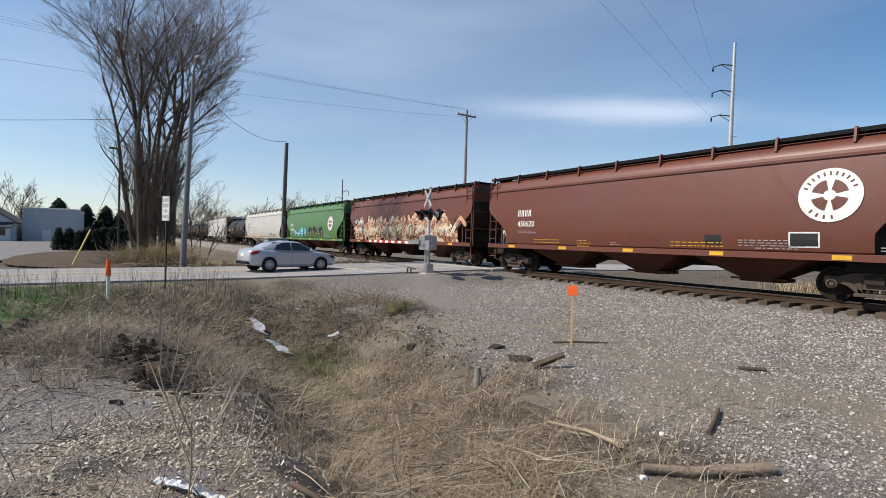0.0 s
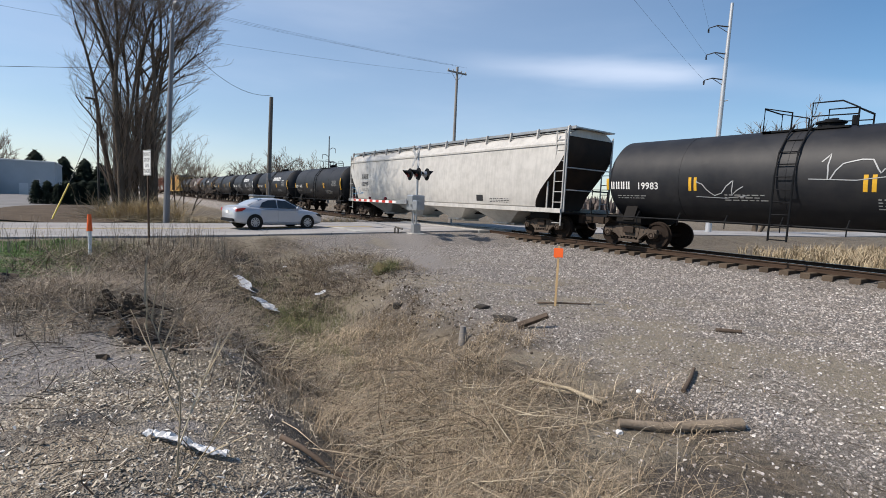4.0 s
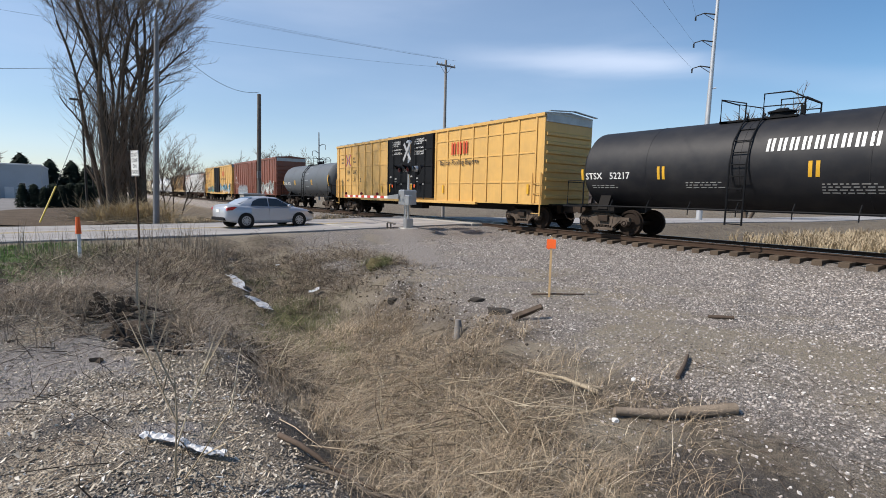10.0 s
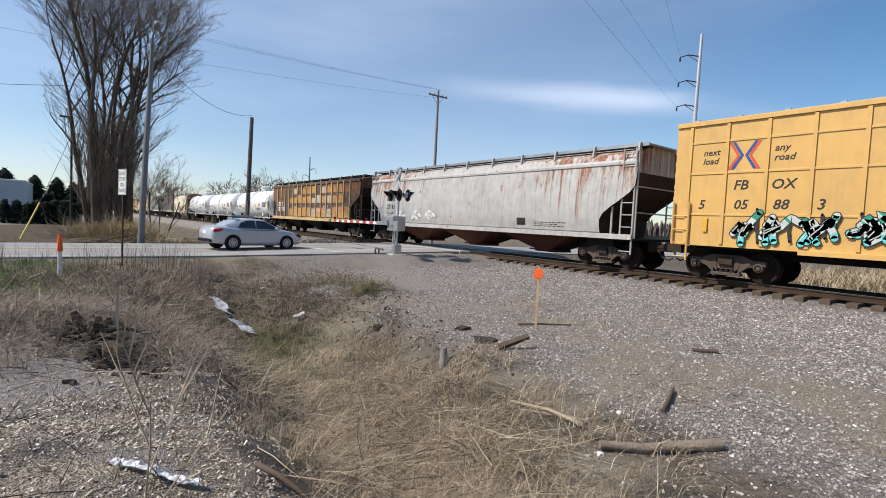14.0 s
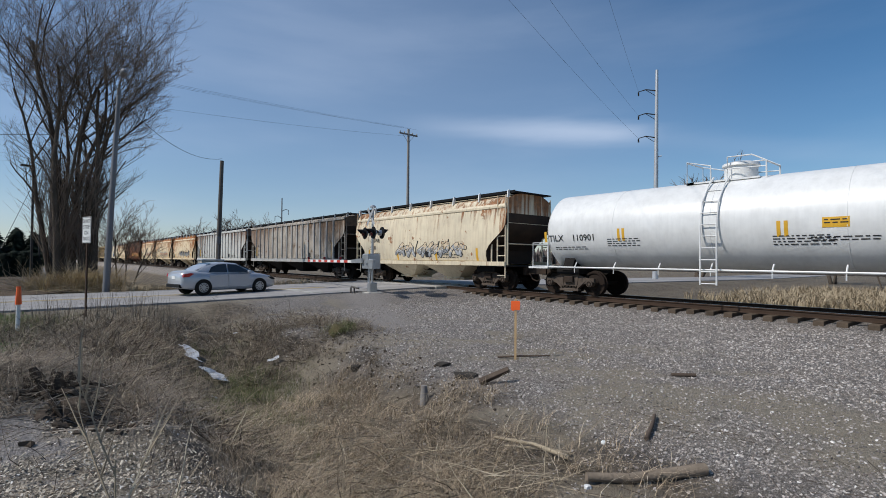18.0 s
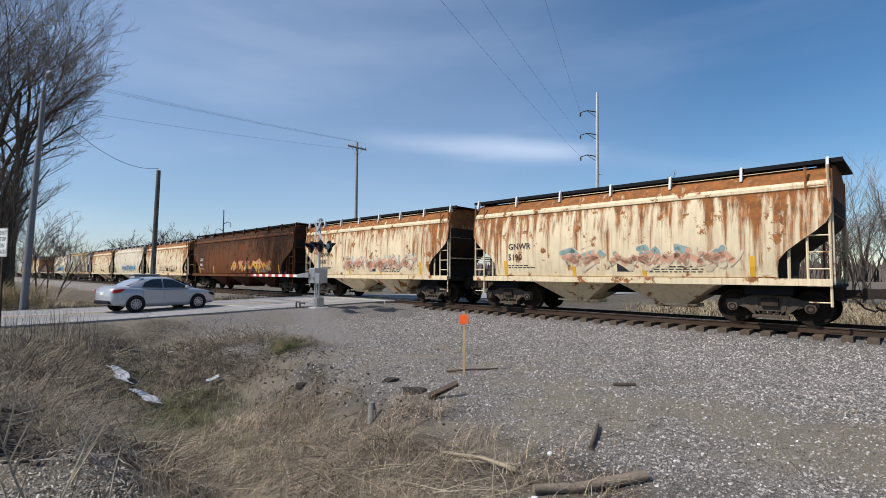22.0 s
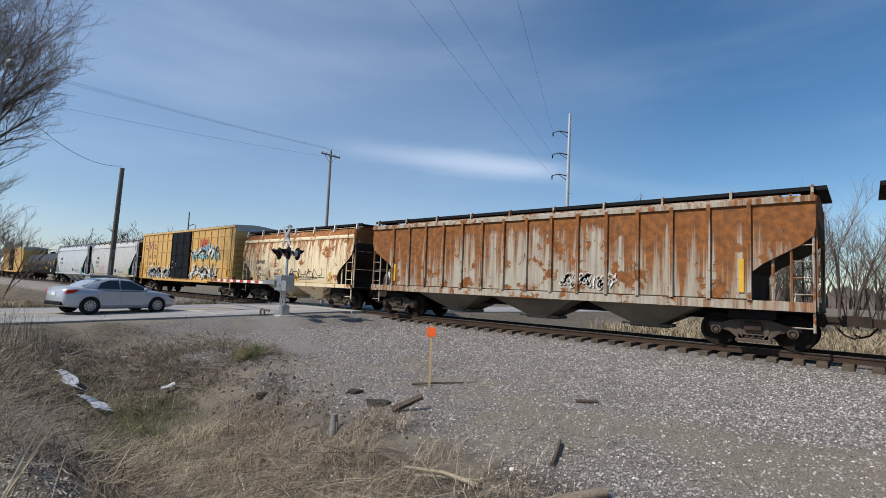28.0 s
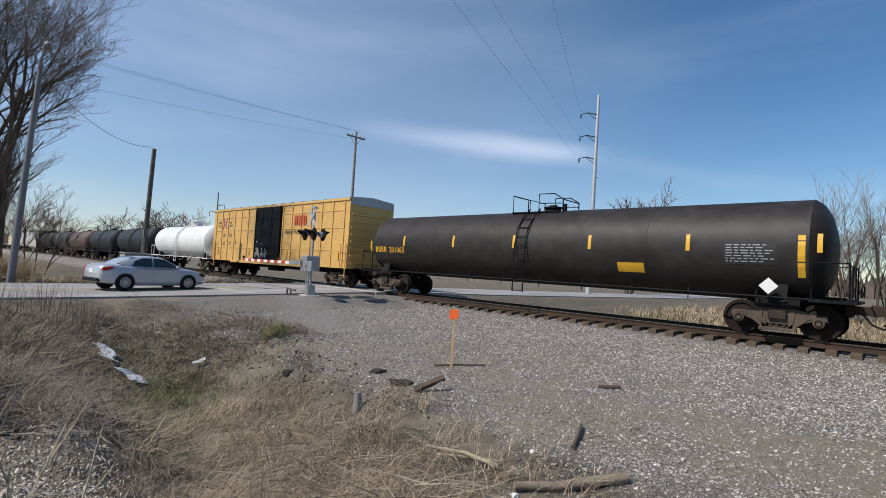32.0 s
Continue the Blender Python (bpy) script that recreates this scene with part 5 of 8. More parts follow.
def yellow_box_marks(car, ys, L, e, number, doors):
    X = L / 2
    a = -X + 1.2

    def sheet(z):
        return -1.495
    for k, ch in enumerate((number[0], number[1:3], number[3:5], number[5:])):
        lettering(car, ch, a + 0.20 + 1.0 * k, 2.14, 0.38, M_DARKMARK, sheet, 0.2)
    for word, numbers in MARK_LETTERS.items():
        if number in numbers:
            lettering(car, word[:2], a + 1.16, 2.70, 0.38, M_DARKMARK, sheet, 0.2, label="stencilled letters")
            lettering(car, word[2:], a + 2.12, 2.70, 0.38, M_DARKMARK, sheet, 0.2, label="stencilled letters")
    for body, x in (("next\nload", a + 0.25), ("any\nroad", a + 2.15)):
        lettering(car, body, x, e - 1.02, 0.26, M_DARKMARK, sheet, 0.25, label="slanted painted words")
    # two angled bands in red and blue that meet in a cross
    g = Geo()
    cx, cz = a + 1.40, e - 1.08
    for s in (-1, 1):
        for k, m in ((0.0, 0), (0.16, 1)):
            for t in (-1, 1):
                q = [(s * (0.02 + k), 0), (s * (0.42 + k), t * 0.46), (s * (0.57 + k), t * 0.46), (s * (0.16 + k), 0)]
                g.add([(cx + u * 0.60, -1.504 - (0.003 if m else 0), cz + w * 0.86) for u, w in q], [(0, 1, 2, 3)], m)
    part("emblem", g, [P_LOGOBLUE, P_LOGORED], car, "red and blue crossed-band emblem")
    word_bars(car, doors[1] + 1.55, e - 1.35, 0.62, 3, P_LOGORED, ys, "name")
    lettering(car, "Railcar Pooling Experts", doors[1] + 0.55, e - 1.85, 0.34, M_DARKMARK, lambda z: -1.535, label="painted words")
    for x in (a + 0.4, doors[0] - 0.9, doors[1] + 0.8, X - 1.5):
        on_side(car, "reflector", x, 1.45, 0.12, 0.42, M_YELLOW, ys, "yellow reflective strip")
    for k in range(max(1, round((doors[1] - doors[0]) / 2.4))):
        for q in range(5):
            on_side(car, "door_placard", doors[0] + 0.3 + k * 2.4 + (q % 3) * 0.62, 1.9 + (q // 3) * 0.32 + (q % 2) * 0.12, 0.2, 0.09, M_FADED, lambda z: -1.602)


# the cars in their order, from the one already half gone by
c, ys = covered_hopper("brown covered hopper with a black roof walk", 17.6, 4.15, P_BROWN, P_BROWN, "round", 3)
TRAIN.append((c, FRONT + 17.7, 17.6))
c, ys = covered_hopper("clean brown three-bay covered hopper with a white round emblem", 17.7, 4.15, P_BROWN, P_BROWN, "round", 3)
TRAIN.append((c, FRONT, 17.7))
hopper_marks(c, ys, 17.7, "450620", M_WHITE, 4, strip_m=M_YELLOW)
round_emblem(c, ys, 17.7 / 2 - 3.0, 2.75, 0.70)
for x, w, n in ((-4.9, 1.5, 2), (-2.5, 0.6, 3), (1.5, 1.9, 2)):
    small_print(c, x, 1.46, w, n, M_YELLOW, ys, 0.11)
for x, w in ((-0.9, 0.35), (4.1, 1.3), (6.9, 0.9)):
    small_print(c, x, 1.40, w, 2, M_WHITE, ys)
g = on_side(c, "data_panel", 4.95, 1.38, 0.72, 0.42, M_WHITE, ys)
on_side(g, "panel_face", 4.99, 1.42, 0.64, 0.34, M_DARKMARK, ys, "", 0.010)
on_side(c, "reflector", 7.4, 1.32, 0.55, 0.24, M_YELLOW, ys, "yellow square panel")

L = 17.5
c, ys = couple(covered_hopper("brown three-bay covered hopper with sand and salmon graffiti", L, 4.15, P_BROWN, P_BROWN, "round", 3), L)
graffiti(c, -L / 2 + 1.7, 1.26, 13.9, 1.75, 3, ([P_TERRA, P_SAND, P_SALMON, P_SAND], P_UMBER, M_WHITE), ys, 12)
graffiti(c, -L / 2 + 1.9, 2.3, 1.3, 0.5, 5, ([M_WHITE], M_DARKMARK, M_WHITE), ys, 4)
for k in range(5):
    on_side(c, "reflector", -L / 2 + 2.3 + 3.1 * k, 1.09, 0.42, 0.12, M_YELLOW, lambda q: -1.592, "yellow reflective strip")

L = 17.7
c, ys = couple(covered_hopper("green three-bay covered hopper with turquoise graffiti", L, 4.15, P_GREEN, P_GREEN, "round", 3), L)
hopper_marks(c, ys, L, "403694", M_WHITE, 4, z=1.95, strip_m=M_YELLOW, x=-L / 2 + 2.4)
graffiti(c, -L / 2 + 4.0, 1.22, 3.6, 1.2, 11, ([P_AQUA, P_SKY, P_AQUA], M_DARKMARK, M_WHITE), ys, 4)
graffiti(c, -L / 2 + 7.9, 1.22, 4.4, 1.2, 12, ([P_GREEN, M_DARKMARK], M_DARKMARK, P_SAND), ys, 6)
round_emblem(c, ys, L / 2 - 3.6, 2.55, 0.62)

L = 21.4
c, ys = couple(covered_hopper("dusty white four-bay pellet hopper with an open end frame", L, 4.25, P_WHITE, M_CREAMRAIL, "pellet", 4, M_CREAMRAIL, M_GALV), L)
hopper_marks(c, ys, L, "451257", M_DARKMARK, 4, z=2.35, size=0.34, strip_m=M_YELLOW, strips=6)
L = 14.1
TK = (1.42, 2.42)
c, ys = couple(tank_car("matt black tank car with yellow strips and scribbled tags", L, *TK, P_TANKBLACK, M_BLACK), L)
tank_marks(c, ys, L, *TK, "19983", M_WHITE)
tag(c, 0.6, 2.3, 1.6, 0.7, 2, P_CHROME, ys)
tag(c, -2.4, 1.8, 1.4, 0.6, 3, P_CHROME, ys)
L = 22.1
c, ys = couple(covered_hopper("white four-bay covered hopper with grey stains", L, 4.25, P_WHITE, P_WHITE, "pellet", 4, P_WHITE, M_GALV), L)
hopper_marks(c, ys, L, "13099", M_DARKMARK, 4, z=2.15, size=0.40)
tag(c, -L / 2 + 1.5, 1.6, 1.6, 0.6, 9, P_BLUE, ys)
for L, number, m, mm, name, word, extra in (
        (13.4, "4603", P_TANKBLACK, "glossy black tank car with yellow strips", False, "", 0),
        (13.7, "52461", P_TANKBLACK, "black tank car with a white painted name", True, "CORN SYRUP", 0),
        (12.9, "61035", P_TANKBLACK, "black tank car with white strips and silver tags", True, "", 4),
        (14.1, "51223", P_TANKBLACK, "black tank car with yellow strips", False, "", 0),
        (14.2, "3322", P_TANKBLACK, "black tank car with gold and white tags", True, "CORN SYRUP", 5),
        (13.0, "4316", P_TANKBROWN, "dirt-brown tank car with white graffiti", True, "CORN SYRUP", 6),
        (13.8, "52217", P_TANKBLACK, "black tank car with a bold white painted name", True, "CORN SYRUP", 0)):
    c, ys = couple(tank_car(mm, L, *TK, m, M_BLACK), L)
    tank_marks(c, ys, L, *TK, number, M_WHITE, M_WHITE if name else None, True, M_WHITE if number == "61035" else None, word)
    if extra == 4:
        tag(c, -1.4, 1.9, 0.9, 0.6, 4, P_CHROME, ys)
        tag(c, 2.3, 1.7, 2.2, 0.6, 6, P_CHROME, ys)
        tag(c, 5.0, 1.6, 0.5, 0.9, 7, M_WHITE, ys)
    if extra == 5:
        tag(c, -1.9, 2.0, 1.0, 0.6, 14, M_WHITE, ys)
        tag(c, 1.4, 2.0, 2.0, 0.5, 16, P_SAND, ys)
    if extra == 6:
        graffiti(c, 0.5, 2.2, 1.9, 0.75, 21, ([M_WHITE, P_SAND], M_DARKMARK, M_WHITE), ys, 4)
        graffiti(c, -2.0, 1.9, 1.2, 0.5, 22, ([M_WHITE], M_DARKMARK, M_WHITE), ys, 4)

L, e = 22.0, 4.75
dr = (-2.5, 2.5)
c, ys = couple(box_car("long ochre yellow boxcar with black double plug doors", L, e, P_OCHRE, M_BLACK, dr, True), L)
yellow_box_marks(c, ys, L, e, "641302", dr)
for k in range(2):
    for q, words in enumerate((("CLOSE THIS DOOR\nBEFORE CLOSING\nMAIN DOOR", "CIERRE ESTA PUERTA\nANTES DE CERRAR\nLA PUERTA PRINCIPAL"), ("CLOSE AND LOCK\nBOTH DOORS BEFORE\nMOVING CAR", "CIERRE Y PONGA\nEL SEGURO EN AMBAS\nPUERTAS ANTES DE\nMOVER EL CARRO"))[k]):
        lettering(c, words, dr[0] + 0.62 + k * 2.5, e - 0.36 - 0.46 * q, 0.115, M_WHITE, lambda z: -1.594, label="white stencilled door notice")
    on_side(c, "door_placard", dr[0] + 0.62 + k * 2.5, 1.75, 0.17, 0.17, M_ORANGE, lambda z: -1.645, "orange placard")
    on_side(c, "reflector", dr[0] + 0.3 + k * 2.5, 1.45, 0.11, 0.5, M_YELLOW, lambda z: -1.645, "yellow reflective strip")
L = 13.5
c, ys = couple(tank_car("slate grey tank car with a pale ladder and yellow strips", L, *TK, P_TANKGREY, M_BLACK), L)
tank_marks(c, ys, L, *TK, "19521", M_WHITE, None, False)
on_side(c, "clean_band", 0.25, 1.3, 0.75, 2.2, plain("pale_grey_band", (0.36, 0.38, 0.40), 0.4, 0, 0.2, 3), ys, "pale grey painted band", 0.004)
L = 18.6
dr = (-1.7, 1.9)
c, ys = couple(box_car("red-brown boxcar with white and blue-grey graffiti", L, e, P_BOXBROWN, P_BOXBROWN, dr, False, end_m=P_BOXBROWN), L)
lettering(c, "473", -L / 2 + 1.35, 2.25, 0.42, M_WHITE, lambda z: -1.495)
lettering(c, "105", -L / 2 + 2.25, 2.25, 0.42, M_WHITE, lambda z: -1.495)
word_bars(c, -L / 2 + 1.75, 2.85, 0.32, 2, M_WHITE, ys)
graffiti(c, -L / 2 + 2.9, 1.06, 4.4, 1.15, 31, ([P_BLUEGREY, P_CHROME, P_BLUEGREY], P_CHROME, M_WHITE), ys, 9)
graffiti(c, 2.2, 1.1, 5.9, 1.55, 32, ([M_WHITE, P_PALE], P_PALE, M_WHITE), ys, 7)
small_print(c, -L / 2 + 1.7, 1.75, 1.2, 2, M_WHITE, ys)
L = 18.7
dr = (-1.75, 1.65)
c, ys = couple(box_car("ochre yellow boxcar with blue and green graffiti along its foot", L, e, P_OCHRE, M_BLACK, dr, True), L)
yellow_box_marks(c, ys, L, e, "505883", dr)
graffiti(c, -L / 2 + 2.4, 1.05, 4.6, 1.25, 41, ([P_AQUA, P_PALE, P_TEAL], M_DARKMARK, P_PALE), ys, 6)
graffiti(c, 2.0, 1.05, 6.0, 1.5, 42, ([M_WHITE, P_SKY, P_BLUE], M_WHITE, P_SKY), ys, 5)
L = 20.0
c, ys = couple(covered_hopper("light grey covered hopper with faint shadow stains", L, 4.1, P_LTGREY, P_LTGREY, "round", 3, board_m=M_GALV), L)
hopper_marks(c, ys, L, "27143", M_DARKMARK, 4)
for k in range(3):
    graffiti(c, -L / 2 + 4.0 + 1.5 * k, 1.4, 0.9, 0.7, 50 + k, ([M_WHITE], P_LTGREY, M_WHITE), ys, 1)
L = 19.1
c, ys = couple(covered_hopper("brown rusted ribbed hopper with repainted tan patches", L, 4.02, P_AEXBROWN, P_GOLD, "rib", 3, P_AEXBROWN), L)
P_TANPATCH = paint("tan_repaint", (0.50, 0.27, 0.085), 0.25, 0.25, 0.4, 0.6, (0.20, 0.08, 0.03))
P_PALEPATCH = paint("pale_repaint", (0.48, 0.43, 0.34), 0.15, 0.3, 0.4, 0.6, (0.20, 0.10, 0.05))
rp = random.Random(71)
nr = round((L - 3.4) / 1.02)
for k in range(2, nr):
    x0 = -(L - 4.3) / 2 + (L - 4.3) * k / nr + 0.07
    w0 = (L - 4.3) / nr - 0.14
    for z0, h0 in ((1.36, rp.uniform(0.5, 0.95)), (2.45, rp.uniform(0.35, 0.7)), (3.2, rp.uniform(0.45, 0.62))):
        if rp.random() < 0.72:
            on_side(c, "repainted_patch", x0, z0, w0, h0, P_TANPATCH if rp.random() < 0.62 else P_PALEPATCH, lambda q: -1.562, "faded repainted panel", 0.004)
for i, ch in enumerate(("11", "79", "2")):
    b = on_side(c, "number_patch", -L / 2 + 2.35 + 0.62 * i, 1.75, 0.42, 0.36, M_WHITE, lambda q: -1.572, "white number patch")
    lettering(b, ch, -L / 2 + 2.38 + 0.62 * i, 1.80, 0.34, M_DARKMARK, lambda q: -1.575)
for i, ch in enumerate(("A", "EX")):
    b = on_side(c, "number_patch", -L / 2 + 2.35 + 0.62 * i, 2.22, 0.46, 0.36, M_WHITE, lambda q: -1.572, "white letter patch")
    lettering(b, ch, -L / 2 + 2.42 + 0.60 * i, 2.27, 0.34, M_DARKMARK, lambda q: -1.575, label="stencilled letters")
tag(c, 1.5, 1.7, 1.0, 0.5, 51, M_WHITE, ys)
tag(c, 2.8, 1.8, 0.9, 0.6, 52, M_WHITE, ys)
WT = (1.46, 2.42)
for L, number in ((14.2, "110795"), (14.3, "110639"), (14.7, "110901")):
    c, ys = couple(tank_car("white tank car with yellow strips and a domed manway", L, *WT, P_TANKWHITE, P_TANKWHITE, 1), L)
    tank_marks(c, ys, L, *WT, number, M_DARKMARK, None, False)
    g = on_side(c, "warning_panel", 2.7, 2.20, 0.55, 0.26, M_YELLOW, ys, "yellow warning panel")
    small_print(g, 2.74, 2.38, 0.45, 2, M_DARKMARK, lambda q: ys(q) - 0.004)
    g = on_side(c, "data_panel", L / 2 - 3.1, 2.12, 1.1, 0.5, P_CHROME, ys)
    small_print(g, L / 2 - 3.05, 2.52, 1.0, 6, M_DARKMARK, lambda q: ys(q) - 0.004)
    small_print(c, 1.6, 2.0, 1.5, 4, M_DARKMARK, ys)
    small_print(c, -3.4, 2.05, 1.3, 4, M_DARKMARK, ys)
    small_print(c, L / 2 - 4.9, 1.95, 1.6, 2, M_DARKMARK, ys)
    g = Geo().prism([(0, -0.2), (0.2, 0), (0, 0.2), (-0.2, 0)], -1.50, -1.49)
    part("hazard_placard", g, M_WHITE, c, "white diamond placard", at=pose(L / 2 - 2.6, 0, 1.35))
    if number == "110795":
        for k in range(4):
            tag(c, L / 2 - 2.6 + 0.3 * k, 2.2 + 0.25 * k, 0.8, 0.45, 60 + k, M_DARKMARK, ys)
for label, L, number, bm, tm, style, bays, gr in (
        ("cream two-bay hopper with rust at its corner and faded purple graffiti", 13.9, "5181", P_CREAM, M_YELLOW, "short", 2, ([P_CHROME, P_SAND], M_DARKMARK, M_WHITE)),
        ("grime-stained grey ribbed hopper", 18.8, "11775", P_GREYRIB, P_LTGREY, "rib", 3, None),
        ("pale blue-grey ribbed hopper with rust blisters", 19.0, "16687", P_PALERIB, P_PALERIB, "rib", 3, None),
        ("rust-streaked cream two-bay hopper with dark graffiti", 13.3, "", P_CREAMRUST, M_YELLOW, "short", 2, ([P_CHROME, M_DARKMARK], M_DARKMARK, P_CHROME)),
        ("rust-streaked cream two-bay hopper with teal and orange graffiti", 13.0, "5190", P_CREAMRUST, M_YELLOW, "short", 2, ([P_SAND, P_SALMON, P_TEALFADE], P_SAND, P_SALMON)),
        ("rust-streaked cream two-bay hopper with salmon graffiti", 13.2, "5437", P_CREAMRUST, M_YELLOW, "short", 2, ([P_SALMON, P_SALMON, P_SAND], P_LTGREY, P_SALMON)),
        ("rust-brown three-bay hopper with yellow and red graffiti", 18.3, "444", P_RUSTBROWN, P_RUSTBROWN, "round", 3, ([P_GOLD, M_YELLOW, P_SALMON], P_LOGORED, P_SAND)),
        ("cream two-bay hopper streaked with orange rust", 13.6, "5273", P_CREAMRUST, M_YELLOW, "short", 2, None),
        ("white two-bay hopper with blue graffiti along its foot", 13.3, "", P_CREAM, M_YELLOW, "short", 2, ([P_SKY, P_BLUE, M_WHITE], P_DEEPBLUE, M_WHITE)),
        ("rusty cream two-bay hopper", 12.45, "5210", P_CREAMRUST, M_YELLOW, "short", 2, None),
        ("cream hopper with yellow ribs, patched panels and white graffiti", 18.0, "23900", P_CREAMRIB, P_GOLD, "rib", 3, ([M_WHITE, M_WHITE, P_SALMON, P_SKY], M_DARKMARK, P_SKY)),
        ("off-white two-bay hopper with blue graffiti", 14.0, "5009", P_CREAM, M_YELLOW, "short", 2, ([P_BLUE, P_SKY], P_DEEPBLUE, P_SKY)),
        ("heavily rusted grey ribbed hopper", 18.0, "", P_RUSTGREY, P_RUSTGREY, "rib", 3, None),
        ("rust-streaked cream two-bay hopper with thin black tags", 12.3, "5345", P_CREAMRUST, M_YELLOW, "short", 2, None)):
    tm = bm if style == "short" else tm
    c, ys = couple(covered_hopper(label, L, 3.98 if style != "round" else 4.15, bm, tm, style, bays, bm if style != "rib" else None, P_GOLD if "yellow ribs" in label else None), L)
    flat = (lambda q: -1.575) if style == "rib" else ys
    dark = M_WHITE if bm is P_RUSTBROWN else M_DARKMARK
    if number:
        hopper_marks(c, flat, L, number, dark, 4 if style != "rib" else 3, z=1.85, size=0.32, strip_m=None, strips=4, x=-L / 2 + 2.5)
    if style != "rib":
        for x0 in (-L / 2 + 2.3, -L / 2 + 5.2, L / 2 - 5.4, L / 2 - 2.5):
            on_side(c, "reflector", x0, 1.28, 0.13, 0.55, M_YELLOW, ys, "upright yellow reflective strip")
    if style == "rib":
        on_side(c, "reflector", -L / 2 + 2.2, 1.5, 0.12, 0.75, M_YELLOW, flat, "yellow reflective strip")
        on_side(c, "reflector", L / 2 - 2.4, 1.5, 0.12, 0.9, M_YELLOW, flat, "yellow reflective strip")
    if gr:
        w = {"short": 5.4, "round": 6.5, "rib": 6.2}[style]
        x0 = {"short": -1.8, "round": -0.6, "rib": -2.2}[style]
        graffiti(c, x0, 1.42, w, 0.85 if style != "rib" else 1.2, int(L * 10) + bays, gr, flat, 6)
    if number in ("5345", "5273"):
        tag(c, -1.5, 1.5, 4.5, 0.5, 77, M_DARKMARK, ys)
    if bm is P_RUSTGREY:
        graffiti(c, 1.5, 1.45, 1.6, 0.6, 78, ([P_RUSTGREY], M_WHITE, M_WHITE), flat, 3)
L = 17.8
dr = (-1.7, 1.7)
c, ys = couple(box_car("ochre yellow boxcar with white, black and teal graffiti", L, e, P_OCHRE, M_BLACK, dr, True), L)
yellow_box_marks(c, ys, L, e, "505806", dr)
graffiti(c, -L / 2 + 2.6, 1.02, 5.0, 1.25, 81, ([P_CHROME, M_DARKMARK, P_PALE], M_WHITE, M_WHITE), ys, 5)
graffiti(c, 1.85, 2.4, 4.4, 1.3, 82, ([P_AQUA, M_WHITE, P_SKY], P_CHROME, M_WHITE), ys, 5)
graffiti(c, 1.9, 1.15, 4.2, 1.1, 83, ([M_WHITE, P_SAND], P_SAND, M_WHITE), ys, 4)
for L, number, lab in ((15.1, "95754", "off-white three-bay pellet hopper with yellow and teal corners"), (14.6, "323138", "pale grey three-bay pellet hopper with teal corners")):
    c, ys = couple(covered_hopper(lab, L, 4.22, P_WHITE if number == "95754" else P_NEWWHITE, M_CREAMRAIL if number == "95754" else P_NEWWHITE, "pellet", 3, P_NEWWHITE, M_GALV), L)
    hopper_marks(c, ys, L, number, M_DARKMARK, 4, z=2.25, size=0.36)
    for x in (-L / 2 + 1.9, L / 2 - 2.4):
        on_side(c, "corner_panel", x, 1.1, 0.34, 0.75, P_TEAL, lambda q: -1.61, "teal painted corner panel")
        if number == "95754":
            on_side(c, "corner_mark", x, 1.2, 0.16, 0.5, M_YELLOW, lambda q: -1.616, "yellow corner mark")
    if number == "95754":
        tag(c, -L / 2 + 4.2, 1.5, 1.4, 0.7, 90, M_RED, ys)
L = 20.4
LT = (1.42, 2.36)
c, ys = couple(tank_car("long dull black tank car with upright yellow strips", L, *LT, P_TANKOLD, M_BLACK, 0), L)
lettering(c, "201063", -L / 2 + 2.6, 1.95, 0.36, M_YELLOW, ys)
word_bars(c, -L / 2 + 1.6, 1.95, 0.27, 4, M_YELLOW, ys)
for k in range(6):
    on_side(c, "reflector", -L / 2 + 3.6 + k * 3.1, 2.25, 0.11, 0.48, M_YELLOW, ys, "yellow reflective strip")
on_side(c, "reflector", L / 2 - 1.7, 1.6, 0.16, 1.1, M_YELLOW, ys, "yellow reflective strip")
on_side(c, "reflector", -L / 2 + 1.2, 1.9, 0.10, 0.6, M_YELLOW, ys, "yellow reflective strip")
on_side(c, "warning_panel", 3.7, 1.55, 0.85, 0.3, M_YELLOW, ys, "yellow warning panel")
g = on_side(c, "data_panel", L / 2 - 3.4, 1.9, 1.25, 0.62, M_DARKMARK, ys)
small_print(g, L / 2 - 3.35, 2.42, 1.15, 7, M_WHITE, lambda q: ys(q) - 0.004)
part("hazard_placard", Geo().prism([(0, -0.22), (0.22, 0), (0, 0.22), (-0.22, 0)], -1.50, -1.49), M_WHITE, c, "white and red diamond placard", at=pose(L / 2 - 2.3, 0, 1.35))
L = 18.7
dr = (-1.75, 1.65)
c, ys = couple(box_car("ochre yellow boxcar with a small white tag", L, e, P_OCHRE, M_BLACK, dr, True), L)
yellow_box_marks(c, ys, L, e, "503317", dr)
graffiti(c, -1.6, 1.25, 1.7, 0.8, 91, ([P_CHROME, M_WHITE], M_DARKMARK, M_WHITE), lambda q: -1.63, 4)
for L, lab, m in ((15.0, "white tank car with a domed manway", P_TANKWHITE), (13.6, "black tank car", P_TANKBLACK), (13.6, "black tank car", P_TANKBLACK), (13.6, "brown-black tank car", P_TANKBROWN), (13.6, "black tank car", P_TANKOLD), (13.6, "black tank car", P_TANKBLACK)):
    c, ys = couple(tank_car(lab + " far back in the train", L, *TK, m, m, 1 if m is P_TANKWHITE else 0), L)
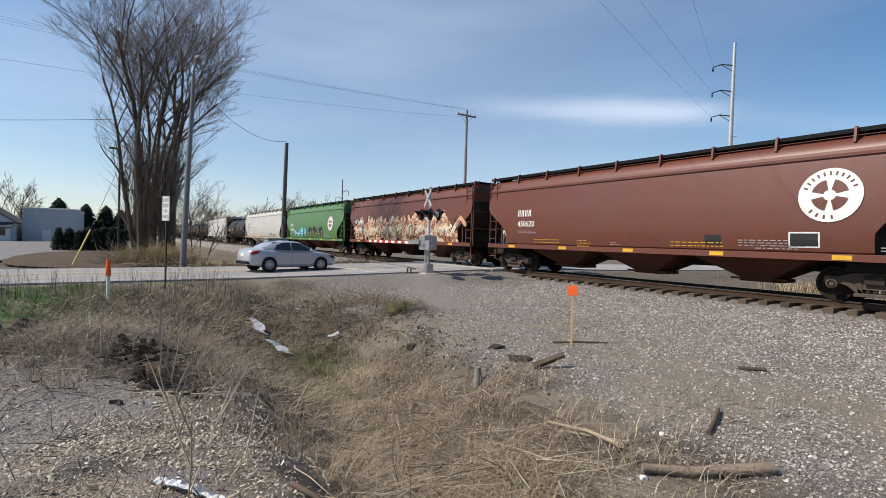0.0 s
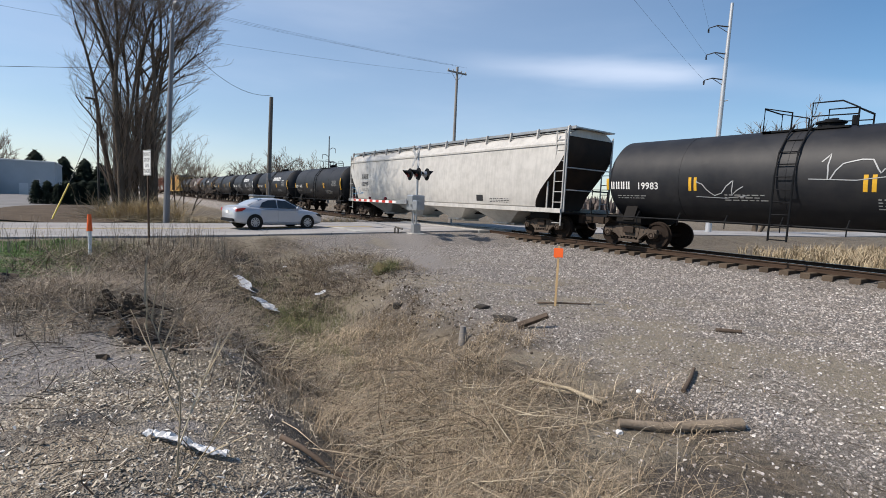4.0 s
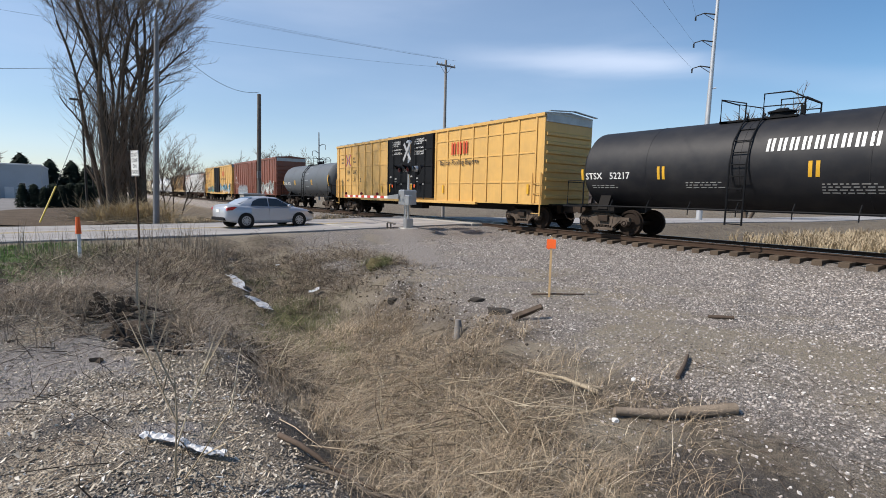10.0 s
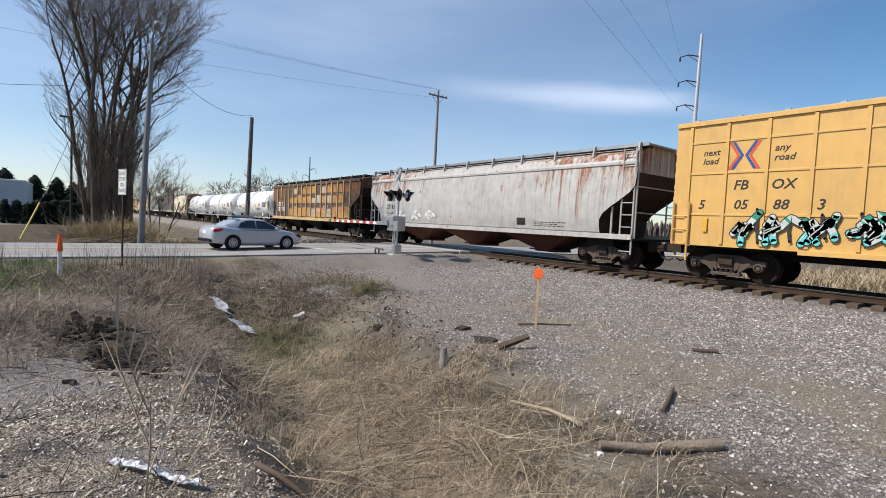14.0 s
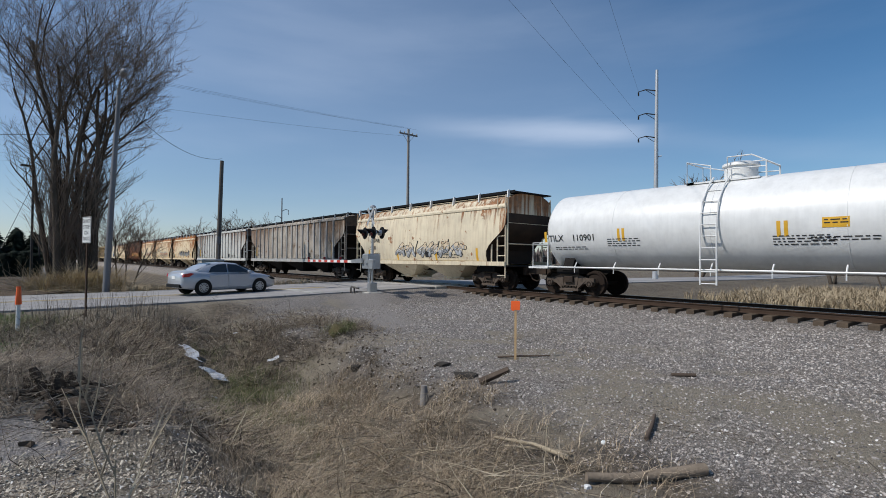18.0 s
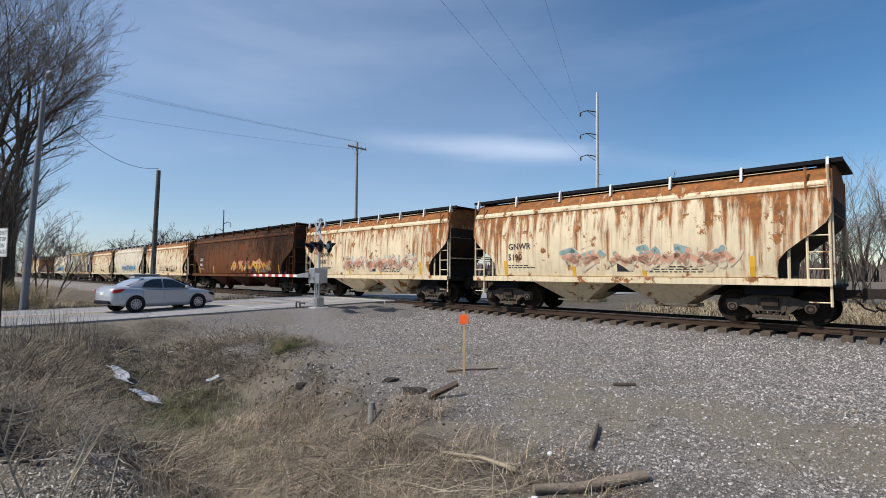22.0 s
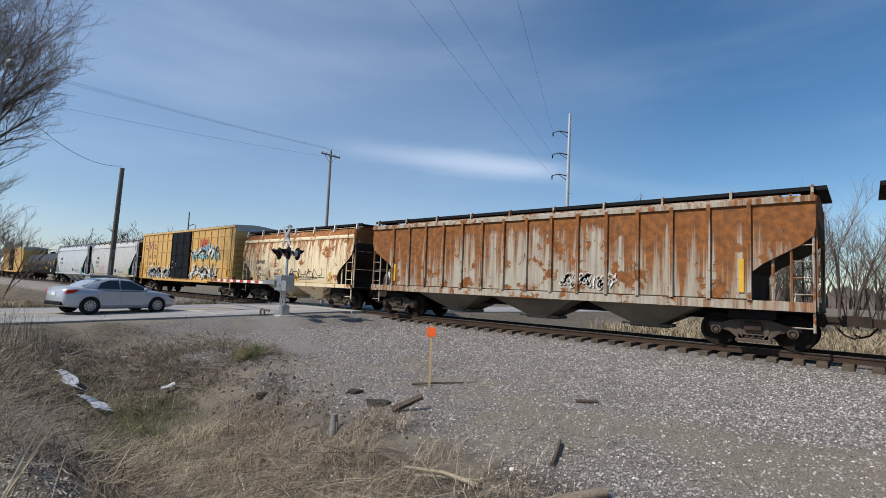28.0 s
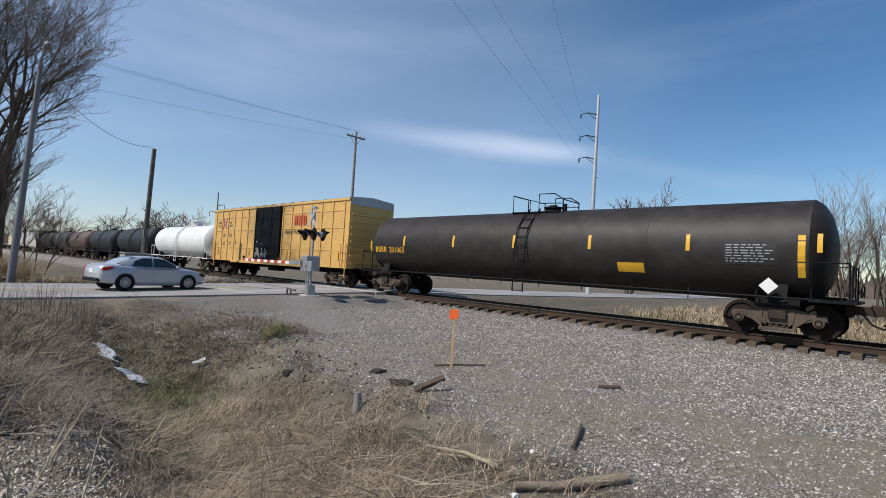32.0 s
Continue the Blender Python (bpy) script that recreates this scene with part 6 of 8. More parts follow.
for L, lab, m, st in ((18.0, "white covered hopper", P_WHITE, "pellet"), (18.0, "light grey covered hopper", P_LTGREY, "round"), (13.3, "cream two-bay hopper", P_CREAM, "short"), (18.4, "grey ribbed hopper", P_GREYRIB, "rib"), (13.3, "cream two-bay hopper", P_CREAM, "short")):
    c, ys = couple(covered_hopper(lab + " at the tail of the train", L, 4.0, m, m, st, 3 if L > 15 else 2), L)


def train_pose(left, L, t):
    return pose(left - 0.55 + L / 2 + SPEED * t, TRACK_Y, 0)

# ---- the car that waits at the crossing ----


def glass_material(name, c=(0.02, 0.025, 0.03)):
    m, n, l, b = mat(name, 0.06)
    b.inputs["Base Color"].default_value = rgba(c)
    b.inputs["IOR"].default_value = 1.5
    b.inputs["Coat Weight"].default_value = 0.4
    return m


def car_paint(name, c):
    m, n, l, b = mat(name, 0.30, 0.25)
    v = obj_vec(n, l)
    col = mix(n, l, noise_fac(n, l, v, 220, 2, 0.4, 0.6), c, tuple(x * 0.9 for x in c))
    col = mix(n, l, noise_fac(n, l, v, 1.6, 4, 0.5, 0.8), col, tuple(x * 0.82 for x in c))
    l.new(col, b.inputs["Base Color"])
    b.inputs["Coat Weight"].default_value = 0.7
    b.inputs["Coat Roughness"].default_value = 0.08
    return m


M_GLASS = glass_material("tinted_car_glass")
M_TYRE = plain("tyre_rubber", (0.022, 0.021, 0.020), 0.85, 0.0, 0.3, 10)
M_ALLOY = plain("wheel_cover_grey", (0.50, 0.51, 0.52), 0.4, 0.5, 0.2, 10)
M_TAIL = plain("tail_lamp_red", (0.42, 0.02, 0.02), 0.2, 0.0, 0.2, 10)


def loft(rings, m=0, cap=True):
    g = Geo()
    n = len(rings[0])
    v = [p for r in rings for p in r]
    f = [(i * n + k, i * n + (k + 1) % n, (i + 1) * n + (k + 1) % n, (i + 1) * n + k) for i in range(len(rings) - 1) for k in range(n)]
    if cap:
        f += [tuple(range(n)), tuple((len(rings) - 1) * n + k for k in range(n))]
    return g.add(v, f, m)


def sedan(at, label, body_m):
    car = thing("sedan", at, label, "car")
    # stations from the tail: along, half width, underside, belt line
    st = ((0.0, 0.62, 0.42, 0.80), (0.05, 0.74, 0.36, 0.97), (0.20, 0.82, 0.30, 1.05), (0.50, 0.865, 0.24, 1.065), (0.9, 0.88, 0.20, 1.03), (1.6, 0.885, 0.19, 0.99), (2.4, 0.885, 0.19, 0.96), (3.1, 0.885, 0.19, 0.965), (3.5, 0.88, 0.20, 0.96), (3.9, 0.865, 0.22, 0.90), (4.25, 0.82, 0.24, 0.82), (4.48, 0.72, 0.27, 0.70), (4.60, 0.58, 0.32, 0.58), (4.64, 0.45, 0.38, 0.50))
    rings = []
    for x, w, lo, hi in st:
        h = hi - lo
        half = [(w * 0.86, lo), (w * 0.97, lo + 0.10 * h), (w, lo + 0.35 * h), (w * 0.985, lo + 0.62 * h), (w * 0.955, lo + 0.86 * h), (w * 0.86, lo + 0.97 * h), (w * 0.4, hi + 0.012)]
        rings.append([(x - 2.32, -y, z) for y, z in half] + [(x - 2.32, y, z) for y, z in half[::-1]])
    part("body", loft(rings), body_m, car, "silver painted body", 50)
    cab = []
    for x, wb, wr, zr, zb in ((0.66, 0.70, 0.66, 1.08, 0.98), (1.02, 0.77, 0.60, 1.29, 0.95), (1.45, 0.80, 0.57, 1.42, 0.95), (2.05, 0.81, 0.57, 1.462, 0.93), (2.55, 0.81, 0.57, 1.42, 0.93), (3.05, 0.80, 0.60, 1.20, 0.93), (3.48, 0.74, 0.66, 1.0, 0.93)):
        half = [(wb, zb), (wr + 0.05, zr - 0.07), (wr - 0.06, zr - 0.012), (wr * 0.5, zr)]
        cab.append([(x - 2.32, -y, z) for y, z in half] + [(x - 2.32, y, z) for y, z in half[::-1]])
    part("cabin", loft(cab), body_m, car, "silver roof and pillars", 40)

    def pane(name, pts, parent=car):
        """A slab of glass on one side, from its outer corners."""
        n = len(pts)
        g = Geo().add([(x - 2.32, y, z) for x, y, z in pts] + [(x - 2.32, y * 0.97, z - 0.005) for x, y, z in pts], [tuple(range(n)), tuple(range(2 * n - 1, n - 1, -1))] + [(i, (i + 1) % n, n + (i + 1) % n, n + i) for i in range(n)])
        part(name, g, M_GLASS, parent, "dark tinted glass")
    for s in (-1, 1):
        pane("rear_side_window", [(1.18, s * 0.795, 1.02), (2.02, s * 0.815, 1.0), (2.02, s * 0.665, 1.375), (1.62, s * 0.675, 1.36), (1.32, s * 0.71, 1.24)])
        pane("front_side_window", [(2.09, s * 0.815, 1.0), (3.12, s * 0.80, 0.99), (2.98, s * 0.73, 1.12), (2.52, s * 0.67, 1.345), (2.09, s * 0.665, 1.375)])
        for x, door in ((1.2, "rear_door"), (2.06, "front_door")):
            d = part(door, Geo().box(x - 2.32, x - 2.32 + (0.84 if x < 2 else 1.02), s * 0.885 - 0.004, s * 0.885 + 0.004, 0.34, 0.90, c=0.003), body_m, car)
            part("door_handle", Geo().box(x - 2.22, x - 2.06, s * 0.893 - 0.012, s * 0.893 + 0.012, 0.83, 0.86, c=0.008), body_m, d)
        part("wing_mirror", Geo().lathe([(-0.09, 0.02), (-0.07, 0.07), (0.03, 0.085), (0.09, 0.03)], 10, (0.72, s * 0.96, 1.02), "y"), body_m, car, "", 50)
        part("tail_lamp", Geo().prism([(-2.28, 0.80), (-2.25, 0.93), (-1.95, 0.98), (-1.82, 0.95), (-2.02, 0.82)], s * 0.80 - 0.06, s * 0.80 + 0.062), M_TAIL, car, "red tail lamp")
        part("headlamp", Geo().prism([(1.75, 0.70), (1.72, 0.78), (2.05, 0.74), (2.20, 0.62), (2.08, 0.61)], s * 0.74 - 0.06, s * 0.74 + 0.07), M_GLASS, car, "clear headlamp")
        for x in (0.92, 3.62):
            arch = Geo()
            arch.lathe([(s * 0.80, 0.375), (s * 0.893, 0.375), (s * 0.893, 0.02), (s * 0.80, 0.02)], 24, (x - 2.32, 0, 0.33), "y")
            part("wheel_arch", arch, M_TYRE, car, "black wheel arch")
            w = part("wheel", Geo().lathe([(s * 0.70, 0.24), (s * 0.70, 0.31), (s * 0.73, 0.325), (s * 0.88, 0.325), (s * 0.905, 0.305), (s * 0.905, 0.22), (s * 0.86, 0.21)], 26, axis="y"), M_TYRE, car, "black tyre", 40, pose(x - 2.32, 0, 0.325))
            rim = Geo().lathe([(s * 0.875, 0.21), (s * 0.888, 0.208), (s * 0.888, 0.05), (s * 0.875, 0.05)], 24, axis="y").lathe([(s * 0.86, 0.215), (s * 0.900, 0.215), (s * 0.905, 0.19), (s * 0.885, 0.185)], 24, axis="y")
            for k in range(10):
                a = 2 * math.pi * k / 10
                c, q = math.cos(a), math.sin(a)
                rim.add([(0.03 * c - 0.022 * q, s * 0.893, 0.03 * q + 0.022 * c), (0.20 * c - 0.026 * q, s * 0.902, 0.20 * q + 0.026 * c), (0.20 * c + 0.026 * q, s * 0.902, 0.20 * q - 0.026 * c), (0.03 * c + 0.022 * q, s * 0.893, 0.03 * q - 0.022 * c)], [(0, 1, 2, 3)])
            rim.lathe([(s * 0.88, 0.05), (s * 0.91, 0.045)], 12, axis="y")
            part("wheel_cover", rim, M_ALLOY, w, "silver ten-spoke wheel cover")["kind"] = "stuff"
    pane("rear_window", [(0.70, -0.64, 1.10), (0.70, 0.64, 1.10), (1.38, 0.54, 1.418), (1.38, -0.54, 1.418)])
    pane("windscreen", [(3.42, -0.66, 1.05), (3.42, 0.66, 1.05), (2.62, 0.55, 1.41), (2.62, -0.55, 1.41)])
    part("rear_bumper", Geo().box(-2.36, -2.1, -0.66, 0.66, 0.34, 0.50, c=0.05), M_BLACK, car, "black lower bumper")
    part("number_plate", Geo().box(-2.335, -2.32, -0.16, 0.16, 0.70, 0.84), M_WHITE, car, "plain white plate")
    return car


auto = sedan(pose(-22.3, 6.38, road_z(6.38), 0, 0, 101), "silver four-door sedan waiting on the road at the crossing", car_paint("silver_car_paint", (0.47, 0.49, 0.53)))


auto.scale = (0.90, 0.90, 0.90)

# ---- crossing signal and gate ----
M_MAST = plain("aluminium_mast", (0.52, 0.53, 0.54), 0.4, 0.7, 0.2, 6)
M_OLDWHITE = plain("weathered_white_sheet", (0.40, 0.41, 0.42), 0.6, 0.0, 0.25, 9)
M_LENS = plain("dark_red_lens", (0.10, 0.008, 0.008), 0.15, 0.0, 0.2, 10)
mz = -0.22
sig = thing("crossing_signal", pose(-18.14, 11.2, mz, 0, 0, -6), "railway crossing signal with crossbuck, four lamps and a lowered gate", "crossing signal")
part("foundation", Geo().box(-0.32, 0.32, -0.32, 0.32, -0.25, 0.12, c=0.03), M_CONC, sig, "square concrete foundation")
part("base_casting", Geo().box(-0.16, 0.16, -0.16, 0.16, 0.12, 0.52, c=0.03), M_MAST, sig)
part("mast", Geo().tube([(0, 0, 0.4), (0, 0, 3.75)], 0.052, 14), M_MAST, sig, "grey metal mast", 40)
part("conduit", Geo().tube([(-0.1, -0.1, 0.2), (-0.14, -0.12, 0.7), (-0.1, -0.12, 1.15)], 0.03, 6).tube([(0.06, -0.14, 0.2), (0.1, -0.16, 0.7), (0.08, -0.14, 1.15)], 0.025, 6), M_MAST, sig)
part("gate_mechanism", Geo().box(-0.28, 0.28, -0.34, 0.24, 1.12, 1.75, c=0.04), M_MAST, sig, "grey gate mechanism box")
part("counterweight_arm", Geo().box(0.1, 1.05, -0.44, -0.38, 1.36, 1.46).box(0.65, 1.05, -0.50, -0.36, 1.12, 1.52, c=0.02), M_MAST, sig, "counterweight arm with a pale plate")
arm = part("gate_arm", Geo().prism([(-0.1, 1.36), (-1.2, 1.34), (-1.2, 1.48), (-0.1, 1.56)], -0.46, -0.40), M_MAST, sig, "lowered gate arm")
for k in range(14):
    x = -1.2 - k * 0.42
    part("gate_stripe", Geo().box(x - 0.42, x, -0.455, -0.405, 1.355, 1.47), M_RED if k % 2 else M_WHITE, arm)
for x in (-2.5, -4.6, -7.0):
    part("gate_lamp", Geo().lathe([(-0.05, 0.06), (0.0, 0.075), (0.05, 0.06)], 10, (x, -0.43, 1.55), "y"), M_LENS, arm, "small red gate lamp")
for s in (-1, 1):
    g = Geo()
    d = Vector((s * 0.33, 0, 0.36))
    n2 = Vector((-s * 0.05, 0, 0.05))
    c0 = Vector((0, -0.11 - 0.012 * s, 3.35))
    q = [c0 - d - n2, c0 + d - n2, c0 + d + n2, c0 - d + n2]
    g.add([tuple(p) for p in q] + [tuple(p + Vector((0, 0.008, 0))) for p in q], [(0, 1, 2, 3), (7, 6, 5, 4), (0, 4, 5, 1), (1, 5, 6, 2), (2, 6, 7, 3), (3, 7, 4, 0)])
    part("crossbuck_blade", g, M_OLDWHITE, sig, "white crossbuck blade")
part("lamp_bar", Geo().tube([(-0.52, 0, 2.68), (0.52, 0, 2.68)], 0.035, 8).box(-0.09, 0.09, -0.1, 0.1, 2.6, 2.78), M_BLACK, sig, "black lamp crossarm")
for s in (-1, 1):
    for y, dd in ((-0.20, -1), (0.20, 1)):
        lamp = part("signal_lamp", Geo().lathe([(0.0, 0.05), (0.02, 0.26), (0.035, 0.26), (0.05, 0.02)], 22, (0, 0, 0), "y"), M_BLACK, sig, "round black lamp disc", 30, pose(s * 0.42, y, 2.64))
        part("lens", Geo().lathe([(0.05 * dd, 0.14), (0.075 * dd, 0.13), (0.09 * dd, 0.02)], 16, axis="y"), M_LENS, lamp, "dark red lens")
        part("lamp_housing", Geo().lathe([(-0.02 * dd, 0.13), (-0.14 * dd, 0.11), (-0.17 * dd, 0.03)], 14, axis="y"), M_MAST, lamp, "pale grey lamp back")
        hood = Geo()
        n = 10
        v = []
        for i in range(n + 1):
            a = math.pi * (-0.05 + 1.1 * i / n)
            v += [(0.155 * math.cos(a), 0.05 * dd, 0.155 * math.sin(a)), (0.15 * math.cos(a), (0.10 + 0.22 * math.sin(a)) * dd if math.sin(a) > 0 else 0.1 * dd, 0.15 * math.sin(a)), (0.165 * math.cos(a), 0.05 * dd, 0.165 * math.sin(a)), (0.16 * math.cos(a), (0.10 + 0.22 * math.sin(a)) * dd if math.sin(a) > 0 else 0.1 * dd, 0.16 * math.sin(a))]
        f = []
        for i in range(n):
            a, b2 = i * 4, i * 4 + 4
            f += [(a, b2, b2 + 1, a + 1), (a + 2, a + 3, b2 + 3, b2 + 2), (a + 1, b2 + 1, b2 + 3, a + 3)]
        hood.add(v, f)
        part("lamp_hood", hood, M_BLACK, lamp)
part("bell", Geo().lathe([(0.0, 0.13), (0.05, 0.13), (0.10, 0.08), (0.12, 0.02)], 14, (0, 0, 3.73), "z"), M_MAST, sig)
bl = thing("bent_bollard", pose(-18.9, 10.6, -0.25), "low bent steel pipe guard beside the signal", "bollard")
part("pipe", Geo().tube([(0, 0, -0.2), (0, 0, 0.32), (0.05, 0, 0.36), (0.5, 0.1, 0.30)], 0.04, 8), M_GREYWOOD, bl)
part("pipe", Geo().tube([(0.12, 0.1, -0.2), (0.12, 0.1, 0.36)], 0.04, 8), M_GREYWOOD, bl)

# ---- sign, stakes and poles ----
sg = thing("road_sign", pose(-16.6, 1.15, ground_z(-16.6, 1.15), 0, 0, 19), "white no-stopping-on-tracks sign on a rusty channel post", "road sign")
part("post", Geo().box(-0.03, 0.03, -0.02, -0.012, -0.3, 2.75).box(-0.03, -0.024, -0.012, 0.015, -0.3, 2.75).box(0.024, 0.03, -0.012, 0.015, -0.3, 2.75), M_RAIL, sg, "rusty steel post")
pl = part("sign_plate", Geo().box(-0.24, 0.24, -0.03, -0.022, 2.02, 2.74), M_WHITE, sg, "white sign plate")
part("sign_border", Geo().box(-0.228, 0.228, -0.033, -0.03, 2.032, 2.042).box(-0.228, 0.228, -0.033, -0.03, 2.718, 2.728).box(-0.228, -0.218, -0.033, -0.03, 2.042, 2.718).box(0.218, 0.228, -0.033, -0.03, 2.042, 2.718), M_DARKMARK, pl)
for k, word in enumerate(("DO NOT", "STOP", "ON", "TRACKS")):
    me = letter_mesh(word, 0.15)
    wd = max(v.co.x for v in me.vertices)
    k0 = min(1.0, 0.40 / wd)
    for v in me.vertices:
        v.co = (v.co.x * k0 - wd * k0 / 2, -0.036, 2.57 - k * 0.16 + v.co.y)
    me.materials.append(M_SIGNTEXT)
    ob = part("sign_word", me, None, pl)
fl = thing("survey_stake", pose(-6.24, 7.0, ground_z(-6.24, 7.0), 0, 0, 30), "wooden survey stake with an orange ribbon flag in the gravel", "stake")
part("lath", Geo().box(-0.02, 0.02, -0.006, 0.006, -0.2, 1.14), M_LATH, fl, "pale wooden lath")
part("ribbon", Geo().box(-0.085, 0.085, -0.02, -0.008, 0.93, 1.10, c=0.01).prism([(-0.1, 0.95), (-0.04, 0.90), (0.0, 0.95)], -0.016, -0.010), M_ORANGE, fl, "fluorescent orange flag")
ls = thing("marker_post", pose(-14.6, -0.22, ground_z(-14.6, -0.22)), "white marker post with an orange wrapped top", "stake")
part("post", Geo().tube([(0, 0, -0.2), (0, 0, 0.75)], 0.04, 8), M_WHITE, ls)
part("orange_wrap", Geo().tube([(0, 0, 0.62), (0.01, 0, 0.8), (0, 0, 1.02)], 0.062, 8, 0.04), M_ORANGE, ls, "torn orange wrap")


def pole(name, x, y, h, r0, r1, m, label, lean=(0, 0)):
    z = ground_z(x, y)
    t = thing(name, pose(x, y, z), label, "pole")
    part("shaft", Geo().tube([(0, 0, -0.5), (lean[0] / 2, lean[1] / 2, h / 2), (lean[0], lean[1], h)], r0, 12, r1), m, t, "", 40)
    return t


M_LAMPPOLE = plain("dull_grey_pole", (0.20, 0.20, 0.21), 0.6, 0.3, 0.25, 3)
M_DARKPOLE = plain("dark_bronze_pole", (0.03, 0.028, 0.026), 0.5, 0.2, 0.25, 3)
t = pole("street_lamp", -26.75, 2.55, 9.3, 0.145, 0.09, M_LAMPPOLE, "tall weathered grey street lamp pole on the road verge", (0.0, 0.35))
part("lamp_arm", Geo().tube([(0, 0.3, 9.0), (0.5, 0.3, 9.4), (1.5, 0.3, 9.55)], 0.04, 6), M_LAMPPOLE, t)
part("lamp_head", Geo().lathe([(-0.4, 0.03), (-0.3, 0.12), (0.2, 0.15), (0.35, 0.06)], 12, (1.8, 0.3, 9.52)), M_LAMPPOLE, t, "cobra-head luminaire", 40)
t = pole("utility_pole", -36.2, 9.85, 9.0, 0.17, 0.13, M_GREYWOOD, "short dark wooden pole with a service drop", (0.1, 0.15))
part("meter_box", Geo().box(0.14, 0.32, -0.12, 0.12, 3.2, 3.7, c=0.02), M_LAMPPOLE, t)
part("conduit", Geo().tube([(0.2, 0, 0), (0.2, 0, 3.3)], 0.03, 6), M_LAMPPOLE, t)
cb = thing("signal_cabinet", pose(-34.2, 8.9, ground_z(-34.2, 8.9)), "light grey railway signal cabinet at the verge", "cabinet")
part("body", Geo().box(-0.55, 0.55, -0.65, 0.65, -0.2, 2.0, c=0.04), M_CONC, cb)
part("door", Geo().box(0.55, 0.58, -0.58, 0.58, 0.1, 1.85, c=0.01), M_MAST, cb, "grey metal door")
part("roof_cap", Geo().box(-0.6, 0.6, -0.7, 0.7, 2.0, 2.08, c=0.03), M_MAST, cb)
M_PALEPOLE = plain("bleached_pole_wood", (0.34, 0.315, 0.29), 0.85, 0.0, 0.3, 3, 0.3)
up = pole("utility_pole", -41.2, 29.6, 15.6, 0.19, 0.12, M_PALEPOLE, "tall grey wooden utility pole with a crossarm beyond the tracks")
part("crossarm", Geo().box(-0.06, 0.06, -1.15, 1.15, 15.0, 15.14).tube([(0, -0.7, 15.0), (0, 0, 14.2)], 0.02, 5).tube([(0, 0.7, 15.0), (0, 0, 14.2)], 0.02, 5), M_PALEPOLE, up, "wooden crossarm")
for y in (-1.05, -0.5, 0.5, 1.05):
    part("insulator", Geo().lathe([(15.14, 0.03), (15.2, 0.06), (15.28, 0.055), (15.32, 0.02)], 8, (0, y, 0), "z"), M_CONC, up)
M_TOWER = plain("galvanised_pole", (0.55, 0.56, 0.57), 0.5, 0.5, 0.15, 3)
tw = pole("transmission_pole", -22.9, 45.3, 20.0, 0.27, 0.13, M_TOWER, "tall pale galvanised transmission pole with stacked side arms", (0.15, 0.1))
for k, z in enumerate((18.0, 15.7, 13.5)):
    a = part("side_arm", Geo().tube([(0.1, 0, z), (-0.7, -0.4, z + 0.22), (-1.25, -0.75, z + 0.05)], 0.06, 6, 0.04).tube([(0.1, 0, z - 0.5), (-0.7, -0.4, z + 0.18)], 0.03, 5), M_DARKPOLE, tw, "steel side arm")
    part("insulator_string", Geo().lathe([(-0.35 + 0.05 * i, 0.035 if i % 2 else 0.09) for i in range(8)], 8, (-1.25, -0.75, z + 0.02), "z"), M_DARKPOLE, a)
part("lower_arm", Geo().tube([(0, 0, 11.6), (0.5, 0.3, 11.75)], 0.05, 6), M_TOWER, tw)
for x, y, h in ((-38.0, -0.05, 7.0), (-50.0, 0.4, 6.2)):
    t = pole("parking_lamp", x, y, h, 0.07, 0.055, M_DARKPOLE, "slim dark parking-lot lamp post")
    part("lamp_head", Geo().box(-0.15, 0.15, -0.6, 0.05, h, h + 0.09, c=0.02), M_DARKPOLE, t, "flat lamp head")
t = pole("utility_pole", -37.4, 0.85, 8.2, 0.16, 0.11, M_DARKPOLE, "dark wooden pole against the tree trunks")
gy = thing("guy_wire", pose(-28.0, -1.83, ground_z(-28, -1.83)), "steel guy wire with a yellow plastic guard", "guy wire")
part("guard", Geo().tube([(0, 0, 0), (-1.8, 0.62, 1.75)], 0.035, 8), plain("yellow_plastic", (0.60, 0.45, 0.05), 0.5, 0, 0.2, 5), gy, "yellow plastic guard")
part("wire", Geo().tube([(-1.8, 0.62, 1.75), (-9.2, 2.6, 8.2)], 0.012, 4), M_DARKPOLE, gy)
M_CABLE = plain("black_cable", (0.02, 0.02, 0.022), 0.6, 0.0, 0.2, 5)


def cable(a, b, sag, r, label):
    a, b = Vector(a), Vector(b)
    pts = []
    for i in range(25):
        u = i / 24
        p = a.lerp(b, u)
        pts.append((p.x, p.y, p.z - sag * 4 * u * (1 - u)))
    ob = part("overhead_cable", Geo().tube(pts, r, 5), M_CABLE)
    tagged(ob, label, "cable", "overhead lines")


# the high line comes over from beyond the tracks
for k, (z, x1) in enumerate(((18.0, -14.2), (15.7, -16.8), (13.5, -18.0))):
    a = Vector((-24.1, 44.5, z - 0.4))
    cable(a, (x1 + (x1 + 24.6) * 1.3, 22 - 22.2 * 1.3 + 0.0, (13.9, 15.0, 15.8)[k] + 0.6), 0.6, 0.0065, "black overhead conductor of the transmission line")
for k, (z, zl) in enumerate(((14.9, 12.9), (14.9, 12.4), (14.9, 12.65))):
    cable((-41.2, 29.0 + 0.9 * k, z), (-36.0, -24.0, zl + 0.9), 0.8, 0.006, "thin overhead distribution wire along the road")
cable((-41.2, 30.0, 14.1), (-36.0, -24.0, 10.7), 0.9, 0.007, "lower overhead wire along the road")
cable((-37.4, 0.85, 8.6), (-42.0, -34.0, 5.6), 0.6, 0.014, "overhead service wire to the buildings")
cable((-36.1, 10.0, 8.2), (-27.0, 2.8, 8.8), 0.9, 0.013, "sagging service wire between two poles")
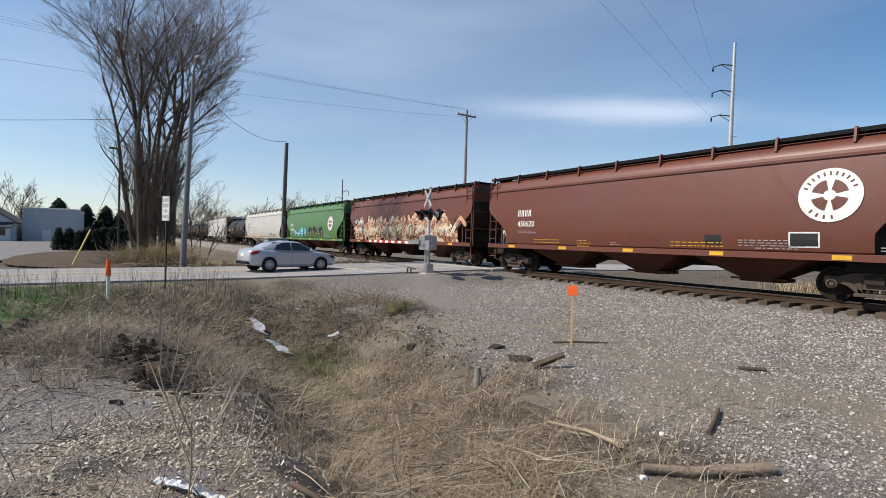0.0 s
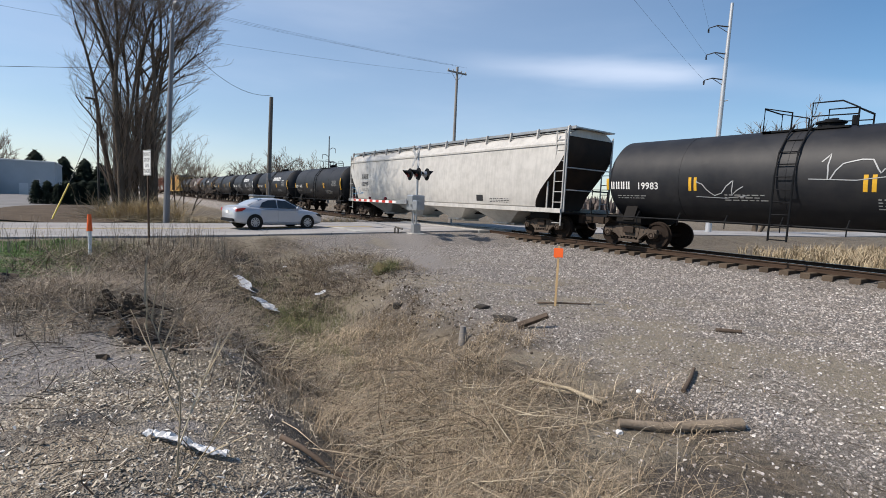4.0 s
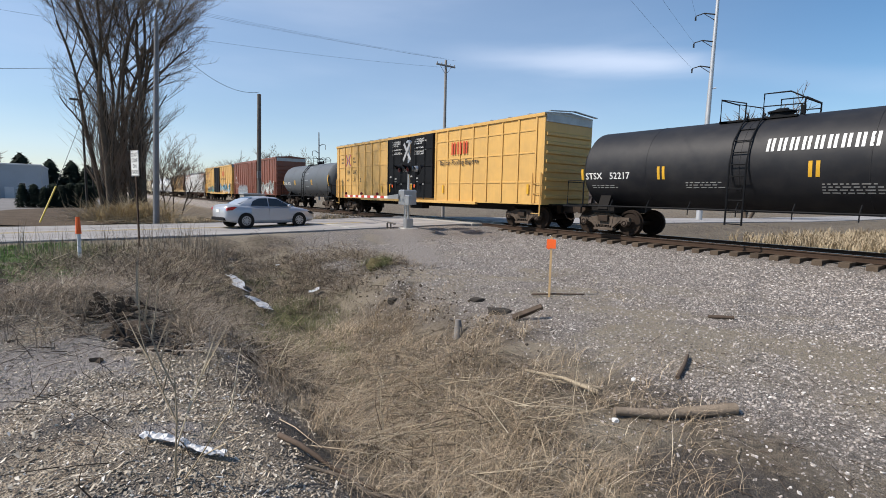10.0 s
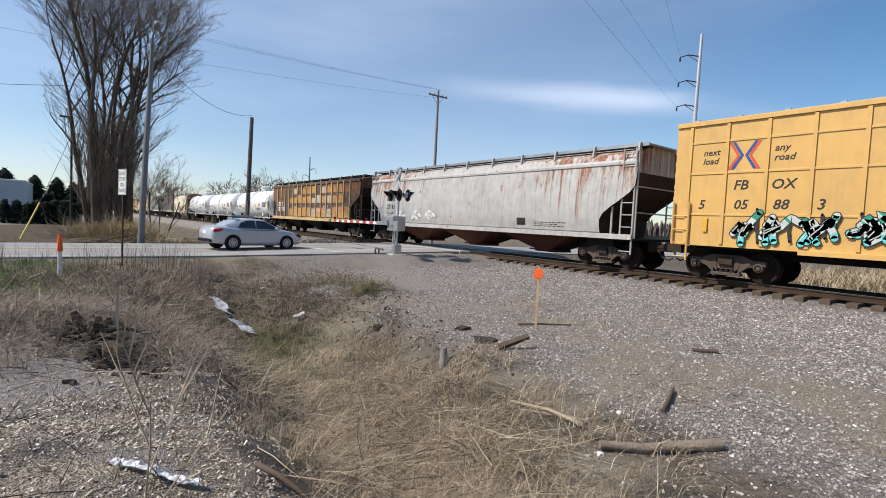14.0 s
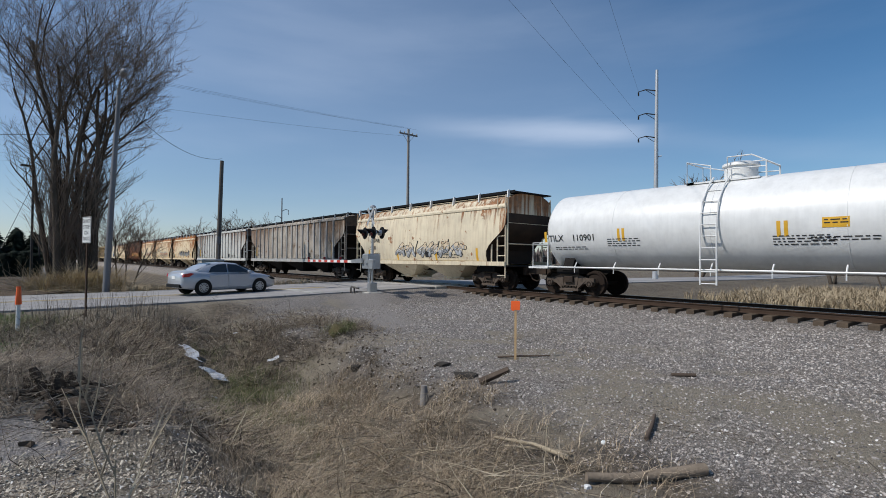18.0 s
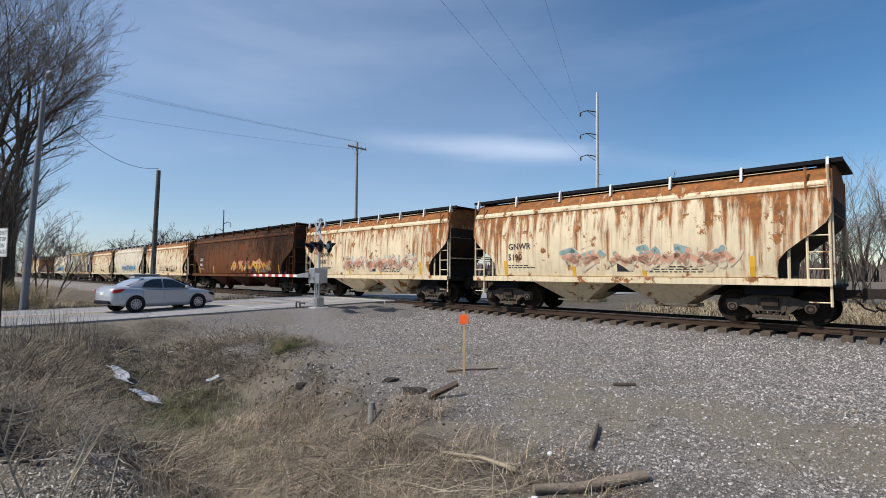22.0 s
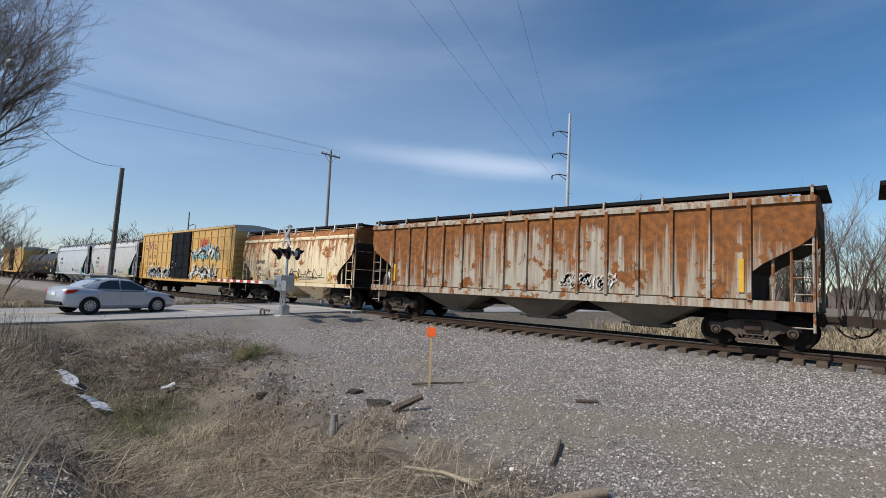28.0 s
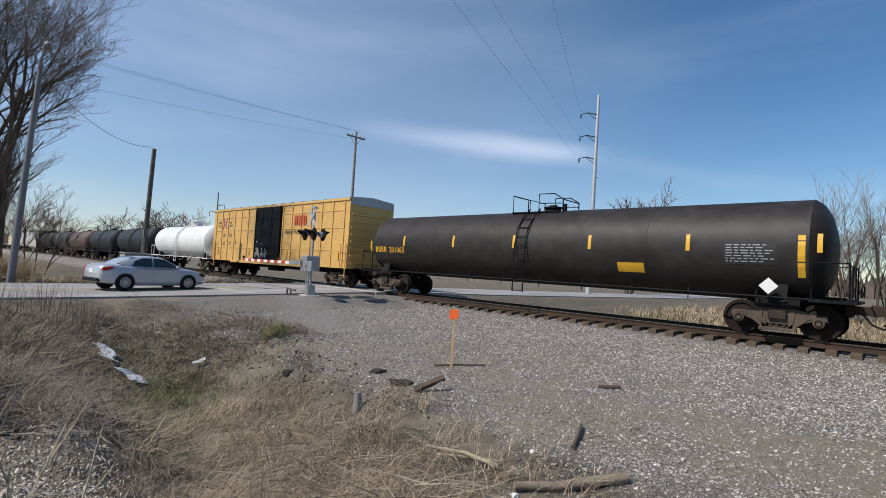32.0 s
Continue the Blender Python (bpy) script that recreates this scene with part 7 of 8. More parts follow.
cable((-36.1, 10.0, 8.0), (-36.1, 10.05, 5.0), 0.0, 0.02, "loose wire hanging down a pole")


def lattice_pole(x, y, h):
    t = pole("transmission_pole", x, y, h, 0.30, 0.16, M_LAMPPOLE, "distant slim transmission pole with three curved arms")
    for k, (s, z) in enumerate(((1, h - 4.2), (-1, h - 6.4), (1, h - 8.4))):
        part("side_arm", Geo().tube([(0, 0, z), (0, s * 1.2, z + 0.7), (0, s * 2.1, z + 0.5), (0, s * 2.15, z - 0.9)], 0.11, 5), M_LAMPPOLE, t)


lattice_pole(-150, 59.5, 21.0)

# ---- trees, buildings and the far side of the road ----
M_BARK = plain("grey_brown_bark", (0.145, 0.115, 0.088), 0.9, 0.0, 0.45, 4, 0.5)
M_TWIG = plain("pale_twigs", (0.27, 0.21, 0.165), 0.9, 0.0, 0.35, 3)


def grow(rng2, g, tw, p, d, length, r, depth, gnarl, spread, sides, thin=0.006, kids=(0, 4, 4, 4, 5, 5)):
    """A branch that bends upwards, thins out and forks; fine twigs go into tw."""
    n = 4 if depth > 1 else 3
    pts = [p]
    for i in range(n):
        d = (d + Vector((rng2.uniform(-1, 1), rng2.uniform(-1, 1), rng2.uniform(-0.6, 0.9))) * gnarl).normalized()
        p = p + d * (length / n)
        pts.append(p)
    r1 = r * (0.55 if depth else 0.3)
    (g if depth > 1 else tw).tube(pts, r, sides if depth > 1 else 3, r1)
    if depth == 0:
        return
    for k in range(kids[depth]):
        u = 0.30 + 0.70 * (k + rng2.random() * 0.6) / kids[depth]
        i = min(n - 1, int(u * n))
        q = pts[i].lerp(pts[i + 1], u * n - i if u * n - i < 1 else 1.0)
        side = Vector((rng2.uniform(-1, 1), rng2.uniform(-1, 1), rng2.uniform(-0.25, 0.5))).normalized()
        nd = (d * 1.0 + side * spread).normalized()
        grow(rng2, g, tw, q, nd, length * rng2.uniform(0.48, 0.66), max(thin, r * (1 - 0.5 * u) * 0.55), depth - 1, gnarl, spread, max(4, sides - 2), thin, kids)


def bare_tree(name, at, seed, stems, length, r, depth, label, spread=0.62, width=0.0, lean=0.25, category="tree", group="bare trees", thin=0.006):
    rng2 = random.Random(seed)
    t = thing(name, at, label, category, group)
    g, tw = Geo(), Geo()
    for k in range(stems):
        o = (k + 0.5) / stems * 2 - 1
        base = Vector((rng2.uniform(-0.4, 0.4) * min(1, width), o * width, -0.4))
        d = Vector((rng2.uniform(-1, 1) * lean * 0.7, (o + rng2.uniform(-0.35, 0.35)) * lean, 1.0)).normalized()
        grow(rng2, g, tw, base, d, length * rng2.uniform(0.75, 1.1), r * rng2.uniform(0.7, 1.15), depth, 0.10, spread, 9, thin)
    part("trunk", g, M_BARK, t, "", 60)
    part("crown", tw, M_TWIG, t, "crown of fine bare twigs")
    return t


def old_tree():
    """A cluster of tall stems that rise side by side from one stool, spread high up and carry shoots all the way."""
    rng2 = random.Random(7)
    t = thing("willow_tree", pose(-33.6, 1.75, -0.4), "big leafless many-stemmed tree with a spreading crown of fine twigs", "tree", "bare trees")
    g, tw = Geo(), Geo()
    stems = 11
    for k in range(stems):
        o = (k + 0.5) / stems * 2 - 1
        p = Vector((rng2.uniform(-0.9, 0.9), o * 0.98 + rng2.uniform(-0.1, 0.1), -0.4))
        d = Vector((rng2.uniform(-0.14, 0.14), o * 0.05, 1.0)).normalized()
        r = rng2.uniform(0.10, 0.21)
        rise = rng2.uniform(4.2, 6.2)
        pts = [p]
        for i in range(4):
            d = (d + Vector((rng2.uniform(-0.05, 0.05), rng2.uniform(-0.05, 0.05), 0.05))).normalized()
            pts.append(pts[-1] + d * rise / 4)
        g.tube(pts, r * 1.25, 10, r)
        for i in range(36):
            u = rng2.uniform(0.22, 1.0)
            q = pts[0].lerp(pts[-1], u)
            sd = Vector((rng2.uniform(-1, 1), rng2.uniform(-1, 1), rng2.uniform(1.8, 4.5))).normalized()
            grow(rng2, g, tw, q, sd, rng2.uniform(1.2, 3.6), 0.020, 1, 0.20, 0.7, 4)
        for i in range(2):
            q = pts[2].lerp(pts[-1], rng2.uniform(0.2, 1.0) if o > 0 else 1.0)
            sd = Vector((rng2.uniform(-0.6, 0.6), (0.9 if o > 0 else -0.5) * rng2.uniform(0.5, 1.1) + rng2.uniform(-0.3, 0.3), rng2.uniform(0.9, 1.6))).normalized()
            grow(rng2, g, tw, q, sd, rng2.uniform(1.5, 2.8), 0.045, 3, 0.22, 0.8, 6)
        d = (d + Vector((rng2.uniform(-0.18, 0.18), (o * 0.15 if o > 0 else o * 0.03) + rng2.uniform(-0.10, 0.12), 0))).normalized()
        d.y = max(d.y, -0.10)
        grow(rng2, g, tw, pts[-1], d, rng2.uniform(5.6, 7.8), r * 0.80, 5, 0.15, 0.74, 9, 0.006, (0, 4, 4, 4, 5, 5))
    part("trunk", g, M_BARK, t, "", 60)
    part("crown", tw, M_TWIG, t, "crown of fine bare twigs")


old_tree()
bare_tree("young_willow", pose(-35.6, 4.0, -0.5), 61, 5, 3.3, 0.05, 4, "thicket of young leafless shoots beside the big tree", 0.62, 0.9, 0.32, thin=0.008)
far_tree = bare_tree("bare_tree", pose(-105, -13.5, -0.6), 8, 3, 6.0, 0.20, 4, "bare spreading tree behind the buildings", 0.7, 0.4, 0.5, thin=0.028)
for x, y, k, a in ((-108, -20, 1.0, 40), (-118, -27, 1.1, 100), (-112, 62, 0.8, 80), (-120, 72, 0.9, 200), (-150, 52, 1.5, 150), (-160, 45, 1.3, 10), (-190, 58, 1.9, 190), (-205, 45, 1.6, 70), (-225, 34, 1.5, 250), (-240, 24, 1.3, 33), (-230, 62, 1.7, 120), (-95, 52, 0.7, 300), (-26.0, 62, 1.4, 60), (-12, 58, 0.8, 160)):
    c = copy_thing(far_tree, pose(x, y, -0.7, 0, 0, a))
    c.scale = (k, k, k)
thicket = bare_tree("bare_sapling", pose(-4, 39, -0.7), 19, 3, 4.6, 0.07, 4, "slender leafless sapling in a thicket beyond the field", 0.45, 0.5, 0.2, group="thicket")
rng3 = random.Random(8)
for k in range(20):
    c = copy_thing(thicket, pose(-6.0 + 0.95 * k + rng3.uniform(-0.4, 0.4), 36 + rng3.uniform(0, 9), -0.7, 0, 0, rng3.uniform(0, 360)))
    q = rng3.uniform(0.7, 1.25)
    c.scale = (q, q, q)


def hazy_wood(name, pts, label, m):
    """Far woodland as a long bank of upright ragged spires, a few metres deep."""
    rng2 = random.Random(len(pts) * 7 + int(pts[0][0]))
    v, f = [], []
    for (x0, y0, h0), (x1, y1, h1) in zip(pts, pts[1:]):
        d = math.hypot(x1 - x0, y1 - y0)
        for i in range(int(d * 2.2)):
            u = rng2.random()
            x, y = x0 + (x1 - x0) * u + rng2.uniform(-5, 5), y0 + (y1 - y0) * u + rng2.uniform(-5, 5)
            h = (h0 + (h1 - h0) * u) * rng2.uniform(0.55, 1.0)
            w = rng2.uniform(0.5, 1.5)
            a = rng2.uniform(0, 3.14)
            c, s = math.cos(a) * w, math.sin(a) * w
            k = len(v)
            v += [(x - c, y - s, -1), (x + c, y + s, -1), (x + c * 1.3, y + s * 1.3, h * 0.55), (x + c * 0.2, y + s * 0.2, h), (x - c * 1.2, y - s * 1.2, h * 0.6), (x + s * 0.8, y - c * 0.8, h * 0.5)]
            f += [(k, k + 1, k + 2, k + 5), (k + 5, k + 2, k + 3), (k, k + 5, k + 4), (k + 4, k + 5, k + 3)]
    ob = stuff_mesh(name, v, f, m)
    return tagged(ob, label, "woodland", kind="stuff")


M_FARWOOD = plain("hazy_bare_wood", (0.20, 0.165, 0.15), 1.0, 0.0, 0.35, 0.4)
M_CONIFER = plain("dark_conifer_green", (0.022, 0.034, 0.022), 0.9, 0.0, 0.45, 3)
hazy_wood("far_woodland", [(-420, -60, 9), (-430, 40, 9), (-400, 120, 10), (-300, 190, 9), (-160, 230, 9), (0, 260, 10), (160, 260, 9)], "distant bare woodland along the horizon", M_FARWOOD)
hazy_wood("far_woodland", [(-190, -130, 7), (-200, -70, 7), (-210, -25, 6)], "distant bare woodland behind the buildings", M_FARWOOD)


def conifer(name, at, h, w, seed, label, m, category, group):
    rng2 = random.Random(seed)
    t = thing(name, at, label, category, group)
    part("trunk", Geo().tube([(0, 0, -0.3), (0, 0, h * 0.8)], 0.03 * h, 6, 0.01 * h), M_BARK, t)
    g = Geo()
    for k in range(900):
        u = rng2.random() ** 0.8
        a = rng2.uniform(0, 2 * math.pi)
        rr = w * (1 - u) ** 0.62 * rng2.uniform(0.35, 1.1) + 0.04
        z = h * (0.04 + 0.96 * u)
        c, s = math.cos(a), math.sin(a)
        q = 0.16 * w + 0.06 * h * rng2.random()
        p = Vector((c * rr, s * rr, z))
        g.add([tuple(p + Vector((c, s, -0.3)) * q), tuple(p + Vector((-s, c, 0.2)) * q * 0.6), tuple(p - Vector((c, s, -0.9)) * q * 0.7), tuple(p - Vector((-s, c, -0.1)) * q * 0.6)], [(0, 1, 2), (0, 2, 3)])
    part("foliage", g, m, t, "dense dark green foliage")
    return t


hedge0 = conifer("arborvitae", pose(-50, -4.1, -0.45), 1.95, 0.50, 3, "clipped dark green arborvitae shrub in a row", M_CONIFER, "shrub", "hedge row")
for k, (y, q) in enumerate(((-3.4, 1.0), (-2.75, 0.9), (-2.2, 1.05), (-1.6, 1.0), (-1.1, 1.1), (-0.5, 1.1), (0.1, 1.0))):
    c = copy_thing(hedge0, pose(-50 + 0.3 * (k % 2), y, -0.45, 0, 0, 50 * k))
    c.scale = (1.25 * q, 1.25 * q, q)
spruce = conifer("spruce_tree", pose(-112, -5.2, -0.6), 6.6, 2.3, 4, "dark spruce standing behind the parking lot", M_CONIFER, "tree", "spruces")
for x, y, q in ((-114, -2.2, 1.0), (-113, 0.2, 0.9), (-116, -9.5, 1.15), (-111, 2.2, 0.8)):
    c = copy_thing(spruce, pose(x, y, -0.6, 0, 0, 40 * q))
    c.scale = (q, q, q)

M_SIDING = plain("pale_grey_siding", (0.42, 0.45, 0.48), 0.8, 0.0, 0.12, 2)
M_ROOF = plain("dark_shingles", (0.09, 0.09, 0.10), 0.9, 0.0, 0.3, 3)
M_TRIM = plain("white_trim", (0.62, 0.63, 0.64), 0.7, 0.0, 0.1, 4)
b = thing("flat_roofed_building", pose(-98, -8.3, -0.6), "low pale grey flat-roofed commercial building", "building")
part("wall", Geo().box(-8, 8, -3.1, 3.1, -0.5, 4.9), M_SIDING, b, "pale grey stuccoed wall")
part("roof", Geo().box(-8.1, 8.1, -3.2, 3.2, 4.9, 5.1, c=0.04), M_TRIM, b, "flat roof edge")
w = part("window", Geo().box(8.0, 8.06, 0.6, 1.4, 0.9, 2.5), M_TRIM, b)
part("pane", Geo().box(8.06, 8.08, 0.68, 1.32, 0.98, 2.42), M_GLASS, w, "dark window pane")
part("door", Geo().box(8.0, 8.06, -0.9, 0.1, -0.3, 1.9, c=0.01), M_TRIM, b, "white door")
for y in (-2.4, -0.2, 2.0):
    w = part("window", Geo().box(-2.0 + y * 2, -1.0 + y * 2, 3.1, 3.16, 1.0, 2.4), M_TRIM, b)
    part("pane", Geo().box(-1.9 + y * 2, -1.1 + y * 2, 3.16, 3.18, 1.1, 2.3), M_GLASS, w)
h = thing("house", pose(-92, -15.6, -0.6), "white clapboard house with a dark shingled gable roof", "house")
part("wall", Geo().prism([(-3.6, -0.5), (3.6, -0.5), (3.6, 3.0), (0, 5.4), (-3.6, 3.0)], -6, 4, axis="x"), M_TRIM, h, "white clapboard wall")
part("roof", Geo().prism([(-4.0, 2.85), (0, 5.55), (4.0, 2.85), (4.0, 2.7), (0, 5.38), (-4.0, 2.7)], -6.3, 4.3, axis="x"), M_ROOF, h, "dark shingled roof")
part("porch", Geo().box(4.0, 5.6, -1.0, 3.4, -0.5, 2.2), M_TRIM, h, "low white porch")
part("porch_roof", Geo().prism([(3.9, 2.9), (5.9, 2.2), (5.9, 2.08), (3.9, 2.75)], -1.3, 3.6), M_ROOF, h)
for y, z in ((-2.0, 1.2), (1.4, 1.2), (2.6, 1.0)):
    w = part("window", Geo().box(4.0 if y < 0 else 5.6, 4.06 if y < 0 else 5.66, y - 0.4, y + 0.4, z, z + 1.1), M_SIDING, h)
    part("pane", Geo().box(4.06 if y < 0 else 5.66, 4.08 if y < 0 else 5.68, y - 0.32, y + 0.32, z + 0.08, z + 1.02), M_GLASS, w)

M_DRIVE = asphalt_material("pale_drive", (0.155, 0.146, 0.14))
drive = part("driveway", Geo().box(-88, -26.1, -16.5, -5.0, -0.6, -0.27).box(-88, -34, -5.0, -1.2, -0.6, -0.275).box(-88, -52, -1.2, 3.0, -0.6, -0.28), M_DRIVE)
tagged(drive, "pale asphalt driveway and parking lot across the road", "driveway", kind="structure")


def mound(name, cx, cy, rx, ry, h, m, label):
    v, f = [], []
    nr, na = 7, 40
    for i in range(nr + 1):
        u = i / nr
        for k in range(na):
            a = 2 * math.pi * k / na
            e = 1 + 0.08 * noise.noise((math.cos(a) * 2, math.sin(a) * 2, cx))
            v.append((cx + rx * u * e * math.cos(a), cy + ry * u * e * math.sin(a), -0.30 + h * (1 - u * u) + 0.02 * noise.noise((cx + u * 9, a * 3, 0))))
    for i in range(nr):
        for k in range(na):
            f.append((i * na + k, (i + 1) * na + k, (i + 1) * na + (k + 1) % na, i * na + (k + 1) % na))
    ob = stuff_mesh(name, v, f, m)
    ob.data.polygons.foreach_set("use_smooth", [True] * len(f))
    return tagged(ob, label, "ground", kind="structure")


M_MULCH = plain("brown_mulch", (0.115, 0.085, 0.058), 0.95, 0.0, 0.35, 6, 0.5)
mound("mulch_island", -38.2, -1.1, 12.0, 4.4, 0.24, M_MULCH, "brown mulched island between the road and the driveway")

# ---- dry plants, stones, chips: what nobody could count ----


def island_mat(name, a, b2, rough=0.9, c3=None, trans=0.0):
    """Colour that changes from piece to piece of one mesh."""
    m, n, l, b = mat(name, rough)
    gm = n.new("ShaderNodeNewGeometry")
    ramp = n.new("ShaderNodeValToRGB")
    ramp.color_ramp.elements[0].color = rgba(a)
    ramp.color_ramp.elements[1].color = rgba(b2)
    if c3:
        e = ramp.color_ramp.elements.new(0.9)
        e.color = rgba(b2)
        ramp.color_ramp.elements[2].color = rgba(c3)
    l.new(gm.outputs["Random Per Island"], ramp.inputs["Fac"])
    v = obj_vec(n, l, vary=False)
    col = mix(n, l, noise_fac(n, l, v, 30, 3, 0.35, 0.65), ramp.outputs["Color"], tuple(x * 0.6 for x in a))
    k = n.new("ShaderNodeMix")
    k.data_type = 'RGBA'
    k.inputs["Factor"].default_value = 0.35
    l.new(ramp.outputs["Color"], k.inputs["A"])
    l.new(col, k.inputs["B"])
    l.new(k.outputs["Result"], b.inputs["Base Color"])
    return m


def scatter_stones(name, n, x0, x1, y0, y1, size, keep, m, label, seed, flat=0.6, slim=1.0, tip=0.5):
    r = np.random.RandomState(seed)
    cube = np.array([(-1, -1, -1), (1, -1, -1), (1, 1, -1), (-1, 1, -1), (-1, -1, 1), (1, -1, 1), (1, 1, 1), (-1, 1, 1)], float) * 0.58
    quads = np.array([(4, 5, 6, 7), (0, 1, 5, 4), (1, 2, 6, 5), (2, 3, 7, 6), (3, 0, 4, 7)])
    vs, fs = [], []
    made = tries = 0
    while made < n and tries < n * 12:
        tries += 1
        x, y = r.uniform(x0, x1), r.uniform(y0, y1)
        p = keep(x, y)
        if r.rand() > p:
            continue
        s = size * (0.45 + 1.1 * r.rand() ** 1.7) * (0.8 + 0.05 * math.hypot(x, y))
        q = cube * (s * r.uniform(0.7, 1.3) * (1 + (slim - 1) * r.rand() ** 2), s * r.uniform(0.6, 1.1), s * flat * r.uniform(0.6, 1.2)) + r.uniform(-0.28, 0.28, (8, 3)) * (s, s, s * min(1, flat * 1.4))
        a = r.uniform(0, 6.28)
        c, sn = math.cos(a), math.sin(a)
        t = r.uniform(-tip, tip)
        q[:, 2] += q[:, 0] * t
        q = np.stack([q[:, 0] * c - q[:, 1] * sn + x, q[:, 0] * sn + q[:, 1] * c + y, q[:, 2] + ground_z(x, y) + s * 0.18], 1)
        vs.append(q)
        fs.append(quads + made * 8)
        made += 1
    ob = stuff_mesh(name, np.concatenate(vs).tolist(), np.concatenate(fs).tolist(), m)
    return tagged(ob, label, "ground cover", kind="stuff")


M_STONE = island_mat("crushed_limestone", (0.15, 0.128, 0.113), (0.62, 0.558, 0.50), 0.85, (0.86, 0.82, 0.77))
M_CHIP = island_mat("shredded_wood", (0.12, 0.095, 0.072), (0.73, 0.64, 0.505), 0.9, (0.93, 0.89, 0.82))


def near_weight(x, y):
    d = math.hypot(x, y)
    return min(1.0, (6.0 / max(d, 1.0)) ** 1.1)


def stone_keep(x, y):
    tan, dark, path = bare(x, y)
    k = zone(x, y)[0] ** 1.5 * near_weight(x, y) * (1 - 0.8 * tan) * (1 - 0.6 * dark) * (1 - 0.85 * path)
    return k * (0.2 if y > 15.35 else 1) * smooth01(3.0, 1.0, x)


def chip_keep(x, y):
    return zone(x, y)[1] * near_weight(x, y) * (0.35 + 0.65 * smooth01(-0.2, 0.2, noise.noise((x * 0.9, y * 0.9, 2.0)))) * (1 - 0.72 * bare(x, y)[2]) * smooth01(-0.5, -1.5, x) * smooth01(-3.0, -2.0, y)


scatter_stones("gravel", 84000, -16, 3.0, 3.6, 15.9, 0.0130, stone_keep, M_STONE, "loose grey crushed stone of the railway shoulder", 1)
scatter_stones("gravel", 5000, -10, 1.0, 2.0, 6.0, 0.014, lambda x, y: 0.25 * near_weight(x, y), M_STONE, "sparse pebbles on bare soil", 2)
scatter_stones("wood_chips", 64000, -9.0, -0.6, -3.0, 2.2, 0.0088, chip_keep, M_CHIP, "pale shredded wood chips over grey dirt", 3, 0.35, 4.0, 0.9)


def scatter_blades(name, n, area, keep, length, width, lean, colour, label, seed, tuft=12, lodge=None, z_off=0.0, category="grass"):
    """Tufts of bent blades; each blade is a strip of three quads that thins to a point."""
    r = random.Random(seed)
    v, f = [], []
    x0, x1, y0, y1 = area
    made = tries = 0
    while made < n and tries < n * 15:
        tries += 1
        cx, cy = r.uniform(x0, x1), r.uniform(y0, y1)
        if r.random() > keep(cx, cy):
            continue
        made += 1
        base_a = r.uniform(0, 6.28)
        for k in range(tuft):
            x, y = cx + r.gauss(0, 0.07), cy + r.gauss(0, 0.07)
            z = ground_z(x, y) + z_off - 0.02
            ln = length * r.uniform(0.45, 1.25)
            a = base_a + r.gauss(0, 1.2) if lodge is None else lodge(x, y) + r.gauss(0, 1.2)
            q = lean * r.uniform(0.5, 1.4)
            c, s = math.cos(a), math.sin(a)
            w = width * r.uniform(0.6, 1.3) * (0.55 + 0.09 * math.hypot(x, y))
            k0 = len(v)
            for i in range(4):
                u = i / 3
                out = ln * q * u * u
                up = ln * u * max(0.05, (1 - 0.55 * q * u))
                ww = w * (1 - u * 0.85) / 2
                v.append((x + c * out - s * ww, y + s * out + c * ww, z + up))
                v.append((x + c * out + s * ww, y + s * out - c * ww, z + up))
            f += [(k0, k0 + 1, k0 + 3, k0 + 2), (k0 + 2, k0 + 3, k0 + 5, k0 + 4), (k0 + 4, k0 + 5, k0 + 7, k0 + 6)]
    ob = stuff_mesh(name, v, f, colour)
    return tagged(ob, label, category, kind="stuff")


M_STRAW = island_mat("dry_straw", (0.08, 0.058, 0.04), (0.64, 0.50, 0.33), 0.85, (0.88, 0.77, 0.59))
M_STALK = island_mat("pale_dead_stalk", (0.22, 0.175, 0.12), (0.46, 0.38, 0.26), 0.85, (0.66, 0.58, 0.43))
M_BROWNWEED = island_mat("brown_dead_weeds", (0.05, 0.04, 0.03), (0.47, 0.38, 0.28), 0.9, (0.80, 0.70, 0.54))
M_OLIVE = island_mat("olive_new_grass", (0.07, 0.085, 0.025), (0.20, 0.20, 0.075), 0.8, (0.34, 0.30, 0.15))
M_TURF = island_mat("fresh_green_grass", (0.045, 0.11, 0.016), (0.13, 0.23, 0.04), 0.7)
M_FIELD = island_mat("tall_dry_field_grass", (0.30, 0.23, 0.14), (0.52, 0.43, 0.29), 0.9)


def bell(x, y, cx, cy, rx, ry):
    return math.exp(-((x - cx) / rx) ** 2 - ((y - cy) / ry) ** 2)


def clear_of_litter(x, y):
    return 1 - min(1.0, 1.2 * (bell(x, y, -12.6, 2.95, 1.5, 0.45) + bell(x, y, -12.05, 4.6, 0.35, 0.4)))


def straw_keep(x, y):
    k = min(1.0, 1.2 * bell(x, y, -4.8, 3.1, 2.0, 1.15) + 0.45 * bell(x, y, -8.0, 4.2, 2.2, 1.0) + 0.6 * bell(x, y, -2.7, 2.4, 1.1, 0.9))
    return k * (0.35 + 0.65 * smooth01(-0.25, 0.2, noise.noise((x * 1.4, y * 1.4, 14.0))))


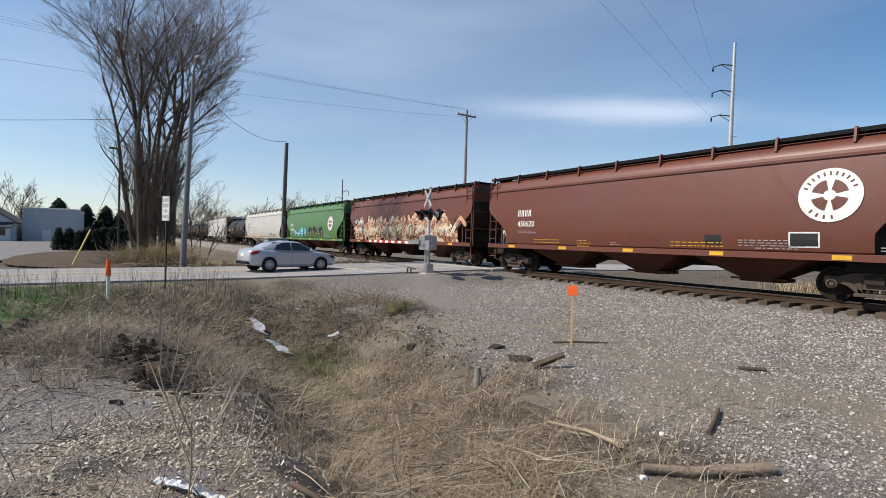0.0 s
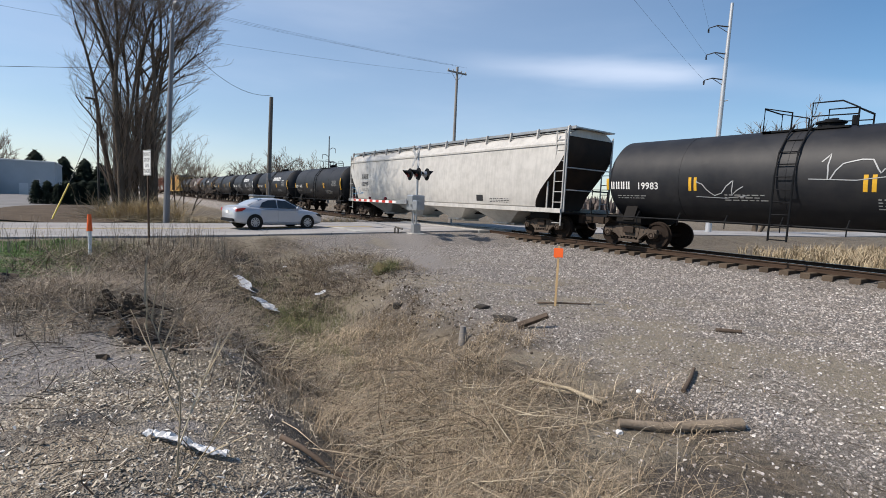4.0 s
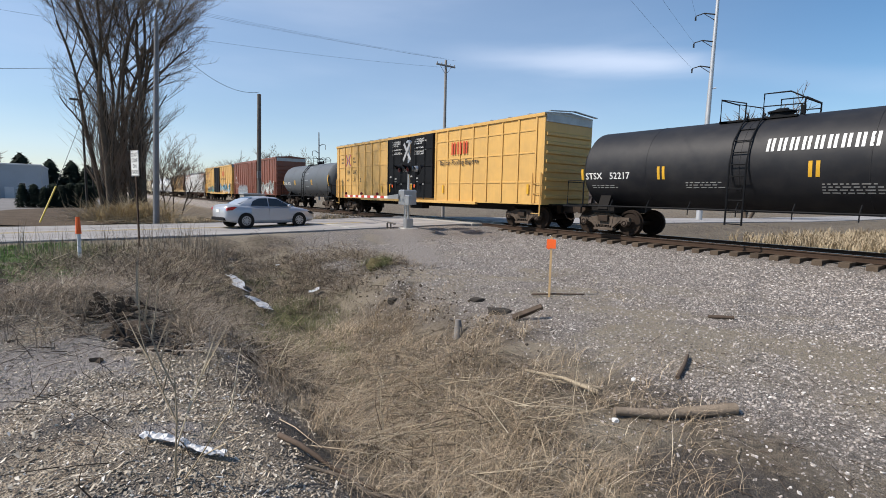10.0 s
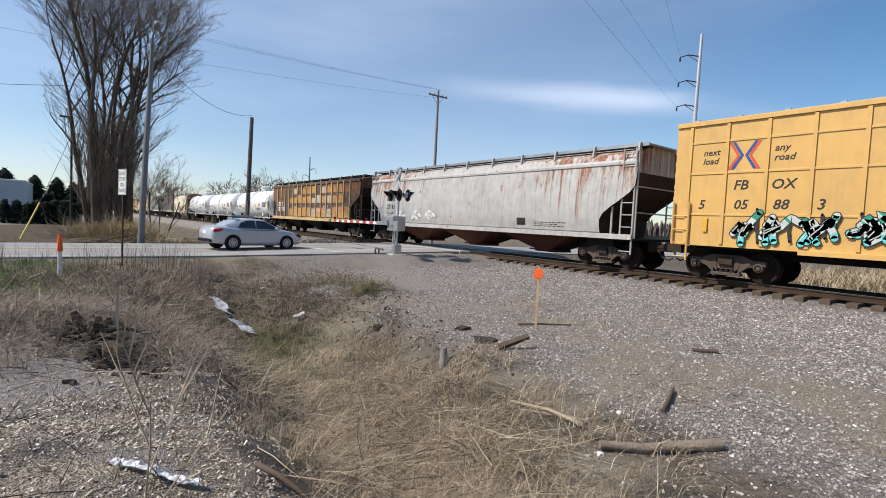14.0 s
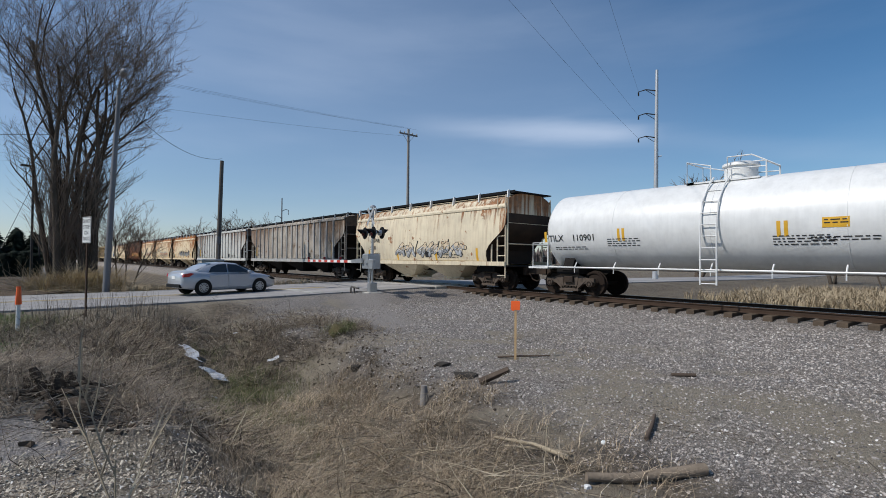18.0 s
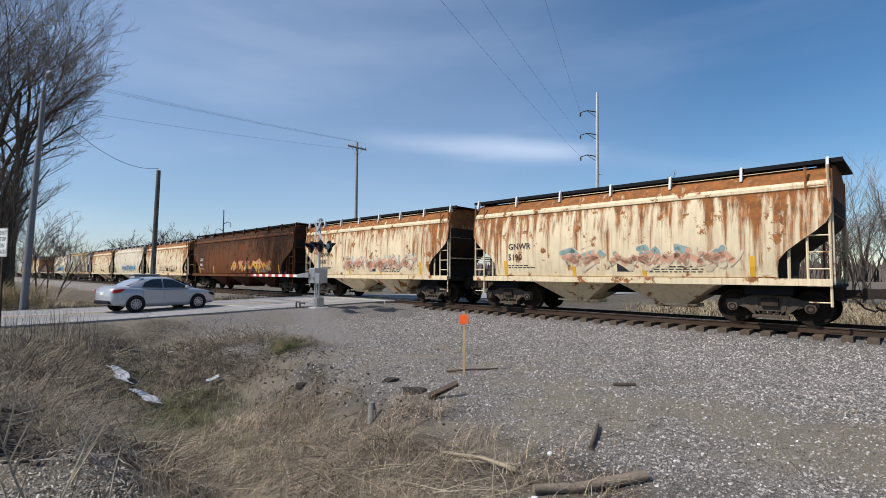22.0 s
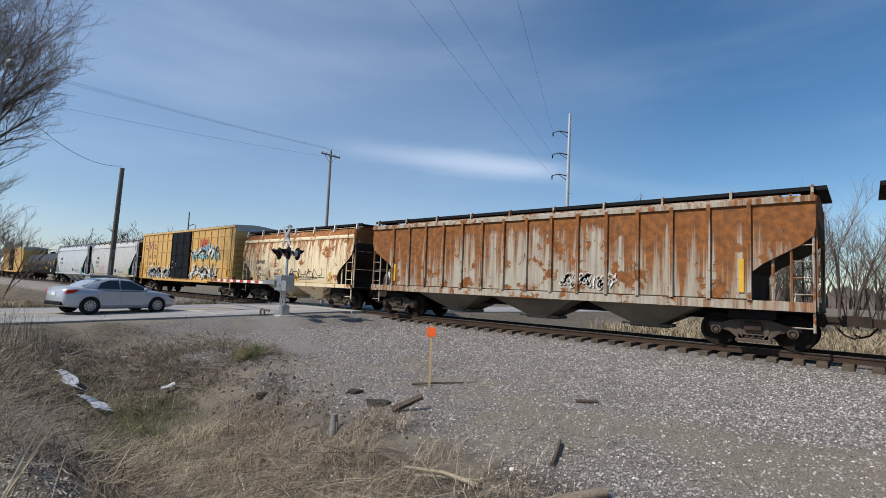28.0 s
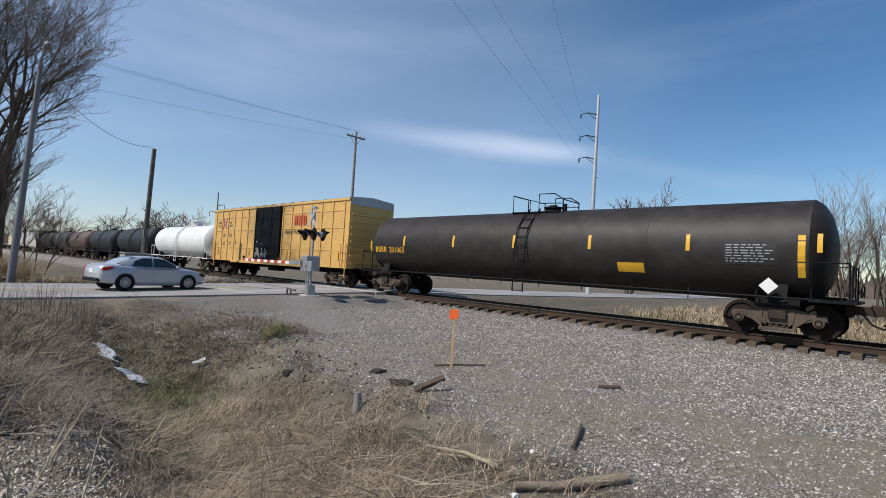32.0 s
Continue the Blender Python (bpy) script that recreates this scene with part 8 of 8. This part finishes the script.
def weed_keep(x, y):
    k = bell(x, y, -12.8, 1.6, 2.6, 2.2) + 0.8 * bell(x, y, -9.2, 1.3, 1.8, 1.0) + 0.7 * bell(x, y, -13.2, 5.2, 2.2, 1.8) + 0.6 * bell(x, y, -6.5, 1.9, 1.8, 0.7) + bell(x, y, -11.7, 6.3, 0.5, 0.5)
    return min(1.0, k) * smooth01(-18.6, -17.4, x) * clear_of_litter(x, y) * (0.3 + 0.7 * smooth01(-0.3, 0.15, noise.noise((x * 1.1, y * 1.1, 31.0)))) * (1 - 0.9 * bare(x, y)[1])


def olive_keep(x, y):
    return min(1.0, bell(x, y, -11.0, 3.5, 1.9, 0.9) + 0.5 * bell(x, y, -8.0, 2.7, 1.5, 0.7) + 0.6 * bell(x, y, -15.5, -0.2, 1.8, 0.8))


scatter_blades("straw_grass", 720, (-9.5, -1.2, 1.2, 5.6), straw_keep, 0.46, 0.006, 1.15, M_STRAW, "long flattened straw-coloured grass in the ditch", 21, 17, lambda x, y: 0.7 + 2.6 * noise.noise((x * 0.9, y * 0.9, 4)))
scatter_blades("straw_grass", 420, (-9.5, -1.2, 1.2, 5.4), straw_keep, 0.30, 0.0042, 1.0, M_BROWNWEED, "short brown dead grass under the straw", 121, 16)
scatter_blades("dead_weeds", 2300, (-18.5, -5.0, -1.6, 7.6), weed_keep, 0.30, 0.005, 0.9, M_BROWNWEED, "matted grey-brown dead weeds on the bank", 22, 13)
scatter_blades("matted_stalks", 620, (-11.0, -6.6, -1.6, 1.3), lambda x, y: min(1.0, bell(x, y, -8.9, -0.5, 1.1, 0.7) + 0.6 * bell(x, y, -7.6, 1.2, 1.2, 0.5)), 0.55, 0.0045, 1.3, M_BROWNWEED, "long matted dead stalks hanging over the bank", 122, 9, lambda x, y: 0.9 + 1.2 * noise.noise((x, y, 2)))
scatter_blades("olive_grass", 900, (-17.5, -5.5, -1.5, 5.2), lambda x, y: olive_keep(x, y) * clear_of_litter(x, y), 0.26, 0.005, 0.8, M_OLIVE, "new olive-green grass among the dead stalks", 23, 12)
scatter_blades("green_lawn", 2600, (-18.3, -10.8, -9.0, 0.4), lambda x, y: zone(x, y)[2], 0.11, 0.006, 0.6, M_TURF, "short fresh green grass beside the road", 24, 14)
scatter_blades("straw_grass", 260, (-12, 2, 4.6, 9), lambda x, y: 0.5 * smooth01(0.05, 0.4, noise.noise((x * 0.6, y * 0.6, 9))), 0.16, 0.005, 1.0, M_STRAW, "thin dry wisps in the gravel", 25, 9)
scatter_blades("field_grass", 4600, (-14, 16, 25.5, 42), lambda x, y: smooth01(-13, -6, x) * (1.0 if y < 34 else 0.5), 0.62, 0.014, 0.5, M_FIELD, "tall pale dry grass in the field beyond the tracks", 26, 9)
scatter_blades("roadside_stalks", 130, (-17.6, -14.6, -3.5, 3.2), lambda x, y: 0.8, 0.85, 0.006, 0.25, M_BROWNWEED, "tall thin dead stalks along the road edge", 27, 5)
scatter_blades("verge_grass", 1500, (-34, -26.4, 3.2, 12.5), lambda x, y: 0.8, 0.45, 0.009, 0.6, M_FIELD, "dry tan grass on the verge below the embankment", 28, 9)


def twig_tangle(name, n, area, keep, length, r0, m, label, seed, rise=0.5):
    r = random.Random(seed)
    g = Geo()
    made = tries = 0
    while made < n and tries < n * 15:
        tries += 1
        x, y = r.uniform(area[0], area[1]), r.uniform(area[2], area[3])
        if r.random() > keep(x, y):
            continue
        made += 1
        p = Vector((x, y, ground_z(x, y)))
        d = Vector((r.gauss(0, 1), r.gauss(0, 1), r.uniform(0.3, 2.0) * rise)).normalized()
        p.z += r.uniform(0.0, 0.24) * (1 - rise) * smooth01(0.2, 0.8, straw_keep(x, y)) + 0.012
        pts = [p]
        for k in range(3):
            d = (d + Vector((r.gauss(0, 0.3), r.gauss(0, 0.3), -0.12)) * min(1.0, 0.3 + rise)).normalized()
            p = p + d * length * r.uniform(0.2, 0.45)
            pts.append(p)
        g.tube(pts, r0 * r.uniform(0.6, 1.5), 3, r0 * 0.3)
    ob = part(name, g, m)
    return tagged(ob, label, "brush", kind="stuff")


M_GREYTWIG = island_mat("bleached_grey_twigs", (0.10, 0.085, 0.07), (0.42, 0.37, 0.31), 0.9, (0.66, 0.60, 0.51))
M_DEADWOOD = plain("dead_brush", (0.14, 0.105, 0.08), 0.9, 0.0, 0.45, 12)
twig_tangle("brush", 1900, (-17.5, -6.0, -1.8, 7.0), weed_keep, 0.55, 0.006, M_STALK, "pale bleached stalks standing in the dead weeds", 231)
twig_tangle("brush", 1700, (-17.5, -6.0, -1.8, 7.0), weed_keep, 0.55, 0.006, M_DEADWOOD, "tangle of dead twigs on the bank", 31)
twig_tangle("brush", 420, (-9.0, -1.5, -1.0, 4.8), lambda x, y: 0.6 * straw_keep(x, y) + 0.25 * zone(x, y)[1], 0.4, 0.004, M_DEADWOOD, "scattered dead twigs and stalks", 32)
twig_tangle("brush", 1100, (-11.5, -5.8, -1.9, 2.2), lambda x, y: min(1.0, bell(x, y, -8.7, -0.4, 1.3, 0.8) + 0.7 * bell(x, y, -6.9, 1.1, 1.1, 0.5)), 0.52, 0.0042, M_GREYTWIG, "grey tangle of dead stalks hanging over the torn bank", 331, 0.22)
twig_tangle("fallen_stalks", 800, (-8.5, -1.3, 1.2, 5.4), straw_keep, 0.8, 0.0045, M_STALK, "single long pale stalks lying over the grass", 132, 0.10)
twig_tangle("fallen_stalks", 260, (-5.5, 1.0, 2.6, 6.4), lambda x, y: 0.5, 0.35, 0.0035, M_DEADWOOD, "thin dead stalks strewn over the bare soil", 133, 0.05)
twig_tangle("brush", 1100, (-31.5, -28.0, -0.8, 4.2), lambda x, y: bell(x, y, -29.6, 1.7, 1.2, 1.5), 1.7, 0.010, M_FIELD, "golden leafless shrub at the foot of the big tree", 33)

M_GOLDEN = island_mat("golden_budding_twigs", (0.20, 0.14, 0.06), (0.50, 0.37, 0.17), 0.85, (0.72, 0.58, 0.30))
scatter_blades("golden_shrub", 150, (-30.8, -28.2, -0.4, 3.8), lambda x, y: bell(x, y, -29.5, 1.7, 0.9, 1.3), 1.25, 0.006, 0.55, M_GOLDEN, "golden budding shrub at the foot of the big tree", 151, 16, category="shrub")

# ---- single things lying about ----


def bar_thing(name, pts, r, r1, m, label, category, sides=10):
    pts = [(x, y, ground_z(x, y) + z) for x, y, z in pts]
    p0 = Vector(pts[0])
    t = thing(name, pose(*p0), label, category)
    part("wood", Geo().tube([tuple(Vector(p) - p0) for p in pts], r, sides, r1), m, t, "", 50)
    return t


M_LOG = plain("weathered_log", (0.30, 0.24, 0.18), 0.9, 0.0, 0.4, 6, 0.5)
bar_thing("fallen_log", [(-2.75, 4.10, 0.07), (-2.5, 4.45, 0.055), (-2.3, 4.72, 0.06), (-2.05, 5.05, 0.055)], 0.040, 0.058, M_LOG, "weathered grey-brown log lying on the ground", "log", 12)
bar_thing("split_branch", [(-4.1, 4.25, 0.10), (-3.6, 4.35, 0.08), (-3.2, 4.45, 0.05)], 0.016, 0.028, M_STALK, "bleached split branch in the dry grass", "branch")
bar_thing("split_branch", [(-3.9, 4.2, 0.06), (-3.45, 4.45, 0.06), (-3.3, 4.6, 0.04)], 0.014, 0.02, M_STALK, "bleached split branch in the dry grass", "branch")
bar_thing("stick", [(-3.0, 5.92, 0.04), (-2.87, 5.6, 0.05), (-2.78, 5.3, 0.03)], 0.018, 0.026, M_DEADWOOD, "dark rotten stick on bare soil", "stick")
bar_thing("stick", [(-3.75, 7.95, 0.02), (-3.45, 8.15, 0.03)], 0.035, 0.03, M_DEADWOOD, "short dark stick in the gravel", "stick")
bar_thing("stick", [(-6.55, 6.85, 0.03), (-6.2, 7.1, 0.05), (-5.9, 7.6, 0.03)], 0.02, 0.014, M_DEADWOOD, "thin dark stick at the foot of the stake", "stick")
bar_thing("dead_branch", [(-3.75, 1.15, 0.03), (-3.5, 1.22, 0.06), (-3.3, 1.42, 0.04), (-3.1, 1.48, 0.07), (-2.9, 1.72, 0.03)], 0.024, 0.010, M_DEADWOOD, "dark dead branch across the chips", "branch")
bar_thing("dead_branch", [(-3.2, 1.15, 0.03), (-3.05, 1.42, 0.08), (-2.92, 1.50, 0.05), (-2.75, 1.9, 0.04)], 0.015, 0.009, M_LOG, "pale barkless branch on the chips", "branch")
bar_thing("stick", [(-5.0, -1.05, -0.03), (-5.0, -1.05, 0.20)], 0.022, 0.018, M_LOG, "stub of a cut stem standing in the dirt", "stick")
bar_thing("stump_post", [(-6.3, 4.9, -0.1), (-6.32, 4.9, 0.30)], 0.085, 0.05, M_PALEPOLE, "splintered pale grey post stub in the weeds", "post")
bar_thing("broken_board", [(-5.7, 5.55, 0.05), (-5.35, 5.85, 0.22)], 0.06, 0.05, M_DEADWOOD, "dark broken board leaning in the weeds", "board", 4)


def lump(name, x, y, sx, sy, sz, m, label, category, seed, sink=0.3, jag=0.45, top=0.62):
    """An angular stone or clod with bevelled facets."""
    r = random.Random(seed)
    bm = bmesh.new()
    bmesh.ops.create_icosphere(bm, subdivisions=2, radius=1.0)
    for v in bm.verts:
        k = 1 + jag * noise.noise(v.co * 1.6 + Vector((seed, 0, 0)))
        v.co = Vector((max(-0.98, min(0.98, v.co.x * k)) * sx, max(-0.98, min(0.98, v.co.y * k)) * sy, max(-0.7, min(top, v.co.z * k)) * sz))
    me = bpy.data.meshes.new(name)
    bm.to_mesh(me)
    bm.free()
    me.materials.append(m)
    ob = new(name, me)
    ob.matrix_basis = pose(x, y, ground_z(x, y) + sz * (0.6 - sink), 0, 0, r.uniform(0, 180))
    return tagged(ob, label, category)


M_CLOD = plain("dark_damp_earth", (0.115, 0.09, 0.068), 0.95, 0.0, 0.4, 9, 0.5)
scatter_stones("earth_clods", 300, -13.0, -4.5, 3.9, 7.0, 0.024, lambda x, y: min(1.0, bell(x, y, -8.6, 5.3, 2.2, 0.5) + 0.8 * bell(x, y, -11.2, 5.9, 1.2, 0.6) + 0.6 * bell(x, y, -5.6, 5.3, 0.9, 0.5)), M_CLOD, "dark crumbly clods of earth where the gravel meets the weeds", 8, 0.8)
scatter_stones("earth_clods", 260, -9.6, -5.6, -1.9, 1.4, 0.045, lambda x, y: min(1.0, bell(x, y, -7.0, 0.6, 0.8, 0.5) + bell(x, y, -9.0, -1.4, 0.6, 0.4)), M_CLOD, "dark clods round the torn stump", 9, 0.8)
M_SLAB = plain("dark_broken_asphalt", (0.075, 0.066, 0.056), 0.95, 0.0, 0.5, 14, 0.8)
lump("asphalt_slab", -6.2, 5.7, 0.25, 0.15, 0.07, M_SLAB, "broken slab of old dark asphalt on the gravel slope", "slab", 3)
lump("asphalt_slab", -7.1, 5.95, 0.15, 0.10, 0.06, M_SLAB, "small broken slab of old dark asphalt", "slab", 4)
lump("asphalt_slab", -9.2, 5.3, 0.16, 0.12, 0.10, M_SLAB, "lump of broken asphalt in the weeds", "slab", 6)
lump("white_stone", -3.15, 5.03, 0.035, 0.03, 0.03, M_WHITE, "white pebble on the bare soil", "stone", 5)
lump("white_stone", -2.7, 4.05, 0.035, 0.03, 0.03, M_WHITE, "white stone beside the log", "stone", 7)
scatter_blades("grass_tuft", 60, (-12.2, -11.2, 5.9, 6.7), lambda x, y: bell(x, y, -11.7, 6.3, 0.35, 0.3), 0.24, 0.005, 0.9, M_OLIVE, "tuft of dry olive grass on a mossy clod", 141, 12, None, 0.12)
lump("earth_clod", -11.7, 6.3, 0.34, 0.30, 0.20, plain("mossy_earth", (0.12, 0.10, 0.05), 0.95, 0, 0.4, 6, 0.6), "mossy clod of earth at the ditch edge", "clod", 9, 0.4, 0.6, 1.0)
M_STUMP = plain("dark_rotten_stump", (0.085, 0.065, 0.048), 0.95, 0.0, 0.5, 8, 0.7)
sm = thing("tree_stump", pose(-7.75, 0.15, ground_z(-7.75, 0.15) - 0.05), "dark rotten stump torn out of the bank with splayed roots", "stump")
rs = random.Random(12)
for k in range(7):
    a = k * 0.9 + rs.uniform(-0.3, 0.3)
    o = Vector((0.16 * math.cos(a), 0.16 * math.sin(a), 0))
    top = rs.uniform(0.16, 0.36)
    lean2 = Vector((rs.uniform(-0.12, 0.12), rs.uniform(-0.12, 0.12), 0))
    pts = [o + Vector((0, 0, -0.1)), o + lean2 * 0.4 + Vector((0, 0, top * 0.6)), o + lean2 + Vector((0, 0, top))]
    part("splinter", Geo().tube(pts, rs.uniform(0.07, 0.12), 5, rs.uniform(0.012, 0.04)), M_STUMP, sm)
for k in range(9):
    a = k * 0.7
    part("root", Geo().tube([(0.15 * math.cos(a), 0.15 * math.sin(a), 0.08), (0.4 * math.cos(a), 0.4 * math.sin(a), 0.08 + rs.uniform(-0.06, 0.10)), (0.7 * math.cos(a + 0.2), 0.7 * math.sin(a + 0.2), rs.uniform(-0.2, 0.0))], 0.05, 6, 0.012), M_STUMP, sm)
lump("earth_clod", -7.35, 0.45, 0.42, 0.30, 0.26, M_STUMP, "dark torn clod under the stump", "clod", 15, 0.6, 0.6, 1.0)
for k, (x, y, q) in enumerate(((-10.6, -1.9, 0.26), (-10.2, -1.5, 0.20), (-10.9, -1.35, 0.17), (-9.9, -1.95, 0.15), (-10.4, -2.4, 0.22), (-9.5, -1.3, 0.13), (-9.8, -0.95, 0.16))):
    lump("earth_clod", x, y, q * 1.3, q, q * 0.75, M_CLOD, "dark crumbling clod of dirt at the edge of the grass", "clod", 17 + k, 0.45, 0.9, 1.0)


def rag(name, path, w, label, seed, lift=0.025):
    """A crumpled strip of plastic or paper along a path on the ground."""
    r = random.Random(seed)
    v, f = [], []
    n = 26
    pts = []
    for i in range(n + 1):
        u = i / n * (len(path) - 1)
        k = min(len(path) - 2, int(u))
        a, b2 = path[k], path[k + 1]
        pts.append((a[0] + (b2[0] - a[0]) * (u - k), a[1] + (b2[1] - a[1]) * (u - k)))
    m = 6
    for i, (x, y) in enumerate(pts):
        j = pts[min(n, i + 1)]
        q = pts[max(0, i - 1)]
        d = Vector((j[0] - q[0], j[1] - q[1])).normalized()
        ww = w * (0.6 + 0.5 * r.random())
        for k in range(m + 1):
            o = (k / m - 0.5) * ww
            px, py = x - d.y * o, y + d.x * o
            v.append((px, py, ground_z(px, py) + lift + 0.05 * r.random() * (1 - abs(k / m - 0.5))))
    for i in range(n):
        for k in range(m):
            f.append((i * (m + 1) + k, i * (m + 1) + k + 1, (i + 1) * (m + 1) + k + 1, (i + 1) * (m + 1) + k))
    p0 = Vector(v[len(v) // 2])
    ob = stuff_mesh(name, [tuple(Vector(p) - p0) for p in v], f, M_RAG)
    ob.matrix_basis = pose(*p0)
    mod = ob.modifiers.new("thickness", 'SOLIDIFY')
    mod.thickness = 0.004
    return tagged(ob, label, "litter")


M_RAG = plain("dirty_white_plastic", (0.72, 0.72, 0.72), 0.5, 0.0, 0.18, 12)
rag("plastic_bag", [(-3.66, 0.22), (-3.52, 0.42), (-3.42, 0.46), (-3.30, 0.66)], 0.10, "crumpled white plastic bag on the wood chips", 1)
rag("plastic_sheet", [(-13.6, 2.95), (-13.2, 3.08), (-12.9, 2.95), (-12.5, 3.0)], 0.30, "torn white plastic sheet in the ditch", 2, 0.12)
rag("plastic_sheet", [(-11.8, 2.95), (-11.5, 3.15), (-11.1, 3.12)], 0.36, "scrap of white plastic in the ditch", 3, 0.12)
rag("paper_scrap", [(-12.1, 4.5), (-12.0, 4.75)], 0.16, "white paper scrap on the bank", 4, 0.14)
rag("paper_scrap", [(-14.5, 4.4), (-14.45, 4.5)], 0.10, "small white scrap on the bank", 5, 0.14)
rag("paper_scrap", [(-2.9, 1.75), (-2.8, 1.95)], 0.05, "small white scrap on the chips", 6)
rag("paper_scrap", [(-1.0, 4.0), (-0.8, 4.3)], 0.08, "pale flattened wrapper on the bare soil", 7)
rag("paper_scrap", [(-9.8, 2.6), (-9.75, 2.7)], 0.07, "small white scrap among the weeds", 8)
sap = bare_tree("sapling", pose(-3.06, 0.35, ground_z(-3.06, 0.35)), 41, 1, 0.95, 0.0075, 2, "thin leafless sapling growing out of the chips", 0.62, 0.03, 0.16, "sapling", "saplings")
for ch in sap.children:
    ch.data.materials[0] = M_STALK


def motions():
    place = {}
    for car, left, L in TRAIN:
        walk(car, [(t, train_pose(left, L, t)) for t in (0.0, 16.0, 32.0)])
        place[car] = train_pose(left, L, 0.0).translation.x
    # the wheels roll while their car goes by
    step = radians(84)
    dt = step * 0.458 / SPEED
    for wheel, car, a in WHEELS:
        t0 = max(0.0, (-48 - place[car]) / SPEED)
        t1 = min(32.0, (9 - place[car]) / SPEED)
        if t1 <= t0:
            continue
        n = int((t1 - t0) / dt)
        rows = [(t0 + i * dt, pose(a, 0, 0.458, 0, 84 * i, 0)) for i in range(n + 1)]
        if t0 > 0:
            rows.insert(0, (0.0, rows[0][1]))
        rows.append((32.0, rows[-1][1]))
        walk(wheel, rows)


motions()
